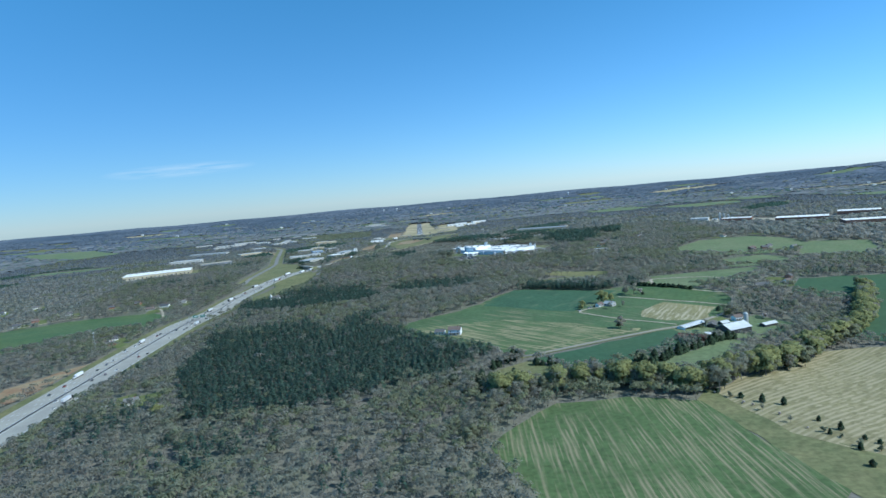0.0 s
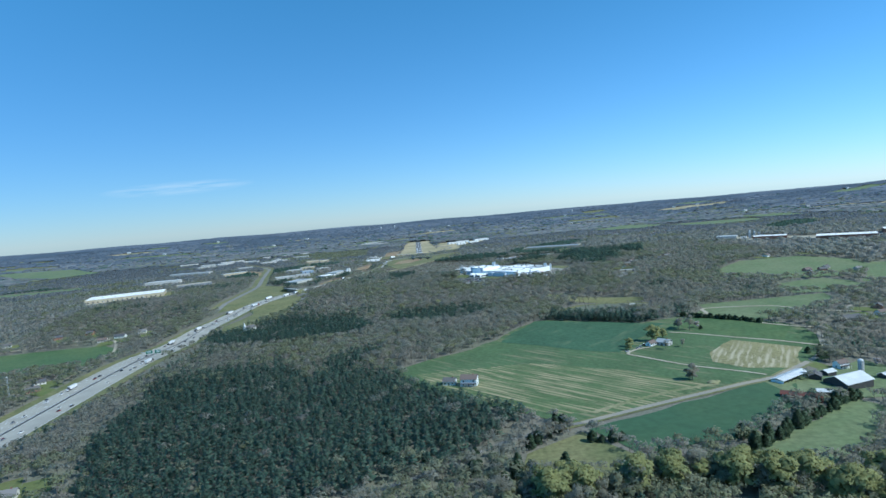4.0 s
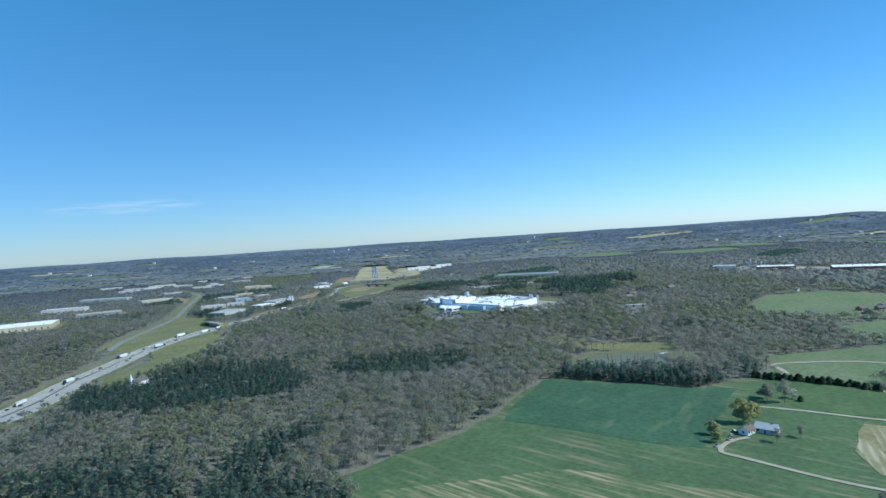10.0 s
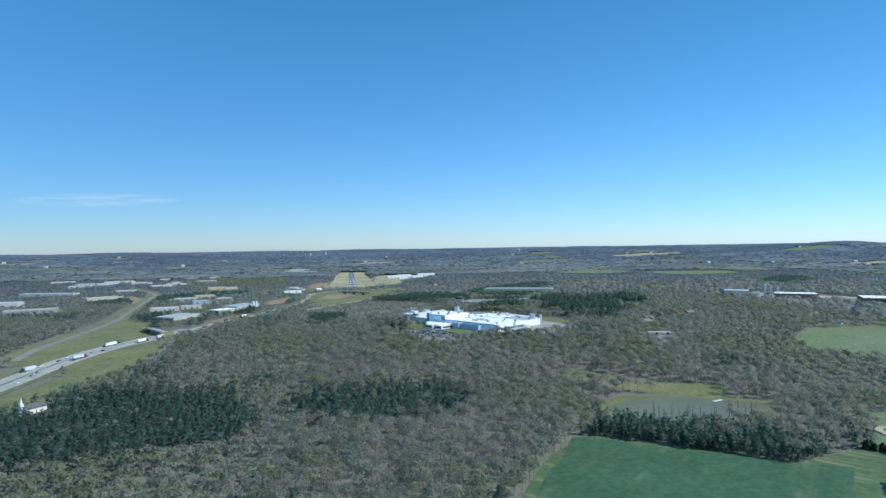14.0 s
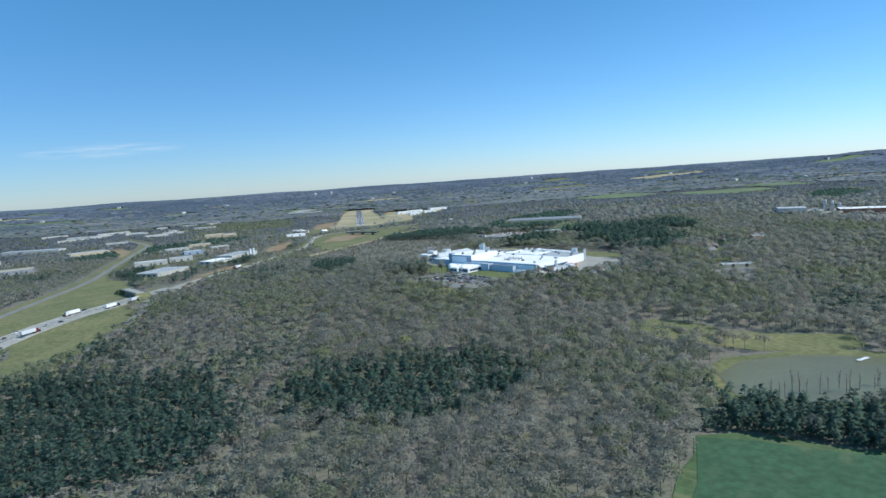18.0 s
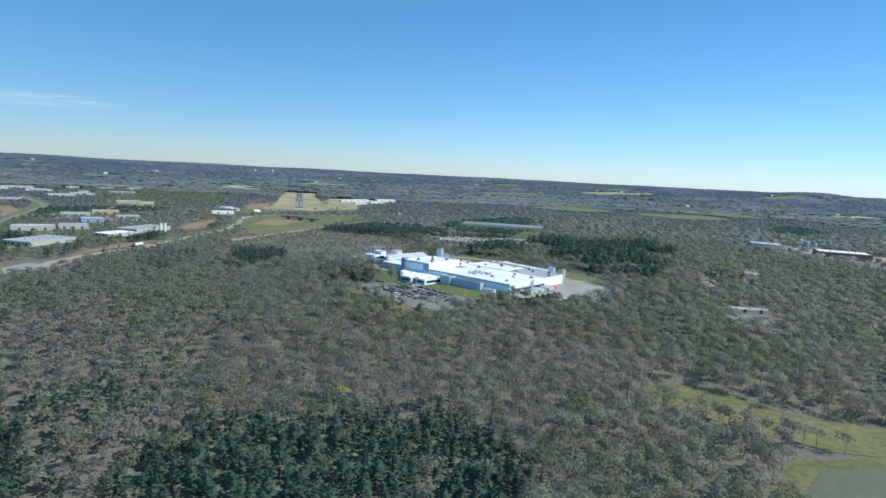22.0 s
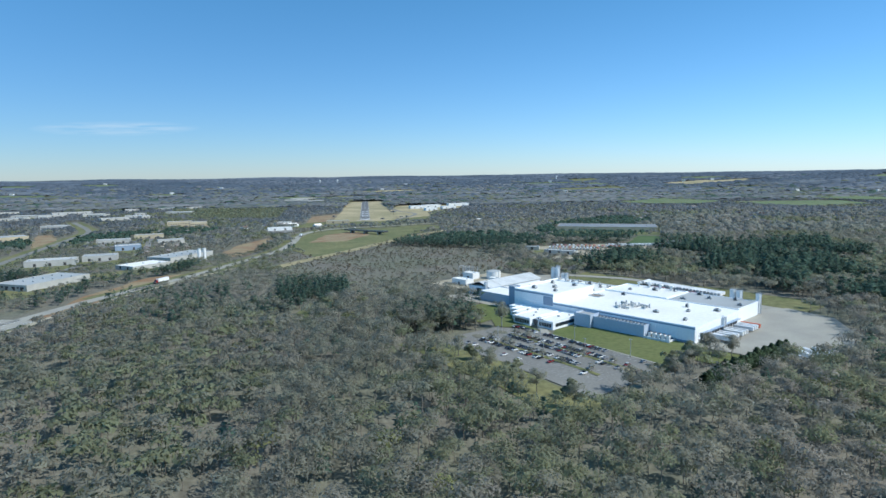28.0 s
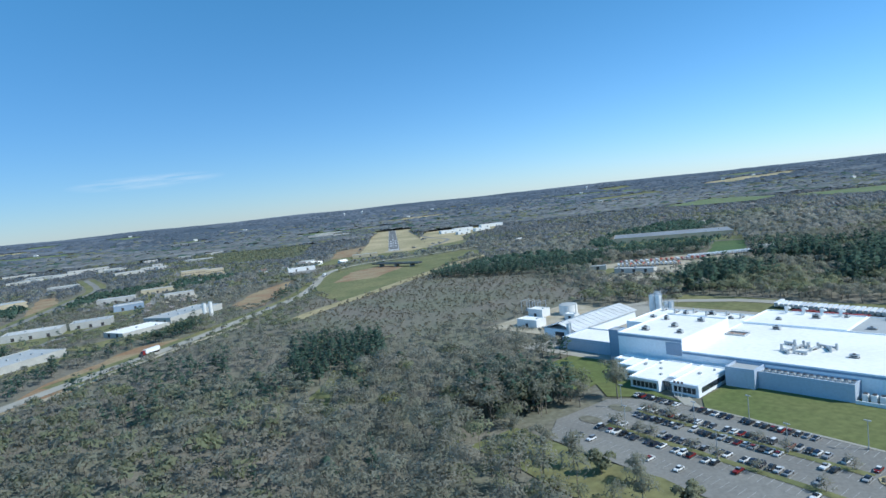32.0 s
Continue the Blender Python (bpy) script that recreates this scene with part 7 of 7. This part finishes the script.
dark, leafy = tone < 0.62, tone > 1.05
stand_of("far_bare_clumps", clump, far[keep & ~dark & ~leafy & ~outer], [M["bark"], M["clump"]], "clumps of bare trees in far woods")
stand_of("far_pine_clumps", clump, far[keep & dark & ~outer], [M["bark"], M["needles"]], "dark pine clumps in far woods")
stand_of("far_leafy_clumps", clump, far[keep & leafy & ~outer], [M["bark"], M["buds"]], "olive-green clumps in far woods")
stand_of("ridge_clumps", clump, far[keep & outer & ~leafy], [M["bark"], M["haze_clump"]], "clumps of trees on the far ridges, coloured haze blue")

# ---- single trees ----


def tree(name, m, label, proto, mats, group=""):
    v, f, s, e = proto
    t = thing(name, m, label, "tree", group)
    for k, n in ((0, "trunk"), (1, "crown")):
        g = f[s == k]
        used = np.unique(g)
        renum = np.zeros(len(v), int)
        renum[used] = np.arange(len(used))
        ob = new(n, mesh_from(n, v[used], renum[g], mats[k], tint=np.full(len(used), 0.5), normals=e[used]))
        ob.parent = t
    return t


def full_tree(h, r, n, size, slim=0.45, low=0.3, k=5):
    """A tree to be seen alone: more sides to its stem, more limbs, many more sprays in uneven clumps."""
    leaf = []
    for i in range(14):
        a, u = gen.uniform(0, 6.28), gen.uniform(0.1, 0.8)
        o = np.array((math.cos(a) * r * u, math.sin(a) * r * u, h * (low + (0.95 - low) * gen.random() ** 0.8)))
        t, e = spray(n // 14, o, (r * 0.42, r * 0.42, h * 0.16), size, 0.4, slim, 0.2)
        whole = unit((t - (0, 0, h * (low + 0.2))) / (r, r, h * (1 - low) / 2))
        e = unit(e + 0.8 * whole)
        leaf.append((facing(t, e[::3]), e))
    return joined([stem(h * 0.6, h * 0.018 + 0.06, k), limbs(18, h, r * 0.85, 0.11)], leaf)


def cedar_form(h, r, n, size, point):
    """A dense evergreen that is leafy to the ground."""
    u = gen.random(n) ** 0.85
    a = gen.uniform(0, 6.28, n)
    wide = r * np.sin(np.pi * np.clip(0.12 + 0.88 * u, 0, 1) ** point) ** 0.7 * (0.6 + 0.4 * gen.random(n) ** 0.5) + 0.15
    wide *= 1 + 0.18 * np.sin(3 * a + 9 * u)
    q = np.stack([np.cos(a) * wide, np.sin(a) * wide, h * (0.03 + 0.95 * u)], 1)
    out = np.stack([np.cos(a), np.sin(a), gen.uniform(0.2, 1.0, n)], 1)
    side = np.stack([-np.sin(a), np.cos(a), gen.normal(size=n) * 0.5], 1)
    s = size * (0.7 + 0.6 * gen.random((n, 1)))
    t = np.stack([q - out * s * 0.5 - side * s * 0.6, q - out * s * 0.5 + side * s * 0.6, q + out * s * 0.6], 1).reshape(-1, 3)
    nor = unit(np.stack([np.cos(a), np.sin(a), 0.1 + 0.9 * u], 1) + gen.normal(size=(n, 3)) * 0.2)
    return joined([stem(h * 0.8, 0.2, 5, 0.1)], [(facing(t, nor), np.repeat(nor, 3, axis=0))])


cedar = [tree("cedar_tree", stand(150, 495), "dark rounded cedar along the farm track", cedar_form(8.5, 3.6, 620, 1.15, 0.75), [M["bark"], M["cedar"]], "cedars"),
         tree("cedar_tree", stand(162, 490), "dark pointed cedar along the farm track", cedar_form(10.5, 3.1, 620, 1.15, 0.6), [M["bark"], M["cedar"]], "cedars")]
rnd = random.Random(21)
spots = [(68, 508), (73, 506), (79, 505), (85, 506), (53, 546), (56, 535), (50, 528), (44, 520), (36, 512), (31, 505), (-4, 477), (2, 462), (4, 453), (11, 459), (18, 466), (26, 471), (-10, 470), (14, 448), (24, 452), (8, 480),
         (33, 456), (40, 464), (45, 472), (20, 478), (-2, 488), (303, 672), (309, 678), (314, 690), (300, 684), (318, 684), (244, 772), (35, 446), (48, 440), (60, 444)]
for i, (x, y) in enumerate(smooth_line([(150, 478), (172, 492), (186, 504), (213, 522), (230, 537), (256, 557)], 6.4)):
    spots.append((x + rnd.uniform(-1.5, 1.5), y + rnd.uniform(-1.5, 1.5)))
for k in range(30):
    u = k / 29
    copy_thing(cedar[0], stand(250 + 60 * u + rnd.uniform(-1.5, 1.5), 838 - 56 * u + rnd.uniform(-1.5, 1.5), rnd.uniform(0, 360), 0, rnd.uniform(0.5, 0.72)))
for k, (x, y) in enumerate(((205, 378), (210, 350), (214, 336), (218, 322), (222, 316), (204, 330), (230, 300), (236, 296), (207, 309), (200, 290), (245, 285), (186, 395), (176, 408), (195, 385))):
    spots.append((x, y))
for x, y in spots:
    if abs(x - 244) < 1 and y == 772:
        copy_thing(cedar[0], stand(x, y, rnd.uniform(0, 360), 0, 0.5))
    else:
        copy_thing(cedar[rnd.randrange(2)], stand(x, y, rnd.uniform(0, 360), 0, rnd.uniform(0.55, 1.05) if y > 420 else rnd.uniform(0.3, 0.6)))
for k in range(22):
    u = k / 21
    copy_thing(cedar[k % 2], stand(93 + 61 * u, 1197 + 43 * u - 5 * u * u, rnd.uniform(0, 360), 0, rnd.uniform(0.68, 0.85)))
lone = tree("lone_tree", stand(168, 608), "round bare tree standing alone in a field", full_tree(12, 5.8, 1300, 1.3, 0.25, 0.2), [M["bark"], M["twigs"]])
yard = tree("yard_tree", stand(183, 738), "tall yellow-green tree beside a farmhouse", full_tree(15, 7.6, 1300, 1.3, 0.4, 0.25), [M["bark"], M["yellow_leaf"]], "yard trees")
bare1 = tree("bare_tree", stand(232, 771), "wide leafless oak beside a lane", full_tree(15, 6.0, 700, 1.3, 0.14, 0.28), [M["bark"], M["twigs"]], "bare yard trees")
bloom = tree("blossom_tree", stand(243, 779), "small tree with pale blossom", full_tree(7, 3.4, 500, 0.8), [M["bark"], M["blossom"]], "blossom trees")
olive = tree("budding_tree", stand(226, 783), "round olive-green budding tree", full_tree(11.5, 5.6, 1000, 1.25, 0.36, 0.2), [M["bark"], M["buds"]], "budding trees")
for x, y, s in ((156, 724, 0.55), (152, 712, 0.45), (196, 748, 0.6), (300, 660, 0.6), (-230, 455, 0.7), (40, 463, 0.6), (110, 447, 0.75), (160, 450, 0.7)):
    copy_thing(yard, stand(x, y, rnd.uniform(0, 360), 0, s))
for x, y, s in ((183, 704, 0.55), (222, 775, 0.8), (200, 708, 0.5), (26, 1304.5, 1.0), (10, 1300, 0.7), (250, 600, 0.6), (118, 1246, 0.55), (84, 1206, 0.7), (130, 1240, 0.6), (72, 1200, 0.7), (60, 1196, 0.75)):
    copy_thing(bare1, stand(x, y, rnd.uniform(0, 360), 0, s))
for x, y, s in ((340, 1307, 1.2), (380, 1360, 0.9), (330, 640, 0.9), (-300, 1700, 1.0), (-320, 1690, 1.0), (-290, 1740, 0.9), (-340, 1740, 1.1), (-310, 1760, 1.0), (-380, 1950, 1.0), (-360, 1960, 1.1), (440, 1390, 0.9)):
    copy_thing(bloom, stand(x, y, rnd.uniform(0, 360), 0, s))
# budding trees along the creek and between the fields
for i, (x, y) in enumerate(creek):
    for k in range(2):
        px, py = x + rnd.uniform(-6, 6), y + rnd.uniform(-4, 8)
        copy_thing((olive, yard, yard, olive, bare1)[rnd.randrange(5)], stand(px, py, rnd.uniform(0, 360), 0, rnd.uniform(0.8, 1.25)))
for x, y in smooth_line([(4, 345), (24, 392), (43, 418), (64, 434), (40, 446), (10, 436)], 7.0):
    copy_thing((olive, bare1, olive)[rnd.randrange(3)], stand(x - 4 + rnd.uniform(-3, 3), y + 4 + rnd.uniform(-3, 3), rnd.uniform(0, 360), 0, rnd.uniform(0.7, 1.1)))
for x, y in smooth_line([(176, 405), (190, 360), (205, 325), (226, 296)], 9.0):
    copy_thing((bare1, olive, bloom)[rnd.randrange(3)], stand(x + rnd.uniform(-4, 4), y + rnd.uniform(-3, 3), rnd.uniform(0, 360), 0, rnd.uniform(0.2, 0.36)))
# low spreading trees on the strips between the stalls
lot_tree = tree("car_park_tree", at_lot(44, -52, 0.3), "low spreading leafless tree on a planting strip", full_tree(4.6, 3.3, 260, 0.7, 0.13, 0.2), [M["bark"], M["twigs"]], "car park trees")
for a in (40, 50, 59, 68, 79, 92, 106):
    for b in (-52, -68.5):
        if rnd.random() < 0.85:
            copy_thing(lot_tree, at_lot(a + rnd.uniform(-3, 3), b + rnd.uniform(-0.6, 0.6), 0.3, rnd.uniform(0, 360), rnd.uniform(0.7, 1.15)))
for k in range(12):
    p = LOT @ Vector((22 + 9.6 * k + rnd.uniform(-2, 2), -100 + rnd.uniform(-6, 4), 0))
    copy_thing((bare1, olive, bare1)[k % 3], stand(p.x, p.y, rnd.uniform(0, 360), 0, rnd.uniform(0.5, 0.75)))
for a, b, kind, size in ((133, -44, 1, 0.7), (137, -30, 1, 0.75), (130, -20, 1, 0.65), (138, -14, 0, 0.75), (147, -10, 0, 0.7), (137, -60, 1, 0.65), (141, -46, 0, 0.7)):
    p = FM @ Vector((a, b, 0))
    copy_thing((bare1, olive)[kind], stand(p.x, p.y, rnd.uniform(0, 360), 0, size))
# drowned bare stems along the pond
snag = tree("dead_tree", stand(150, 921), "thin dead tree standing in the pond", joined([stem(9, 0.2, 5, 0.2, 0.4), limbs(14, 9, 1.5, 0.09, 0.25)], [spray(24, (0, 0, 7), (1.4, 1.4, 2.2), 0.9, 0.3, 0.07, 0.2)]), [M["bark"], M["twigs"]], "dead trees")
for k in range(1, 22):
    u = k / 21
    copy_thing(snag, stand(148 + 90 * u + rnd.uniform(-3, 3), 921 - 8 * u + 10 * u * u + rnd.uniform(-5, 4), rnd.uniform(0, 360), 0, rnd.uniform(0.75, 1.35)))
jetty = thing("jetty", stand(232, 961, 20, 0.2), "small white jetty on the pond", "jetty")
part("deck", boxes((-5, 5, -1.2, 1.2, 0.5, 0.7)), M["white"], jetty)
for x in (-4.5, 0, 4.5):
    part("post", boxes((x - 0.12, x + 0.12, -1.1, -0.9, -1.5, 0.9), (x - 0.12, x + 0.12, 0.9, 1.1, -1.5, 0.9)), M["bark"], jetty)
